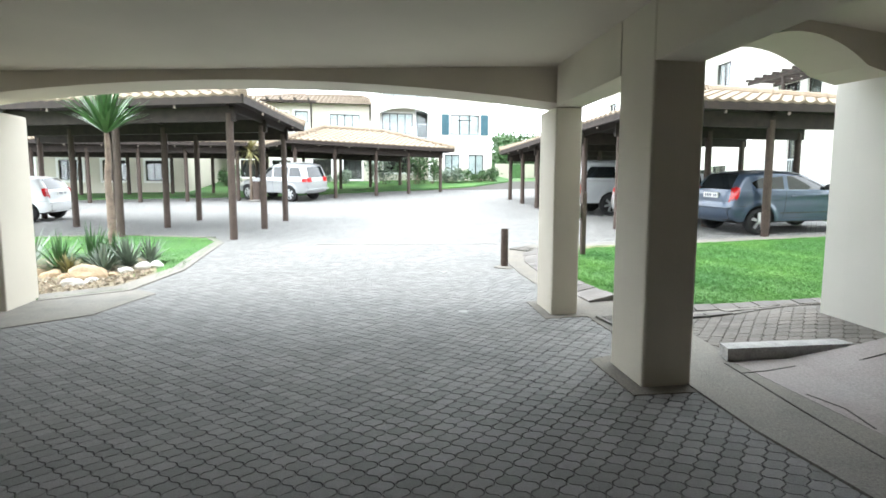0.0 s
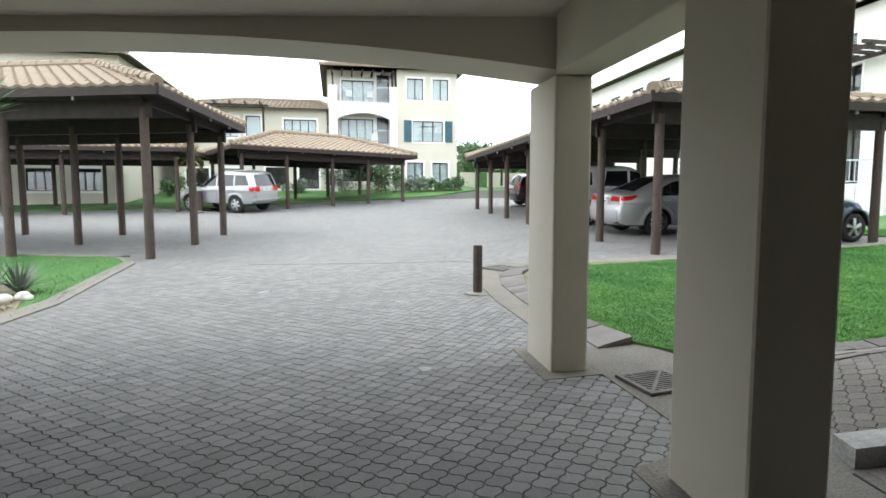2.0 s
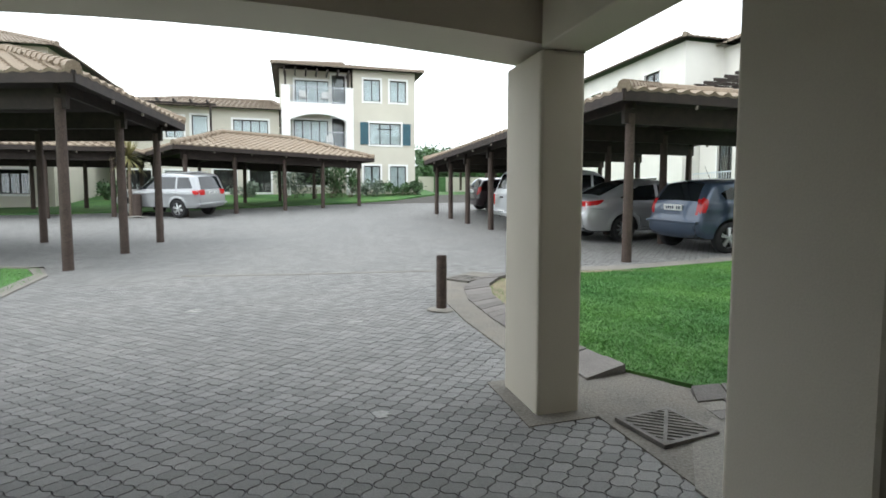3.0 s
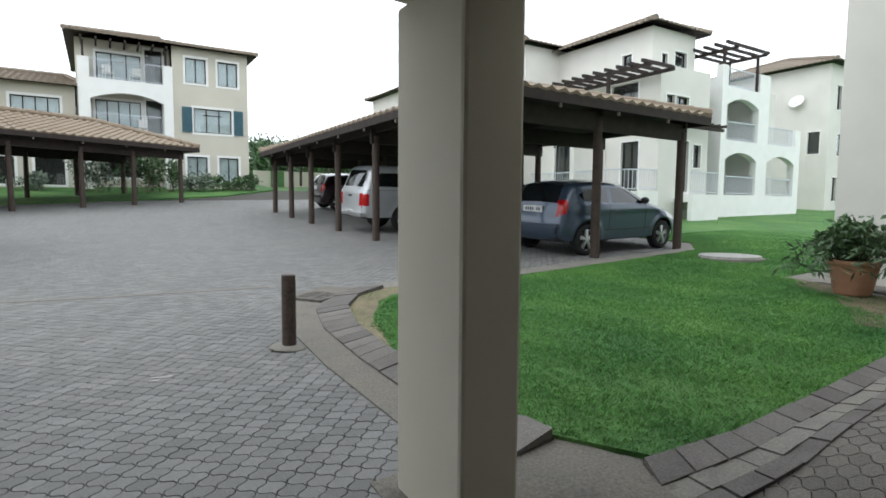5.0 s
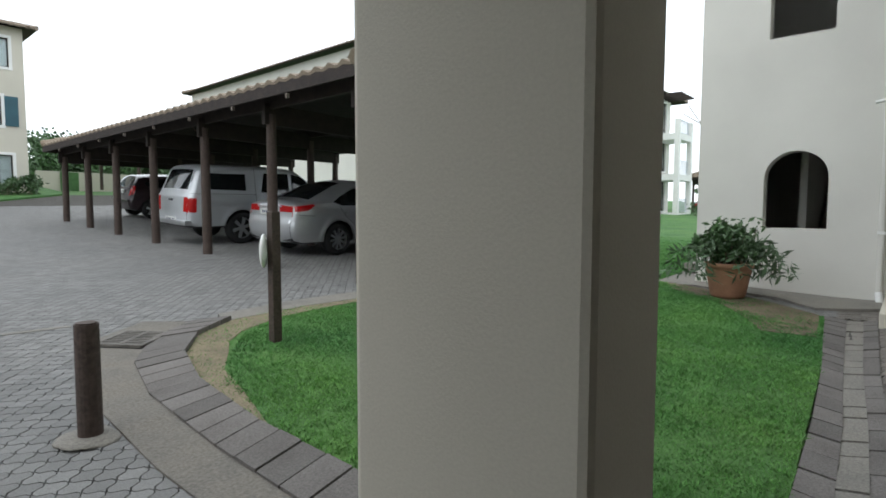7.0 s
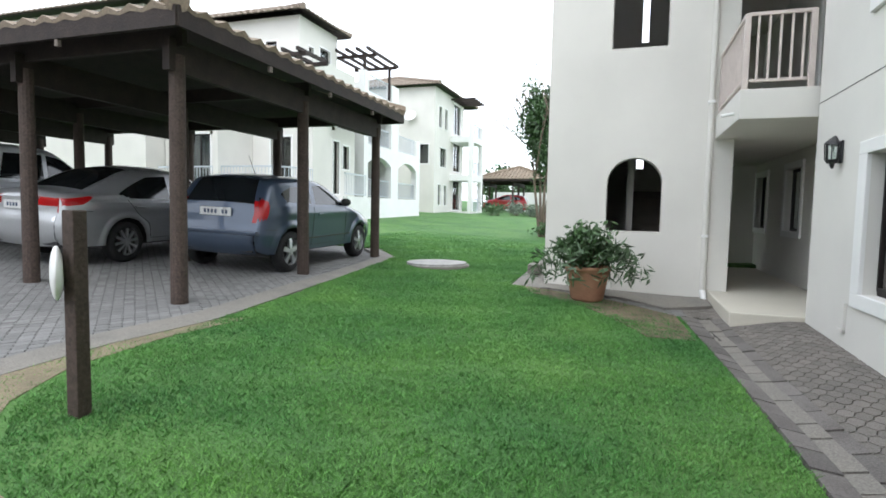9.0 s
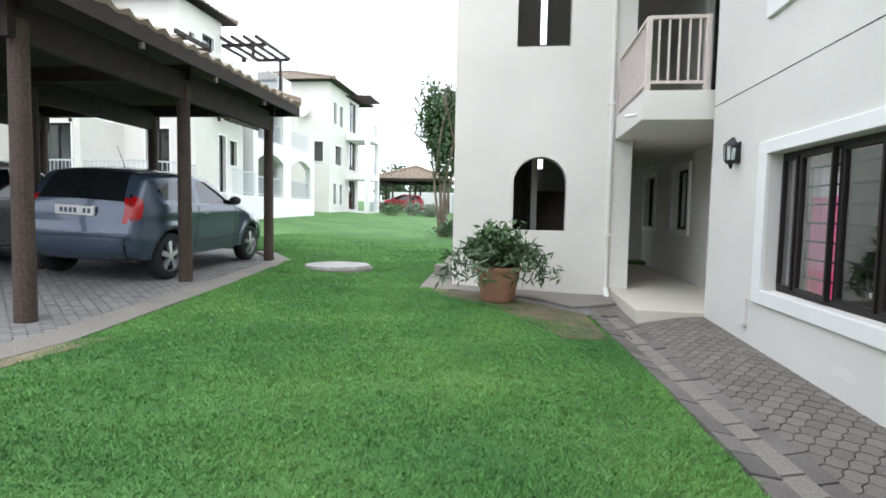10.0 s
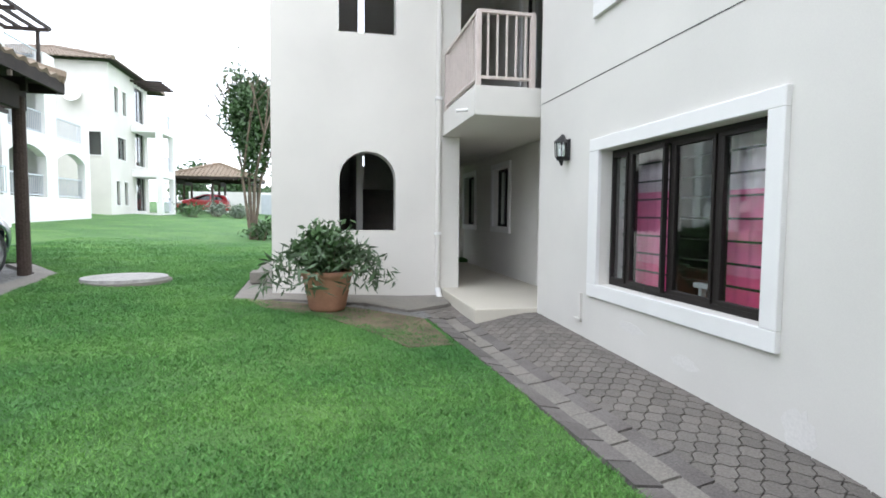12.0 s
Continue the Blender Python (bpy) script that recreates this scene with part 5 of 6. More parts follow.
def spline(pts, step):
    """A smooth line through the points, sampled every step metres."""
    p = np.array([pts[0]] + list(pts) + [pts[-1]], float)
    out = []
    for i in range(1, len(p) - 2):
        a, b, c, d = p[i - 1], p[i], p[i + 1], p[i + 2]
        n = max(2, int(np.hypot(*(c - b)) / step))
        for k in range(n):
            t = k / n
            q = 0.5 * (2 * b + (c - a) * t + (2 * a - 5 * b + 4 * c - d) * t * t + (3 * b - a - 3 * c + d) * t ** 3)
            lin = b + (c - b) * t
            out.append(0.7 * q + 0.3 * lin)
    out.append(p[-1])
    return np.array(out)


def line_distance(px, pz, line):
    """Least distance of the points px, pz from an open line."""
    best = np.full(np.shape(px), 9.0)
    for (a, b), (c, d) in zip(line, line[1:]):
        dx, dz = c - a, d - b
        t = np.clip(((px - a) * dx + (pz - b) * dz) / (dx * dx + dz * dz + 1e-12), 0, 1)
        best = np.minimum(best, np.hypot(px - a - t * dx, pz - b - t * dz))
    return best


def car(m, style, col, label, wb, fine=0.022):
    """A parked car: x forward, origin on the ground under the middle of the rear axle. Its skin is two pressed sides and one sheet over the top."""
    c = thing("car", m, label, "car", "cars parked under the carports")
    S = CARS[style]
    k = wb / S["wb"]
    hw, r, sill, belt, R = S["w"] / 2, S["r"], S["sill"], S["belt"], 0.09
    line = spline(S["line"], 0.05)
    x0, x1 = line[:, 0].min(), line[:, 0].max()
    roof_z = line[:, 1].max()
    i_top = int(np.argmax(line[:, 1]))
    rear, front = line[:i_top + 1], line[i_top:]

    def half(x, z, d):
        """Half width of the body at x, z that lies d within the outline."""
        e = np.minimum(x - np.interp(z, rear[:, 1], rear[:, 0]), np.interp(-z, -front[:, 1], front[:, 0]) - x)
        w = hw * (1 - 0.13 * np.clip(1 - e / 0.6, 0, 1) ** 2.4)
        up = np.clip(z - belt, 0, 2)
        w = w - up * S["tumble"] - np.where(z > belt, 0.012, 0.0) - 0.03 * np.clip((belt - z) / (belt - sill), 0, 1) ** 2 + 0.012 * np.exp(-((z - belt + 0.12) / 0.07) ** 2)
        g = np.clip(1 - d / R, 0, 1)
        flare = sum(0.018 * np.exp(-((np.hypot(x - cx, z - r) - r - 0.09) / 0.05) ** 2) for cx in (0, S["wb"]))
        return w + flare - R * (1 - np.sqrt(np.clip(1 - g * g, 0, 1)))

    # side skin on a grid of columns
    nx, nz = int((x1 - x0) / fine), int((roof_z - sill) / fine)
    X = np.linspace(x0 + 0.002, x1 - 0.002, nx)
    i0, i1 = int(np.argmin(line[:, 0])), int(np.argmax(line[:, 0]))
    upper = line[i0:i1 + 1]
    top = np.interp(X, upper[:, 0], upper[:, 1])
    foot = np.r_[line[:i0 + 1][::-1], line[i1:][::-1]]
    e = np.minimum(X - x0, x1 - X)
    low = sill + 0.10 * np.clip(1 - e / 0.3, 0, 1)
    low = np.maximum(low, np.interp(X, foot[:, 0], foot[:, 1]) - 0.01)
    top = np.maximum(top, low + 0.01)
    T = np.linspace(0, 1, nz)
    GX = np.repeat(X[:, None], nz, 1)
    GZ_ = low[:, None] + (top - low)[:, None] * T
    # draw grid points onto the outlines of panes, lamps and wheel arches
    for cx in (0, S["wb"]):
        dx, dz = GX - cx, GZ_ - r
        q = np.hypot(dx, dz)
        s = np.where(np.abs(q - r - 0.055) < fine * 0.55, (r + 0.055) / np.maximum(q, 1e-6), 1)
        GX, GZ_ = cx + dx * s, r + dz * s
    for poly in list(S["panes"]) + [p for p, _, _ in S["side_lamps"]]:
        for (a, b), (g, d) in zip(poly, poly[1:] + poly[:1]):
            ln = math.hypot(g - a, d - b)
            ux, uz = (g - a) / ln, (d - b) / ln
            t, dist = (GX - a) * ux + (GZ_ - b) * uz, (GX - a) * -uz + (GZ_ - b) * ux
            hit = (np.abs(dist) < fine * 0.5) & (t > -0.01) & (t < ln + 0.01)
            GX, GZ_ = np.where(hit, GX + uz * dist, GX), np.where(hit, GZ_ - ux * dist, GZ_)
    full = line
    D = line_distance(GX, GZ_, full)
    Y = half(GX, GZ_, D)
    mx, mz = [(a[:-1, :-1] + a[1:, :-1] + a[:-1, 1:] + a[1:, 1:]) / 4 for a in (GX, GZ_)]
    kind = np.zeros(mx.shape, int)
    for cx in (0, S["wb"]):
        kind[np.hypot(mx - cx, mz - r) < r + 0.055] = -1
    for n, poly in enumerate(S["panes"]):
        kind[inside(poly, mx, mz)] = 1 + n
    for n, (poly, _, _) in enumerate(S["side_lamps"]):
        kind[inside(poly, mx, mz)] = 21 + n

    # top skin: from the rear foot over the roof to the front foot
    nv = 21
    V = np.linspace(-1, 1, nv)
    edge = half(line[:, 0], line[:, 1], np.zeros(len(line)))
    tan = np.gradient(line, axis=0)
    tan /= np.linalg.norm(tan, axis=1)[:, None] + 1e-9
    nrm = np.stack([-tan[:, 1], tan[:, 0]], 1)
    crown = S["crown"] * (1 - V ** 2)
    TX_ = line[:, 0][:, None] + nrm[:, 0][:, None] * crown
    TZ_ = line[:, 1][:, None] + nrm[:, 1][:, None] * crown
    TY_ = edge[:, None] * V
    tk = np.zeros((len(line) - 1, nv - 1), int)
    mid = (line[1:] + line[:-1]) / 2
    vm = np.abs((V[1:] + V[:-1]) / 2)
    for n, (za, zb, at_rear, lim) in enumerate(S["screens"]):
        rows = (mid[:, 1] > za) & (mid[:, 1] < zb) & ((np.arange(len(mid)) < i_top) == at_rear)
        tk[np.ix_(rows, vm < lim)] = 10 + n
    for n, (_, za_zb, mt) in enumerate(S["side_lamps"]):
        if za_zb:
            rows = (mid[:, 1] > za_zb[0]) & (mid[:, 1] < za_zb[1]) & ((np.arange(len(mid)) < i_top) == za_zb[2])
            tk[np.ix_(rows, vm > za_zb[3])] = 21 + n
    names = {0: ("body", col, "")}
    names.update({1 + n: ("side_window", M_CARGLASS, "dark tinted glass") for n in range(len(S["panes"]))})
    names.update({10 + n: (nm, M_CARGLASS, "dark tinted glass") for n, nm in ((0, "rear_window"), (1, "windscreen"))})
    names.update({21 + n: (("tail_lamp" if mt == "r" else "headlamp"), M_LAMPRED if mt == "r" else M_LAMPWHITE, "") for n, (_, _, mt) in enumerate(S["side_lamps"])})

    def skin(grids, pick):
        """Faces of the given kind out of vertex grids, as vertex and face lists."""
        v, f = [], []
        for (gx, gy, gz_), kd, flip in grids:
            idx = np.argwhere(kd == pick)
            base = len(v)
            used = {}
            for i, j in idx:
                q = []
                for a, b in ((i, j), (i + 1, j), (i + 1, j + 1), (i, j + 1)):
                    if (a, b) not in used:
                        used[(a, b)] = base + len(used)
                        v.append((gx[a, b] * k, gy[a, b] * k, gz_[a, b] * k))
                    q.append(used[(a, b)])
                f.append(q[::-1] if flip else q)
        return v, f
    right, left, over = ((GX, -Y, GZ_), kind, False), ((GX, Y, GZ_), kind, True), ((TX_, TY_, TZ_), tk, True)
    jobs = [(0, [right, left, over])]
    for n in range(len(S["panes"])):
        jobs += [(1 + n, [right]), (1 + n, [left])]
    jobs += [(10 + n, [over]) for n in range(2)]
    h = nv // 2
    over_r, over_l = ((TX_[:, :h + 1], TY_[:, :h + 1], TZ_[:, :h + 1]), tk[:, :h], True), ((TX_[:, h:], TY_[:, h:], TZ_[:, h:]), tk[:, h:], True)
    for n in range(len(S["side_lamps"])):
        jobs += [(21 + n, [right, over_r]), (21 + n, [left, over_l])]
    for pick, grids in jobs:
        v, f = skin(grids, pick)
        if not f:
            continue
        me = bpy.data.meshes.new(names[pick][0])
        me.from_pydata(v, [], f)
        bmw = bmesh.new()
        bmw.from_mesh(me)
        bmesh.ops.remove_doubles(bmw, verts=bmw.verts, dist=0.004)
        bmw.to_mesh(me)
        bmw.free()
        me.shade_smooth()
        part(names[pick][0], me, names[pick][1], c, names[pick][2])
    part("underbody", B((x0 + 0.2) * k, -hw * 0.8 * k, (sill + 0.0) * k, (x1 - 0.25) * k, hw * 0.8 * k, (r * 2 + 0.05) * k), M_TRIMBLACK, c)

    def on_side(x, z, s):
        a, b = np.array([float(x)]), np.array([float(z)])
        return Vector((x * k, s * float(half(a, b, line_distance(a, b, full))[0]) * k, z * k))

    for s in (-1, 1):
        for pts in S["seams"]:
            bm = bmesh.new()
            q = spline(pts, 0.06)
            for a, b in zip(q, q[1:]):
                bar(bm, on_side(*a, s), on_side(*b, s), 0.007, 0.007)
            part("door_seam", bm, M_TRIMBLACK, c)
        for pts in S["strips"]:
            bm = bmesh.new()
            for a, b in zip(spline(pts, 0.12), spline(pts, 0.12)[1:]):
                bar(bm, on_side(*a, s), on_side(*b, s), 0.016, 0.022)
            part("trim_strip", bm, M_TRIMBLACK, c)
        for x, z in S["handles"]:
            p = on_side(x, z, s)
            part("door_handle", B(p.x - 0.085, p.y - 0.018, p.z - 0.017, p.x + 0.085, p.y + 0.022, p.z + 0.017, bev=0.01), S.get("handle_paint", None) or col, c)
        p = on_side(S["mirror"][0], S["mirror"][1], s)
        bmm = bmesh.new()
        bmesh.ops.create_icosphere(bmm, subdivisions=3, radius=0.1, matrix=Matrix.Translation((p.x, p.y + s * 0.09, p.z + 0.02)) @ Matrix.Diagonal((0.62, 1.0, 0.72, 1)))
        bar(bmm, p, p + Vector((0, s * 0.07, 0)), 0.04, 0.03)
        part("mirror", bmm, M_TRIMBLACK, c, smooth=True)
    for cx in (0, S["wb"]):
        for s in (-1, 1):
            wheel(c, cx * k, s * (hw - 0.105) * k, r * k, s, 0.2, S["spokes"])
    # lower bumper lips, plate, and what else sits on the tail
    pz = S["plate"]
    xr = float(np.interp(pz + 0.05, rear[:, 1], rear[:, 0])) - S["crown"]
    pl = part("number_plate", B((xr - 0.028) * k, -0.25 * k, pz * k, (xr - 0.004) * k, 0.25 * k, (pz + 0.115) * k, bev=0.004), M_PLATE, c)
    for i in range(7):
        if i != 2:
            part("print", B((xr - 0.031) * k, (-0.2 + i * 0.058) * k, (pz + 0.03) * k, (xr - 0.0275) * k, (-0.165 + i * 0.058) * k, (pz + 0.085) * k), M_INK, pl)
    for nm, z, hgt, out, wid, mt in S["rear_bars"]:
        xx = float(np.interp(z, rear[:, 1], rear[:, 0])) - S["crown"]
        part(nm, B((xx - out) * k, -hw * wid * k, z * k, (xx + 0.08) * k, hw * wid * k, (z + hgt) * k, bev=0.012), {"col": col, "black": M_TRIMBLACK, "chrome": M_RIM}[mt], c)
    if "aerial" in S:
        ax = S["aerial"]
        part("aerial", rod(bmesh.new(), (ax * k, 0, (roof_z + S["crown"]) * k - 0.01), ((ax - 0.16) * k, 0, (roof_z + 0.3) * k), 0.006, 0.003, 6), M_TRIMBLACK, c)
    if "rails" in S:
        a, b = S["rails"]
        for s in (-1, 1):
            part("roof_rail", bar(bmesh.new(), (a * k, s * 0.5 * k, (roof_z + 0.04) * k), (b * k, s * 0.5 * k, (roof_z + 0.04) * k), 0.03, 0.03), M_RIM, c)
    return c


# outlines run from the tail's foot over the roof to the nose's foot; side_lamps: outline, (low, high, at the rear, from this share of the width), colour
CARS = {
    "hatch": dict(wb=2.32, w=1.66, r=0.30, sill=0.25, belt=0.97, plate=0.80, spokes=5, tumble=0.27, crown=0.04,
        line=[(-0.56, 0.30), (-0.64, 0.40), (-0.66, 0.56), (-0.62, 0.66), (-0.59, 0.80), (-0.54, 0.98), (-0.40, 1.21), (-0.31, 1.31), (-0.15, 1.345), (0.3, 1.375), (0.8, 1.37), (1.15, 1.325), (1.5, 1.19), (1.9, 1.0), (2.1, 0.93), (2.5, 0.83), (2.82, 0.70), (2.96, 0.56), (2.98, 0.40), (2.92, 0.30)],
        panes=[[(-0.12, 1.02), (0.55, 0.985), (0.55, 1.265), (0.02, 1.235), (-0.2, 1.14)], [(0.66, 0.98), (1.70, 0.96), (1.64, 1.03), (1.2, 1.24), (1.0, 1.28), (0.66, 1.275)]],
        screens=[(0.99, 1.30, True, 0.88), (1.0, 1.29, False, 0.90)],
        side_lamps=[([(-0.7, 0.76), (-0.53, 0.78), (-0.45, 1.02), (-0.5, 1.06), (-0.62, 1.0)], (0.76, 1.02, True, 0.87), "r"), ([(2.45, 0.66), (2.97, 0.56), (2.8, 0.72), (2.4, 0.83)], (0.58, 0.72, False, 0.6), "w")],
        seams=[[(0.6, 0.95), (0.6, 0.6), (0.56, 0.36)], [(1.68, 0.95), (1.72, 0.6), (1.7, 0.36)], [(0.56, 0.36), (1.7, 0.36)], [(-0.62, 0.64), (-0.36, 0.63)]],
        strips=[[(0.5, 0.47), (1.9, 0.47)]], handles=[(0.80, 0.83)], mirror=(1.6, 1.0), rear_bars=[("bumper_lip", 0.56, 0.05, 0.012, 0.84, "col"), ("bumper_skirt", 0.31, 0.06, 0.0, 0.7, "black")], aerial=0.25),
    "sedan": dict(wb=2.7, w=1.78, r=0.32, sill=0.25, belt=0.95, plate=0.80, spokes=10, tumble=0.30, crown=0.045,
        line=[(-0.92, 0.30), (-1.0, 0.42), (-1.02, 0.60), (-0.97, 0.80), (-0.96, 0.98), (-0.88, 1.04), (-0.55, 1.075), (-0.2, 1.22), (0.25, 1.40), (0.65, 1.46), (1.05, 1.465), (1.4, 1.42), (1.8, 1.25), (2.25, 1.02), (2.45, 0.96), (2.95, 0.86), (3.35, 0.72), (3.52, 0.56), (3.55, 0.42), (3.48, 0.30)],
        panes=[[(-0.12, 1.06), (0.08, 0.99), (0.88, 0.98), (0.86, 1.36), (0.45, 1.33), (0.1, 1.18)], [(0.96, 0.98), (2.02, 0.97), (1.95, 1.05), (1.5, 1.32), (1.3, 1.365), (0.96, 1.36)]],
        screens=[(1.10, 1.42, True, 0.86), (1.04, 1.40, False, 0.90)],
        side_lamps=[([(-1.05, 0.86), (-0.72, 0.90), (-0.55, 1.0), (-0.6, 1.02), (-1.0, 0.97)], (0.86, 0.97, True, 0.46), "r"), ([(3.0, 0.66), (3.5, 0.58), (3.4, 0.70), (2.95, 0.80)], (0.58, 0.70, False, 0.6), "w")],
        seams=[[(0.02, 0.97), (0.2, 0.75), (0.42, 0.6), (0.45, 0.38)], [(0.92, 0.95), (0.94, 0.36)], [(2.0, 0.95), (2.0, 0.36)], [(0.45, 0.36), (2.0, 0.36)], [(-0.95, 0.82), (-0.6, 0.8)]],
        strips=[], handles=[(0.22, 0.86), (1.12, 0.85)], mirror=(1.9, 1.0), rear_bars=[("chrome_strip", 0.955, 0.025, 0.01, 0.44, "chrome"), ("bumper_skirt", 0.31, 0.07, 0.0, 0.75, "black")]),
    "bakkie": dict(wb=3.1, w=1.84, r=0.37, sill=0.38, belt=1.12, plate=0.50, spokes=6, tumble=0.16, crown=0.03,
        line=[(-1.12, 0.44), (-1.2, 0.50), (-1.22, 0.70), (-1.2, 1.08), (-1.14, 1.2), (-0.98, 1.62), (-0.88, 1.76), (-0.6, 1.80), (0.6, 1.80), (1.2, 1.80), (1.6, 1.74), (2.1, 1.42), (2.5, 1.16), (2.75, 1.09), (3.3, 1.02), (3.7, 0.90), (3.85, 0.72), (3.86, 0.55), (3.8, 0.44)],
        panes=[[(-0.86, 1.26), (0.12, 1.24), (0.12, 1.62), (-0.7, 1.62), (-0.82, 1.5)], [(0.5, 1.2), (1.3, 1.18), (1.3, 1.66), (0.62, 1.66)], [(1.38, 1.18), (2.3, 1.16), (2.2, 1.24), (1.72, 1.6), (1.38, 1.66)]],
        screens=[(1.26, 1.68, True, 0.86), (1.2, 1.68, False, 0.9)],
        side_lamps=[([(-1.25, 0.74), (-1.06, 0.74), (-1.06, 1.06), (-1.25, 1.06)], (0.74, 1.06, True, 0.82), "r"), ([(3.4, 0.78), (3.85, 0.70), (3.72, 0.88), (3.35, 0.97)], (0.7, 0.88, False, 0.6), "w")],
        seams=[[(0.36, 1.78), (0.36, 0.42)], [(1.34, 1.16), (1.36, 0.45)], [(2.3, 1.14), (2.34, 0.5)], [(-1.16, 1.16), (0.36, 1.15)]],
        strips=[], handles=[(0.58, 1.03), (1.55, 1.02)], mirror=(2.15, 1.2), rear_bars=[("rear_step", 0.46, 0.1, 0.12, 0.86, "chrome"), ("tailgate_handle", 0.98, 0.05, 0.012, 0.12, "black")]),
    "suv": dict(wb=2.75, w=1.86, r=0.38, sill=0.40, belt=1.12, plate=1.0, spokes=6, tumble=0.2, crown=0.04,
        line=[(-0.9, 0.44), (-1.0, 0.52), (-1.02, 0.75), (-0.99, 1.12), (-0.88, 1.45), (-0.76, 1.74), (-0.5, 1.82), (0.3, 1.85), (0.9, 1.84), (1.3, 1.76), (1.75, 1.46), (2.15, 1.18), (2.4, 1.11), (2.95, 1.03), (3.35, 0.9), (3.5, 0.72), (3.52, 0.55), (3.46, 0.44)],
        panes=[[(-0.76, 1.24), (0.0, 1.22), (0.0, 1.68), (-0.55, 1.68)], [(0.08, 1.2), (1.0, 1.19), (1.0, 1.69), (0.08, 1.69)], [(1.08, 1.19), (1.96, 1.17), (1.86, 1.26), (1.4, 1.62), (1.08, 1.68)]],
        screens=[(1.2, 1.7, True, 0.86), (1.2, 1.68, False, 0.9)],
        side_lamps=[([(-1.05, 0.98), (-0.82, 0.98), (-0.76, 1.16), (-1.0, 1.16)], (0.98, 1.16, True, 0.62), "r"), ([(3.05, 0.76), (3.5, 0.70), (3.4, 0.88), (3.0, 0.98)], (0.7, 0.88, False, 0.6), "w")],
        seams=[[(0.04, 1.2), (0.08, 0.8), (0.3, 0.45)], [(1.04, 1.16), (1.06, 0.45)], [(1.98, 1.14), (2.0, 0.5)]],
        strips=[], handles=[(0.26, 1.04), (1.22, 1.03)], mirror=(1.85, 1.2), rear_bars=[("bumper_lip", 0.56, 0.08, 0.04, 0.86, "col")], rails=(-0.4, 0.9)),
}
P_BLUE = paint("steel_blue_car_paint", (0.055, 0.08, 0.125), 0.35)
P_SILVER = paint("silver_car_paint", (0.50, 0.51, 0.52), 0.55)
P_GREY = paint("grey_silver_car_paint", (0.36, 0.37, 0.38), 0.5)
P_WHITE = paint("white_car_paint", (0.72, 0.73, 0.74), 0.0)
P_PALE = paint("pale_silver_car_paint", (0.56, 0.58, 0.60), 0.3)
P_BLACK = paint("black_red_car_paint", (0.025, 0.012, 0.016), 0.3)
P_RED = paint("red_car_paint", (0.45, 0.02, 0.03), 0.1)


def parked(x, y, yaw, *a, **kw):
    """Stand a car with its rear axle's middle at x, y on the sloping ground."""
    d = Vector((math.cos(radians(yaw)), math.sin(radians(yaw))))
    g0, g1 = gz(x, y), gz(x + d.x * 2.5, y + d.y * 2.5)
    s = Vector((-d.y, d.x))
    roll = math.atan2(gz(x + s.x, y + s.y) - g0, 1.0)
    m = Matrix.Translation((x, y, g0 + 0.005)) @ Matrix.Rotation(radians(yaw), 4, "Z") @ Matrix.Rotation(-math.atan2(g1 - g0, 2.5), 4, "Y") @ Matrix.Rotation(roll, 4, "X")
    return car(m, *a, **kw)


parked(9.0, 12.84, 2.5, "hatch", P_BLUE, "steel blue three-door hatchback parked under the carport", 2.48)
parked(8.3, 15.42, 1.5, "sedan", P_SILVER, "silver four-door sedan parked under the carport", 2.75)
parked(7.95, 18.55, 0.5, "bakkie", P_PALE, "white pickup with a canopy parked under the carport", 3.1)
parked(8.95, 26.1, 0, "hatch", P_BLACK, "dark maroon hatchback parked under the carport", 2.45)
parked(-3.2, 26.75, 146, "suv", P_GREY, "silver sport utility vehicle parked under the far carport", 2.55)
parked(-11.0, 20.4, 178, "hatch", P_WHITE, "white hatchback parked under the carport", 2.45)
parked(47.0, 15.6, 95, "hatch", P_RED, "bright red hatchback parked in the distance", 2.45)

# ---- plants ----
rng = np.random.default_rng(7)
pot = thing("potted_plant", pose(9.23, 7.47, gz(9.23, 7.47) + 0.035), "bushy green plant in a terracotta pot", "plant")
bm = bmesh.new()
prof = [(0.0, 0.0), (0.19, 0.0), (0.215, 0.04), (0.275, 0.36), (0.285, 0.40), (0.30, 0.41), (0.30, 0.46), (0.27, 0.465), (0.25, 0.42), (0.0, 0.41)]
n = 32
rings = [[bm.verts.new((a * math.cos(2 * math.pi * i / n), a * math.sin(2 * math.pi * i / n), b)) for i in range(n)] for a, b in prof[1:-1]]
for p, q in zip(rings, rings[1:]):
    for i in range(n):
        bm.faces.new((p[i], p[(i + 1) % n], q[(i + 1) % n], q[i]))
bm.faces.new(rings[0]), bm.faces.new(rings[-1])
part("pot", bm, M_TERRA, pot, "terracotta pot", smooth=True)
cent = []
for i in range(46):
    az, rr, up = rng.uniform(0, 2 * np.pi), rng.uniform(0.05, 0.36), rng.uniform(0.5, 0.95)
    bm = rod(bmesh.new(), (0.1 * math.cos(az), 0.1 * math.sin(az), 0.42), (rr * math.cos(az), rr * math.sin(az), up), 0.008, 0.004, 5)
    part("stem", bm, M_BARK, pot)
    cent.append((rr * math.cos(az), rr * math.sin(az), up))
soup("foliage", leaves(rng, cent, (0.06, 0.06, 0.05), 1100, 0.11, 0.42, 0.3), M_LEAF, pot)
out = []
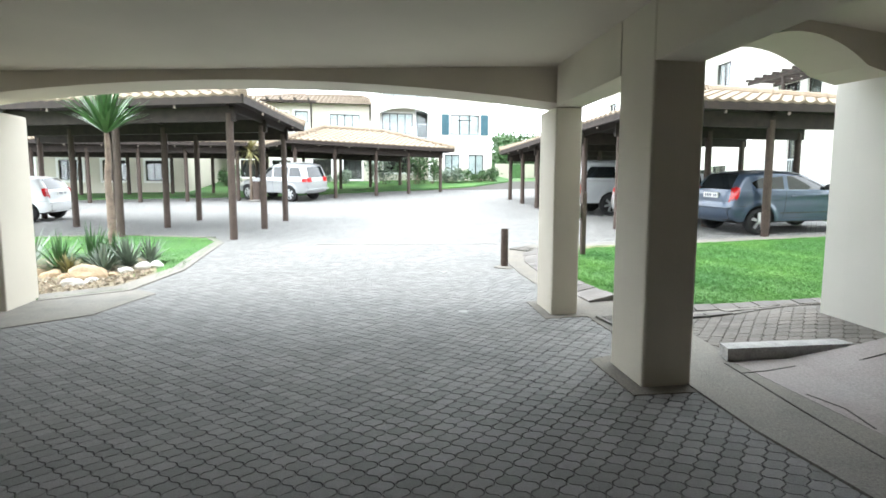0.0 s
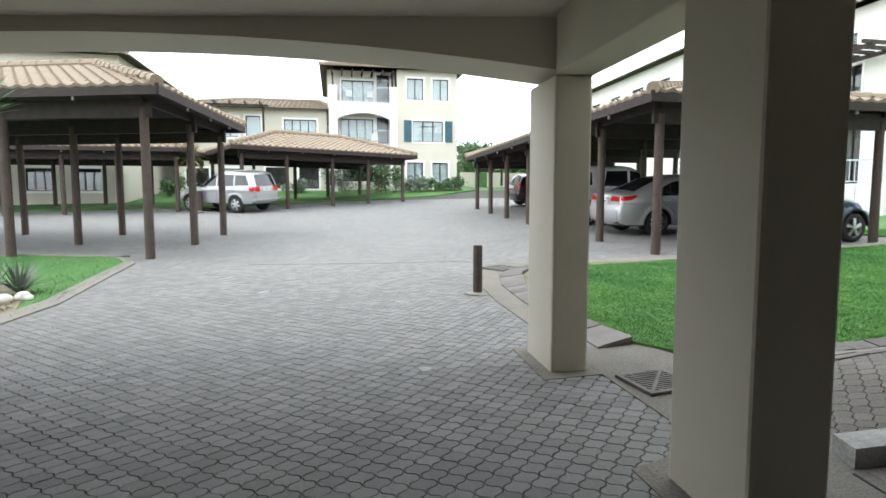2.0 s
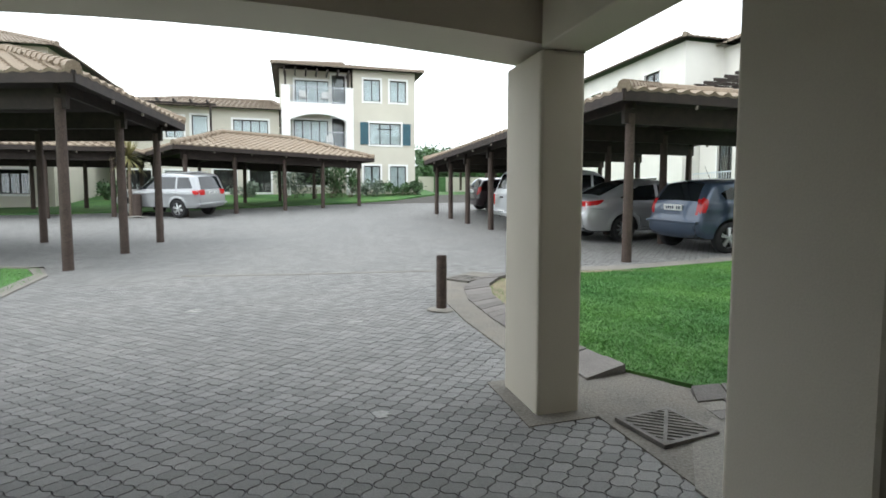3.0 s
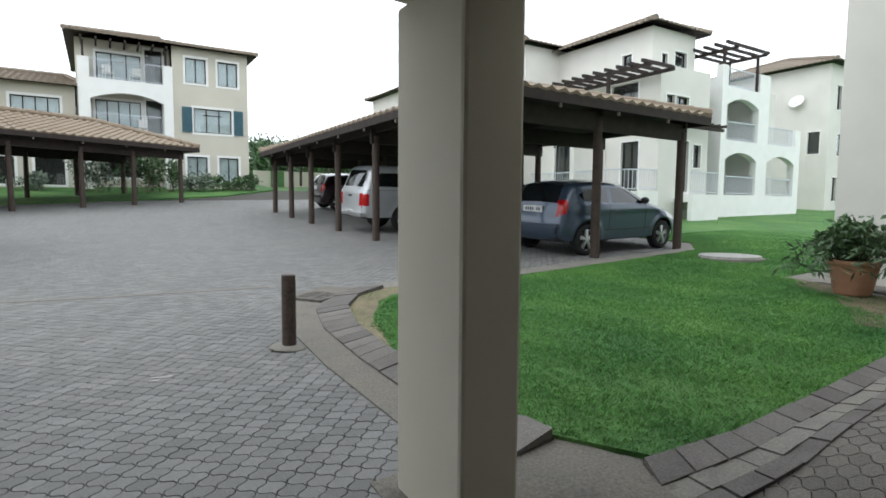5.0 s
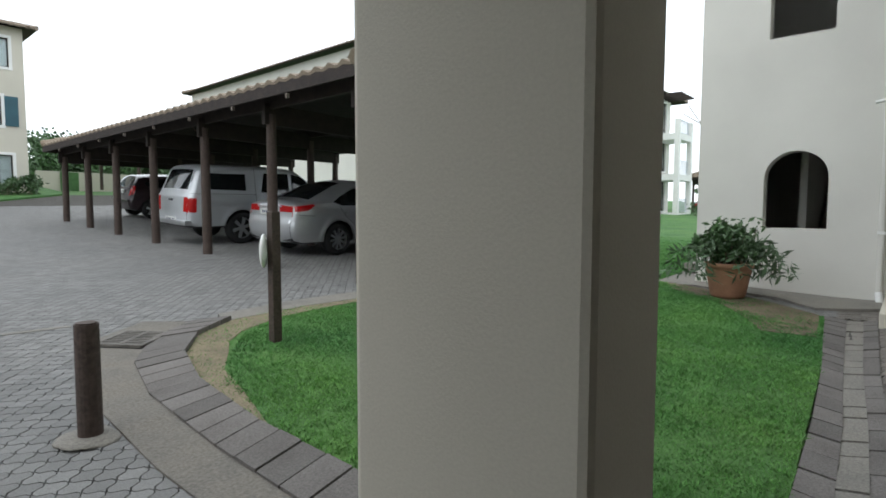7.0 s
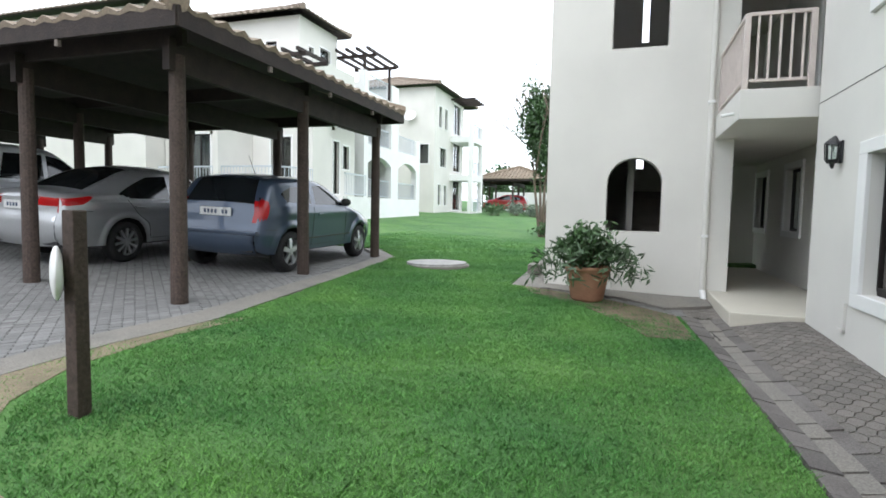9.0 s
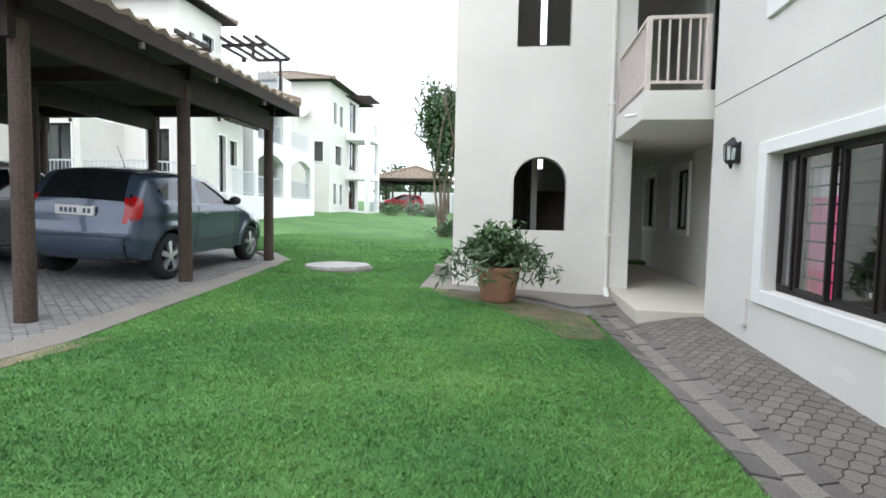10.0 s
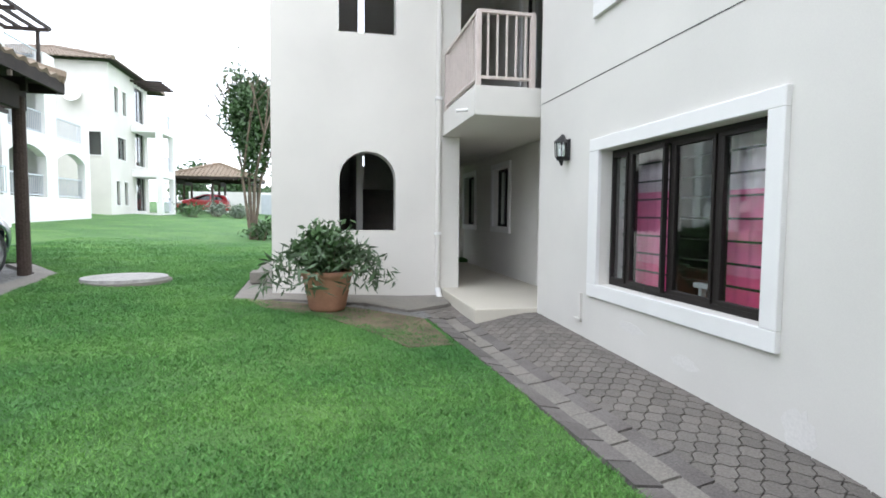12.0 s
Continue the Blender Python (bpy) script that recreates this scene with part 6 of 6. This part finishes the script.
for i in range(34):
    az, ln = rng.uniform(0, 2 * np.pi), rng.uniform(0.4, 0.82)
    for s in np.linspace(0.25, 1, 9):
        p = np.array([np.cos(az) * ln * s, np.sin(az) * ln * s, 0.5 + 0.35 * np.sin(s * 2.4) - 0.38 * s * s])
        out.append(leaves(rng, [p], (0.025, 0.025, 0.02), 5, 0.15, 0.2, 0.5))
soup("fronds", np.concatenate(out), M_FROND, pot, "narrow arching fronds")


def tree(x, y, h, spread, label, n=9000, leaf=0.075, seed=3):
    """A slender young tree: forked trunk, rising limbs and a ragged crown of leaves."""
    r = np.random.default_rng(seed)
    t = thing("tree", pose(x, y, gz(x, y) + 0.02), label, "tree")
    bm, tips = bmesh.new(), []
    def limb(p, d, ln, rad, depth):
        q = p + d * ln
        rod(bm, p, q, rad, rad * 0.7, 8)
        tips.extend([p.lerp(q, f) for f in (0.5, 0.8, 1.0)] if depth < 3 else [])
        if depth:
            for k in range(3 if depth > 1 else 2):
                v = (d + Vector(r.normal(0, 0.42, 3)) + Vector((0, 0, 0.25))).normalized()
                limb(q, v, ln * r.uniform(0.62, 0.85), rad * 0.66, depth - 1)
    for k in range(4):
        a = 1.6 * k + 0.4
        limb(Vector((0.04 * math.cos(a), 0.04 * math.sin(a), -0.05)), Vector((0.30 * math.cos(a) * spread, 0.30 * math.sin(a) * spread, 1)).normalized(), h * (0.36 if k else 0.42), 0.055, 3)
    part("trunk", bm, M_BARK, t)
    tips = [p for p in tips if p.z > h * 0.28]
    top = max(p.z for p in tips)
    c = [(p.x * spread, p.y * spread, p.z * h / top) for p in tips]
    soup("crown", leaves(r, c, (0.16, 0.16, 0.2), n, leaf * 2.0, 0.5), M_LEAF, t, "dark green leaves")
    return t


tree(20.6, 9.8, 5.3, 0.42, "slender young tree with dark green leaves in the lawn", 9000, 0.075)


def shrub(x, y, w, h, n, leaf, material, label, seed, name="shrub"):
    r = np.random.default_rng(seed)
    s = thing(name, pose(x, y, gz(x, y) + 0.02), label, "shrub", "shrubs")
    c = []
    bm = bmesh.new()
    for k in range(max(8, int(w * 10))):
        p = (r.uniform(-w / 2, w / 2), r.uniform(-0.35, 0.35) * min(w, 1.2), h * r.uniform(0.35, 0.95))
        rod(bm, (p[0] * 0.6, p[1] * 0.6, -0.03), p, 0.012, 0.005, 5)
        c.append(p)
    part("branches", bm, M_BARK, s)
    soup("foliage", leaves(r, c, (0.13, 0.13, h * 0.16), n, leaf, 0.5), material, s)
    return s


shrub(20.6, 9.6, 1.3, 0.5, 700, 0.13, M_LEAF, "low leafy shrub round the tree's foot", 11)
for i, (x, y, w, h) in enumerate([(37.5, 15.5, 2.4, 0.8), (39.5, 14.5, 2.6, 0.8), (41, 13.4, 2.4, 0.7), (38.8, 13.0, 2.2, 0.6)]):
    shrub(x, y, w, h, 900, 0.16, M_SILVERLEAF if i % 2 else M_LEAF, "low flowering shrub bed in the lawn", 20 + i)
for i, (x, y, w, h) in enumerate([(0.6, 35.4, 2.0, 1.6), (2.2, 35.0, 2.4, 2.0), (3.6, 35.2, 1.8, 1.5), (5.0, 35.6, 1.6, 0.9), (6.6, 35.9, 1.6, 0.7), (7.8, 36.2, 1.2, 0.7), (-2.0, 36.2, 1.3, 0.8), (-4.5, 36.4, 1.0, 0.7), (-11.0, 33.6, 1.0, 0.8), (-14.5, 33.5, 0.9, 0.9), (-8.6, 35.4, 0.9, 1.0)]):
    shrub(x, y, w, h, 900, 0.17, M_LEAF if i % 3 else M_SILVERLEAF, "dense green shrub against the block", 40 + i)


def yucca(x, y, trunk, crown, n, label, material, lo, seed):
    r = np.random.default_rng(seed)
    t = thing("yucca", pose(x, y, gz(x, y) + 0.03), label, "palm")
    bm = bmesh.new()
    prev = Vector((0, 0, -0.05))
    for k in range(10):
        q = Vector((0.012 * math.sin(k), 0.01 * math.cos(k * 1.7), trunk * (k + 1) / 10))
        rod(bm, prev, q, 0.085 - 0.004 * k, 0.078 - 0.004 * k, 12)
        prev = q
    part("trunk", bm, M_BARK, t, "ringed pale trunk")
    soup("crown", swords(r, (0, 0, trunk), n, crown, 0.035, lo, 88), material, t, "stiff sword leaves")
    return t


yucca(-4.72, 11.0, 2.30, 1.08, 150, "tall yucca with a crown of stiff green sword leaves", M_YUCCA, 28, 5)
yucca(-5.6, 27.2, 2.3, 1.1, 110, "drooping yellow-green yucca beside the far carport", M_DRYLEAF, -50, 6)
for i, (x, y, ln, n, mt) in enumerate([(-4.65, 10.1, 0.78, 90, M_YUCCA), (-5.0, 9.8, 0.66, 80, M_YUCCA), (-4.4, 10.3, 0.6, 50, M_YUCCA), (-5.5, 9.7, 0.62, 60, M_SILVERLEAF), (-4.05, 10.0, 0.6, 80, M_SILVERLEAF), (-4.25, 9.6, 0.5, 70, M_SILVERLEAF), (-5.7, 10.2, 0.85, 40, M_SILVERLEAF), (-3.85, 10.4, 0.5, 60, M_SILVERLEAF), (-4.75, 9.55, 0.36, 60, M_DRYLEAF)]):
    p = thing("agave", pose(x, y, gz(x, y) + 0.04), "low clump of pointed leaves among the rocks", "plant", "bed plants")
    soup("leaves", swords(np.random.default_rng(60 + i), (0, 0, 0.0), n, ln, 0.03, 15, 85), mt, p)
for i, (x, y, s, mt) in enumerate([(-4.25, 9.1, 0.25, M_ROCK), (-4.85, 9.3, 0.14, M_ROCK), (-5.2, 9.4, 0.17, M_ROCK), (-3.72, 9.75, 0.15, M_WROCK), (-3.9, 9.5, 0.11, M_WROCK), (-4.6, 9.15, 0.09, M_ROCK), (-5.5, 9.5, 0.22, M_ROCK), (-3.6, 10.0, 0.13, M_WROCK), (-5.05, 9.1, 0.1, M_ROCK), (-3.95, 9.2, 0.08, M_ROCK), (-4.2, 8.55, 0.13, M_WROCK), (-4.05, 8.75, 0.09, M_WROCK)]):
    bm = bmesh.new()
    bmesh.ops.create_icosphere(bm, subdivisions=3, radius=s)
    for v in bm.verts:
        q = 1 + 0.35 * noise.noise(v.co * 3.5 / s * 0.3 + Vector((i * 7, 0, 0)))
        v.co = Vector((v.co.x * q * 1.1, v.co.y * q * 0.8, v.co.z * q * 0.6 + s * 0.25))
    rk = thing("rock", pose(x, y, gz(x, y) + 0.03, 0, 0, 40 * i), "rough natural rock lying in the gravel bed", "rock", "bed rocks")
    part("stone", bm, mt, rk)
g = rng.uniform(0, 1, (5200, 2)) * [3.6, 3.4] + [-6.9, 7.9]
g = g[inside([(-4.4, 7.9), (-3.5, 8.4), (-3.4, 9.3), (-3.8, 10.2), (-6.3, 10.4), (-6.9, 9.5), (-6.4, 8.0)], g[:, 0], g[:, 1])]
c = np.stack([g[:, 0], g[:, 1], GZ(g[:, 0], g[:, 1]) + 0.045], 1)
r = rng.uniform(0.012, 0.035, (len(c), 1))
d = rng.normal(0, 1, (len(c), 4, 3)) * 0.35 + np.array([[1, 0, 0], [-0.5, 0.87, 0], [-0.5, -0.87, 0], [0, 0, 0.9]])
v = c[:, None, :] + d * r[:, :, None]
soup("gravel", np.concatenate([v[:, [0, 1, 3]], v[:, [1, 2, 3]], v[:, [2, 0, 3]]]), M_GRAVEL, None, "loose mixed gravel of the planted bed", "gravel")

# ---- distance ----
fw = thing("boundary_wall", pose(52, 8, gz(52, 8)), "plain white boundary wall at the lawn's far end", "wall")
part("wall", B(0, -14, -0.6, 0.25, 11, 2.1, bev=0.02), M_TRIM, fw)
part("gate", B(-0.04, 4.2, -0.1, -0.005, 5.2, 1.9), M_RAIL, fw)
carport((44.8, 13.2), (1, 0), (0, 1), (0, 2.4, 4.8), (0, 2.5, 5.0), gz(45, 14) + 2.35, 1.1, "distant timber carport with a tan tiled roof")
carport((13.5, 38.5), (1, 0.1), (-0.1, 1), (0, 3, 6), (0, 4.5), gz(13, 38) + 2.5, 1.0, "distant timber carport beyond the far block")
lw = thing("boundary_wall", pose(10.5, 46, gz(10.5, 46)), "cream boundary wall behind the court", "wall")
part("wall", B(0, 0, -0.8, 34, 0.3, 1.0), M_CREAM, lw)
part("gate", B(1.2, -0.05, -0.2, 2.2, -0.005, 0.98), M_YUCCA, lw, "dark green gate")


def woods(cx, cy, w, n, h, label, seed):
    r = np.random.default_rng(seed)
    t = []
    for k in range(n):
        x, y, hh = cx + r.uniform(-w / 2, w / 2), cy + r.uniform(-5, 5), h * r.uniform(0.7, 1.1)
        c = [(x + r.normal(0, hh * 0.18), y + r.normal(0, hh * 0.18), gz(x, y) + hh * r.uniform(0.1, 1.0)) for _ in range(34)]
        t.append(leaves(r, c, (hh * 0.1,) * 3, 3600, 0.5, 0.7))
    return soup("woods", np.concatenate(t), M_LEAF, None, label, "trees")


woods(24, 95, 50, 24, 7, "dark green far trees beyond the court", 70)
woods(105, 22, 60, 14, 4.5, "dark green far trees beyond the lawn", 71)
woods(-60, 70, 60, 12, 7, "far trees beyond the low wing", 72)

# ---- lawn blades ----
def blades(n, box_, tall, seed, poly):
    r = np.random.default_rng(seed)
    q = r.uniform(0, 1, (n, 2)) * [box_[1] - box_[0], box_[3] - box_[2]] + [box_[0], box_[2]]
    q = q[inside(poly, q[:, 0], q[:, 1])]
    keep = np.ones(len(q), bool)
    for bad in BARE:
        keep &= ~inside(bad, q[:, 0], q[:, 1]) | (r.uniform(0, 1, len(q)) < 0.22)
    keep &= r.uniform(0, 1, len(q)) < np.clip((19 - q[:, 0]) / 7, 0.1, 1)
    q = q[keep]
    z = GZ(q[:, 0], q[:, 1]) + 0.028
    p = np.column_stack([q, z])
    a = r.uniform(0, 2 * np.pi, len(q))
    s = np.column_stack([np.cos(a), np.sin(a), 0 * a]) * r.uniform(0.002, 0.004, (len(q), 1)) * (1 + tall * 8)
    tuft = np.sin(q[:, 0] * 23 + 3 * np.sin(q[:, 1] * 7)) * np.sin(q[:, 1] * 19 + 2 * np.sin(q[:, 0] * 11)) + 0.6 * np.sin(q[:, 0] * 5.3 + q[:, 1] * 3.1)
    lean = np.column_stack([r.normal(0, 0.8, len(q)), r.normal(0, 0.8, len(q)), np.ones(len(q))]) * (tall * (0.85 + 0.3 * tuft) * r.uniform(0.5, 1.25, len(q)))[:, None]
    return np.stack([p - s, p + s, p + lean], 1)


BARE = [[(3.08, 9.15), (2.95, 8.6), (2.85, 9.3), (3.1, 10.0), (3.5, 10.6), (4.0, 10.9), (4.95, 10.9), (6.0, 10.72), (5.2, 10.62), (4.4, 10.58), (3.85, 10.3), (3.4, 9.75)],
        [(7.9, 6.3), (8.8, 6.4), (9.4, 7.15), (9.9, 8.5), (9.3, 8.0), (8.8, 7.3), (8.2, 6.9)]]
soup("grass", np.concatenate([blades(400000, (2.8, 9.9, 5.9, 11.4), 0.027, 80, LAWN), blades(420000, (9.9, 19, 8, 14), 0.027, 81, LAWN), blades(150000, (19, 32, 6, 18), 0.036, 83, LAWN)]), M_BLADE, None, "short green blades of the mown lawn", "grass")
soup("grass_left", blades(26000, (-9, -3, 9, 15.3), 0.04, 82, LEFT_LAWN), M_BLADE, None, "short green blades beside the planted bed", "grass")

# ---- pavers: wavy-edged stones laid slantwise ----
PL, PW, PA = 0.104, 0.104, radians(48)


def paver_outline():
    """An interlocking stone with a double curve along each of its four sides."""
    l, a, g = PL, 0.0095, 0.0036
    q = [(f, a * math.sin(2 * math.pi * f)) for f in (0, 0.25, 0.5, 0.75)]
    lo = [(g + f * (l - 2 * g), g + d) for f, d in q]
    right = [(l - g + d, g + f * (l - 2 * g)) for f, d in q]
    hi = [(l - g - f * (l - 2 * g), l - g - d) for f, d in q]
    left = [(g - d, l - g - f * (l - 2 * g)) for f, d in q]
    return lo + right + hi + left


OUT = np.array(paver_outline())
ca, sa = math.cos(PA), math.sin(PA)
ii, jj = np.meshgrid(np.arange(-125, 325), np.arange(-115, 325))
lx = ii * PL
ly = jj * PW
px_, py_ = (lx * ca - ly * sa).ravel(), (lx * sa + ly * ca).ravel()
ok = (px_ > -15) & (px_ < 13.2) & (py_ > -1.5) & (py_ < 31) & inside(PAVE, px_, py_)
COVER = [LAWN, LEFT_LAWN, [(2.41, 6.6), (2.39, 8.4), (2.45, 9.5), (2.58, 10.26), (2.85, 10.92), (3.4, 11.36), (4.0, 11.1), (3.0, 9), (2.98, 6.5)], [(3.12, 2.0), (2.98, 4.3), (8.0, 4.3), (8.0, -3), (3.4, -3)], [(3.05, 5.7), (9, 5.93), (9, 6.4), (3, 6.1)],
         [(1.95, 3.9), (2.42, 3.88), (2.42, 4.55), (1.95, 4.52)], [(1.95, 5.95), (2.4, 5.95), (2.38, 6.6), (1.96, 6.6)], [(2.42, 3.2), (2.42, 5.0), (2.7, 5.35), (3.0, 5.6), (3.05, 5.1), (3.0, 4.6), (2.95, 4.3), (3.1, 2.0), (2.55, 2.0)],
         [(2.41, 4.9), (2.8, 5.25), (3.1, 5.6), (3.25, 6.05), (2.99, 6.6), (2.36, 6.7), (2.41, 5.9)], [(-4.3, 6.2), (-3.2, 6.9), (-2.9, 7.9), (-3.2, 8.15), (-4.25, 7.7)]]
for poly in COVER:
    ok &= ~inside(poly, px_ + 0.5 * PL * (ca - sa), py_ + 0.5 * PL * (ca + sa))
px_, py_ = px_[ok], py_[ok]
prng = np.random.default_rng(9)
near = (px_ > -0.8) & (px_ < 1.0) & (py_ > 2.95) & (py_ < 4.9)
wx = OUT[:, 0] * ca - OUT[:, 1] * sa
wy = OUT[:, 0] * sa + OUT[:, 1] * ca


def paver_block(x, y, depth, drop=True):
    """Stones at x, y as vertex and face arrays: a wavy top and, for the nearer ones, its sides."""
    n, k = len(x), len(OUT)
    vx, vy = x[:, None] + wx, y[:, None] + wy
    gx = GZ(x, y)
    sx, sy = 0.02, 0.042
    vz = (gx + prng.uniform(-0.0012, 0.0012, n))[:, None] + (GZ(x + 0.1, y) - gx)[:, None] * wx * 10 + (GZ(x, y + 0.1) - gx)[:, None] * wy * 10
    top = np.stack([vx, vy, vz], 2)
    if not drop:
        return top.reshape(-1, 3), np.arange(n * k).reshape(n, k).tolist()
    low = top - [0, 0, depth]
    v = np.concatenate([top, low], 1).reshape(-1, 3)
    f = (np.arange(n)[:, None] * 2 * k + np.arange(k)).tolist()
    base = np.arange(n)[:, None] * 2 * k
    a = np.arange(k)
    b = (a + 1) % k
    q = np.stack([base + a, base + a + k, base + b + k, base + b], 2).reshape(-1, 4).tolist()
    return v, f + q


drive = bpy.data.objects["driveway"]
path = (px_ > 2.6) & (py_ < 6.2)
for nm, sel, drop, mt in (("pavers_rest", ~near & ~path & (py_ < 12), True, M_PAVER), ("pavers_path", path, True, M_PATH), ("pavers_far", ~near & (py_ >= 12), False, M_PAVER)):
    v, f = paver_block(px_[sel], py_[sel], 0.022, drop)
    me = bpy.data.meshes.new(nm)
    me.from_pydata(v.tolist(), [], f)
    tagged(part("paver_field", me, mt, drive), kind="stuff")
stone = bmesh.new()
t_ = [stone.verts.new((a, b, 0)) for a, b in zip(wx, wy)]
l_ = [stone.verts.new((a, b, -0.022)) for a, b in zip(wx, wy)]
stone.faces.new(t_)
for i in range(len(t_)):
    stone.faces.new((t_[i], l_[i], l_[(i + 1) % len(t_)], t_[(i + 1) % len(t_)]))
stone_me = mesh_of("paver", stone)
stone_me.materials.append(M_PAVER)
for x, y in zip(px_[near], py_[near]):
    ob = new("paver", stone_me)
    ob.parent = drive
    ob.matrix_local = Matrix.Translation((x, y, gz(x, y) + prng.uniform(-0.0012, 0.0012))) @ Matrix.Rotation(math.atan(0.042), 4, "X") @ Matrix.Rotation(-math.atan(0.02), 4, "Y")
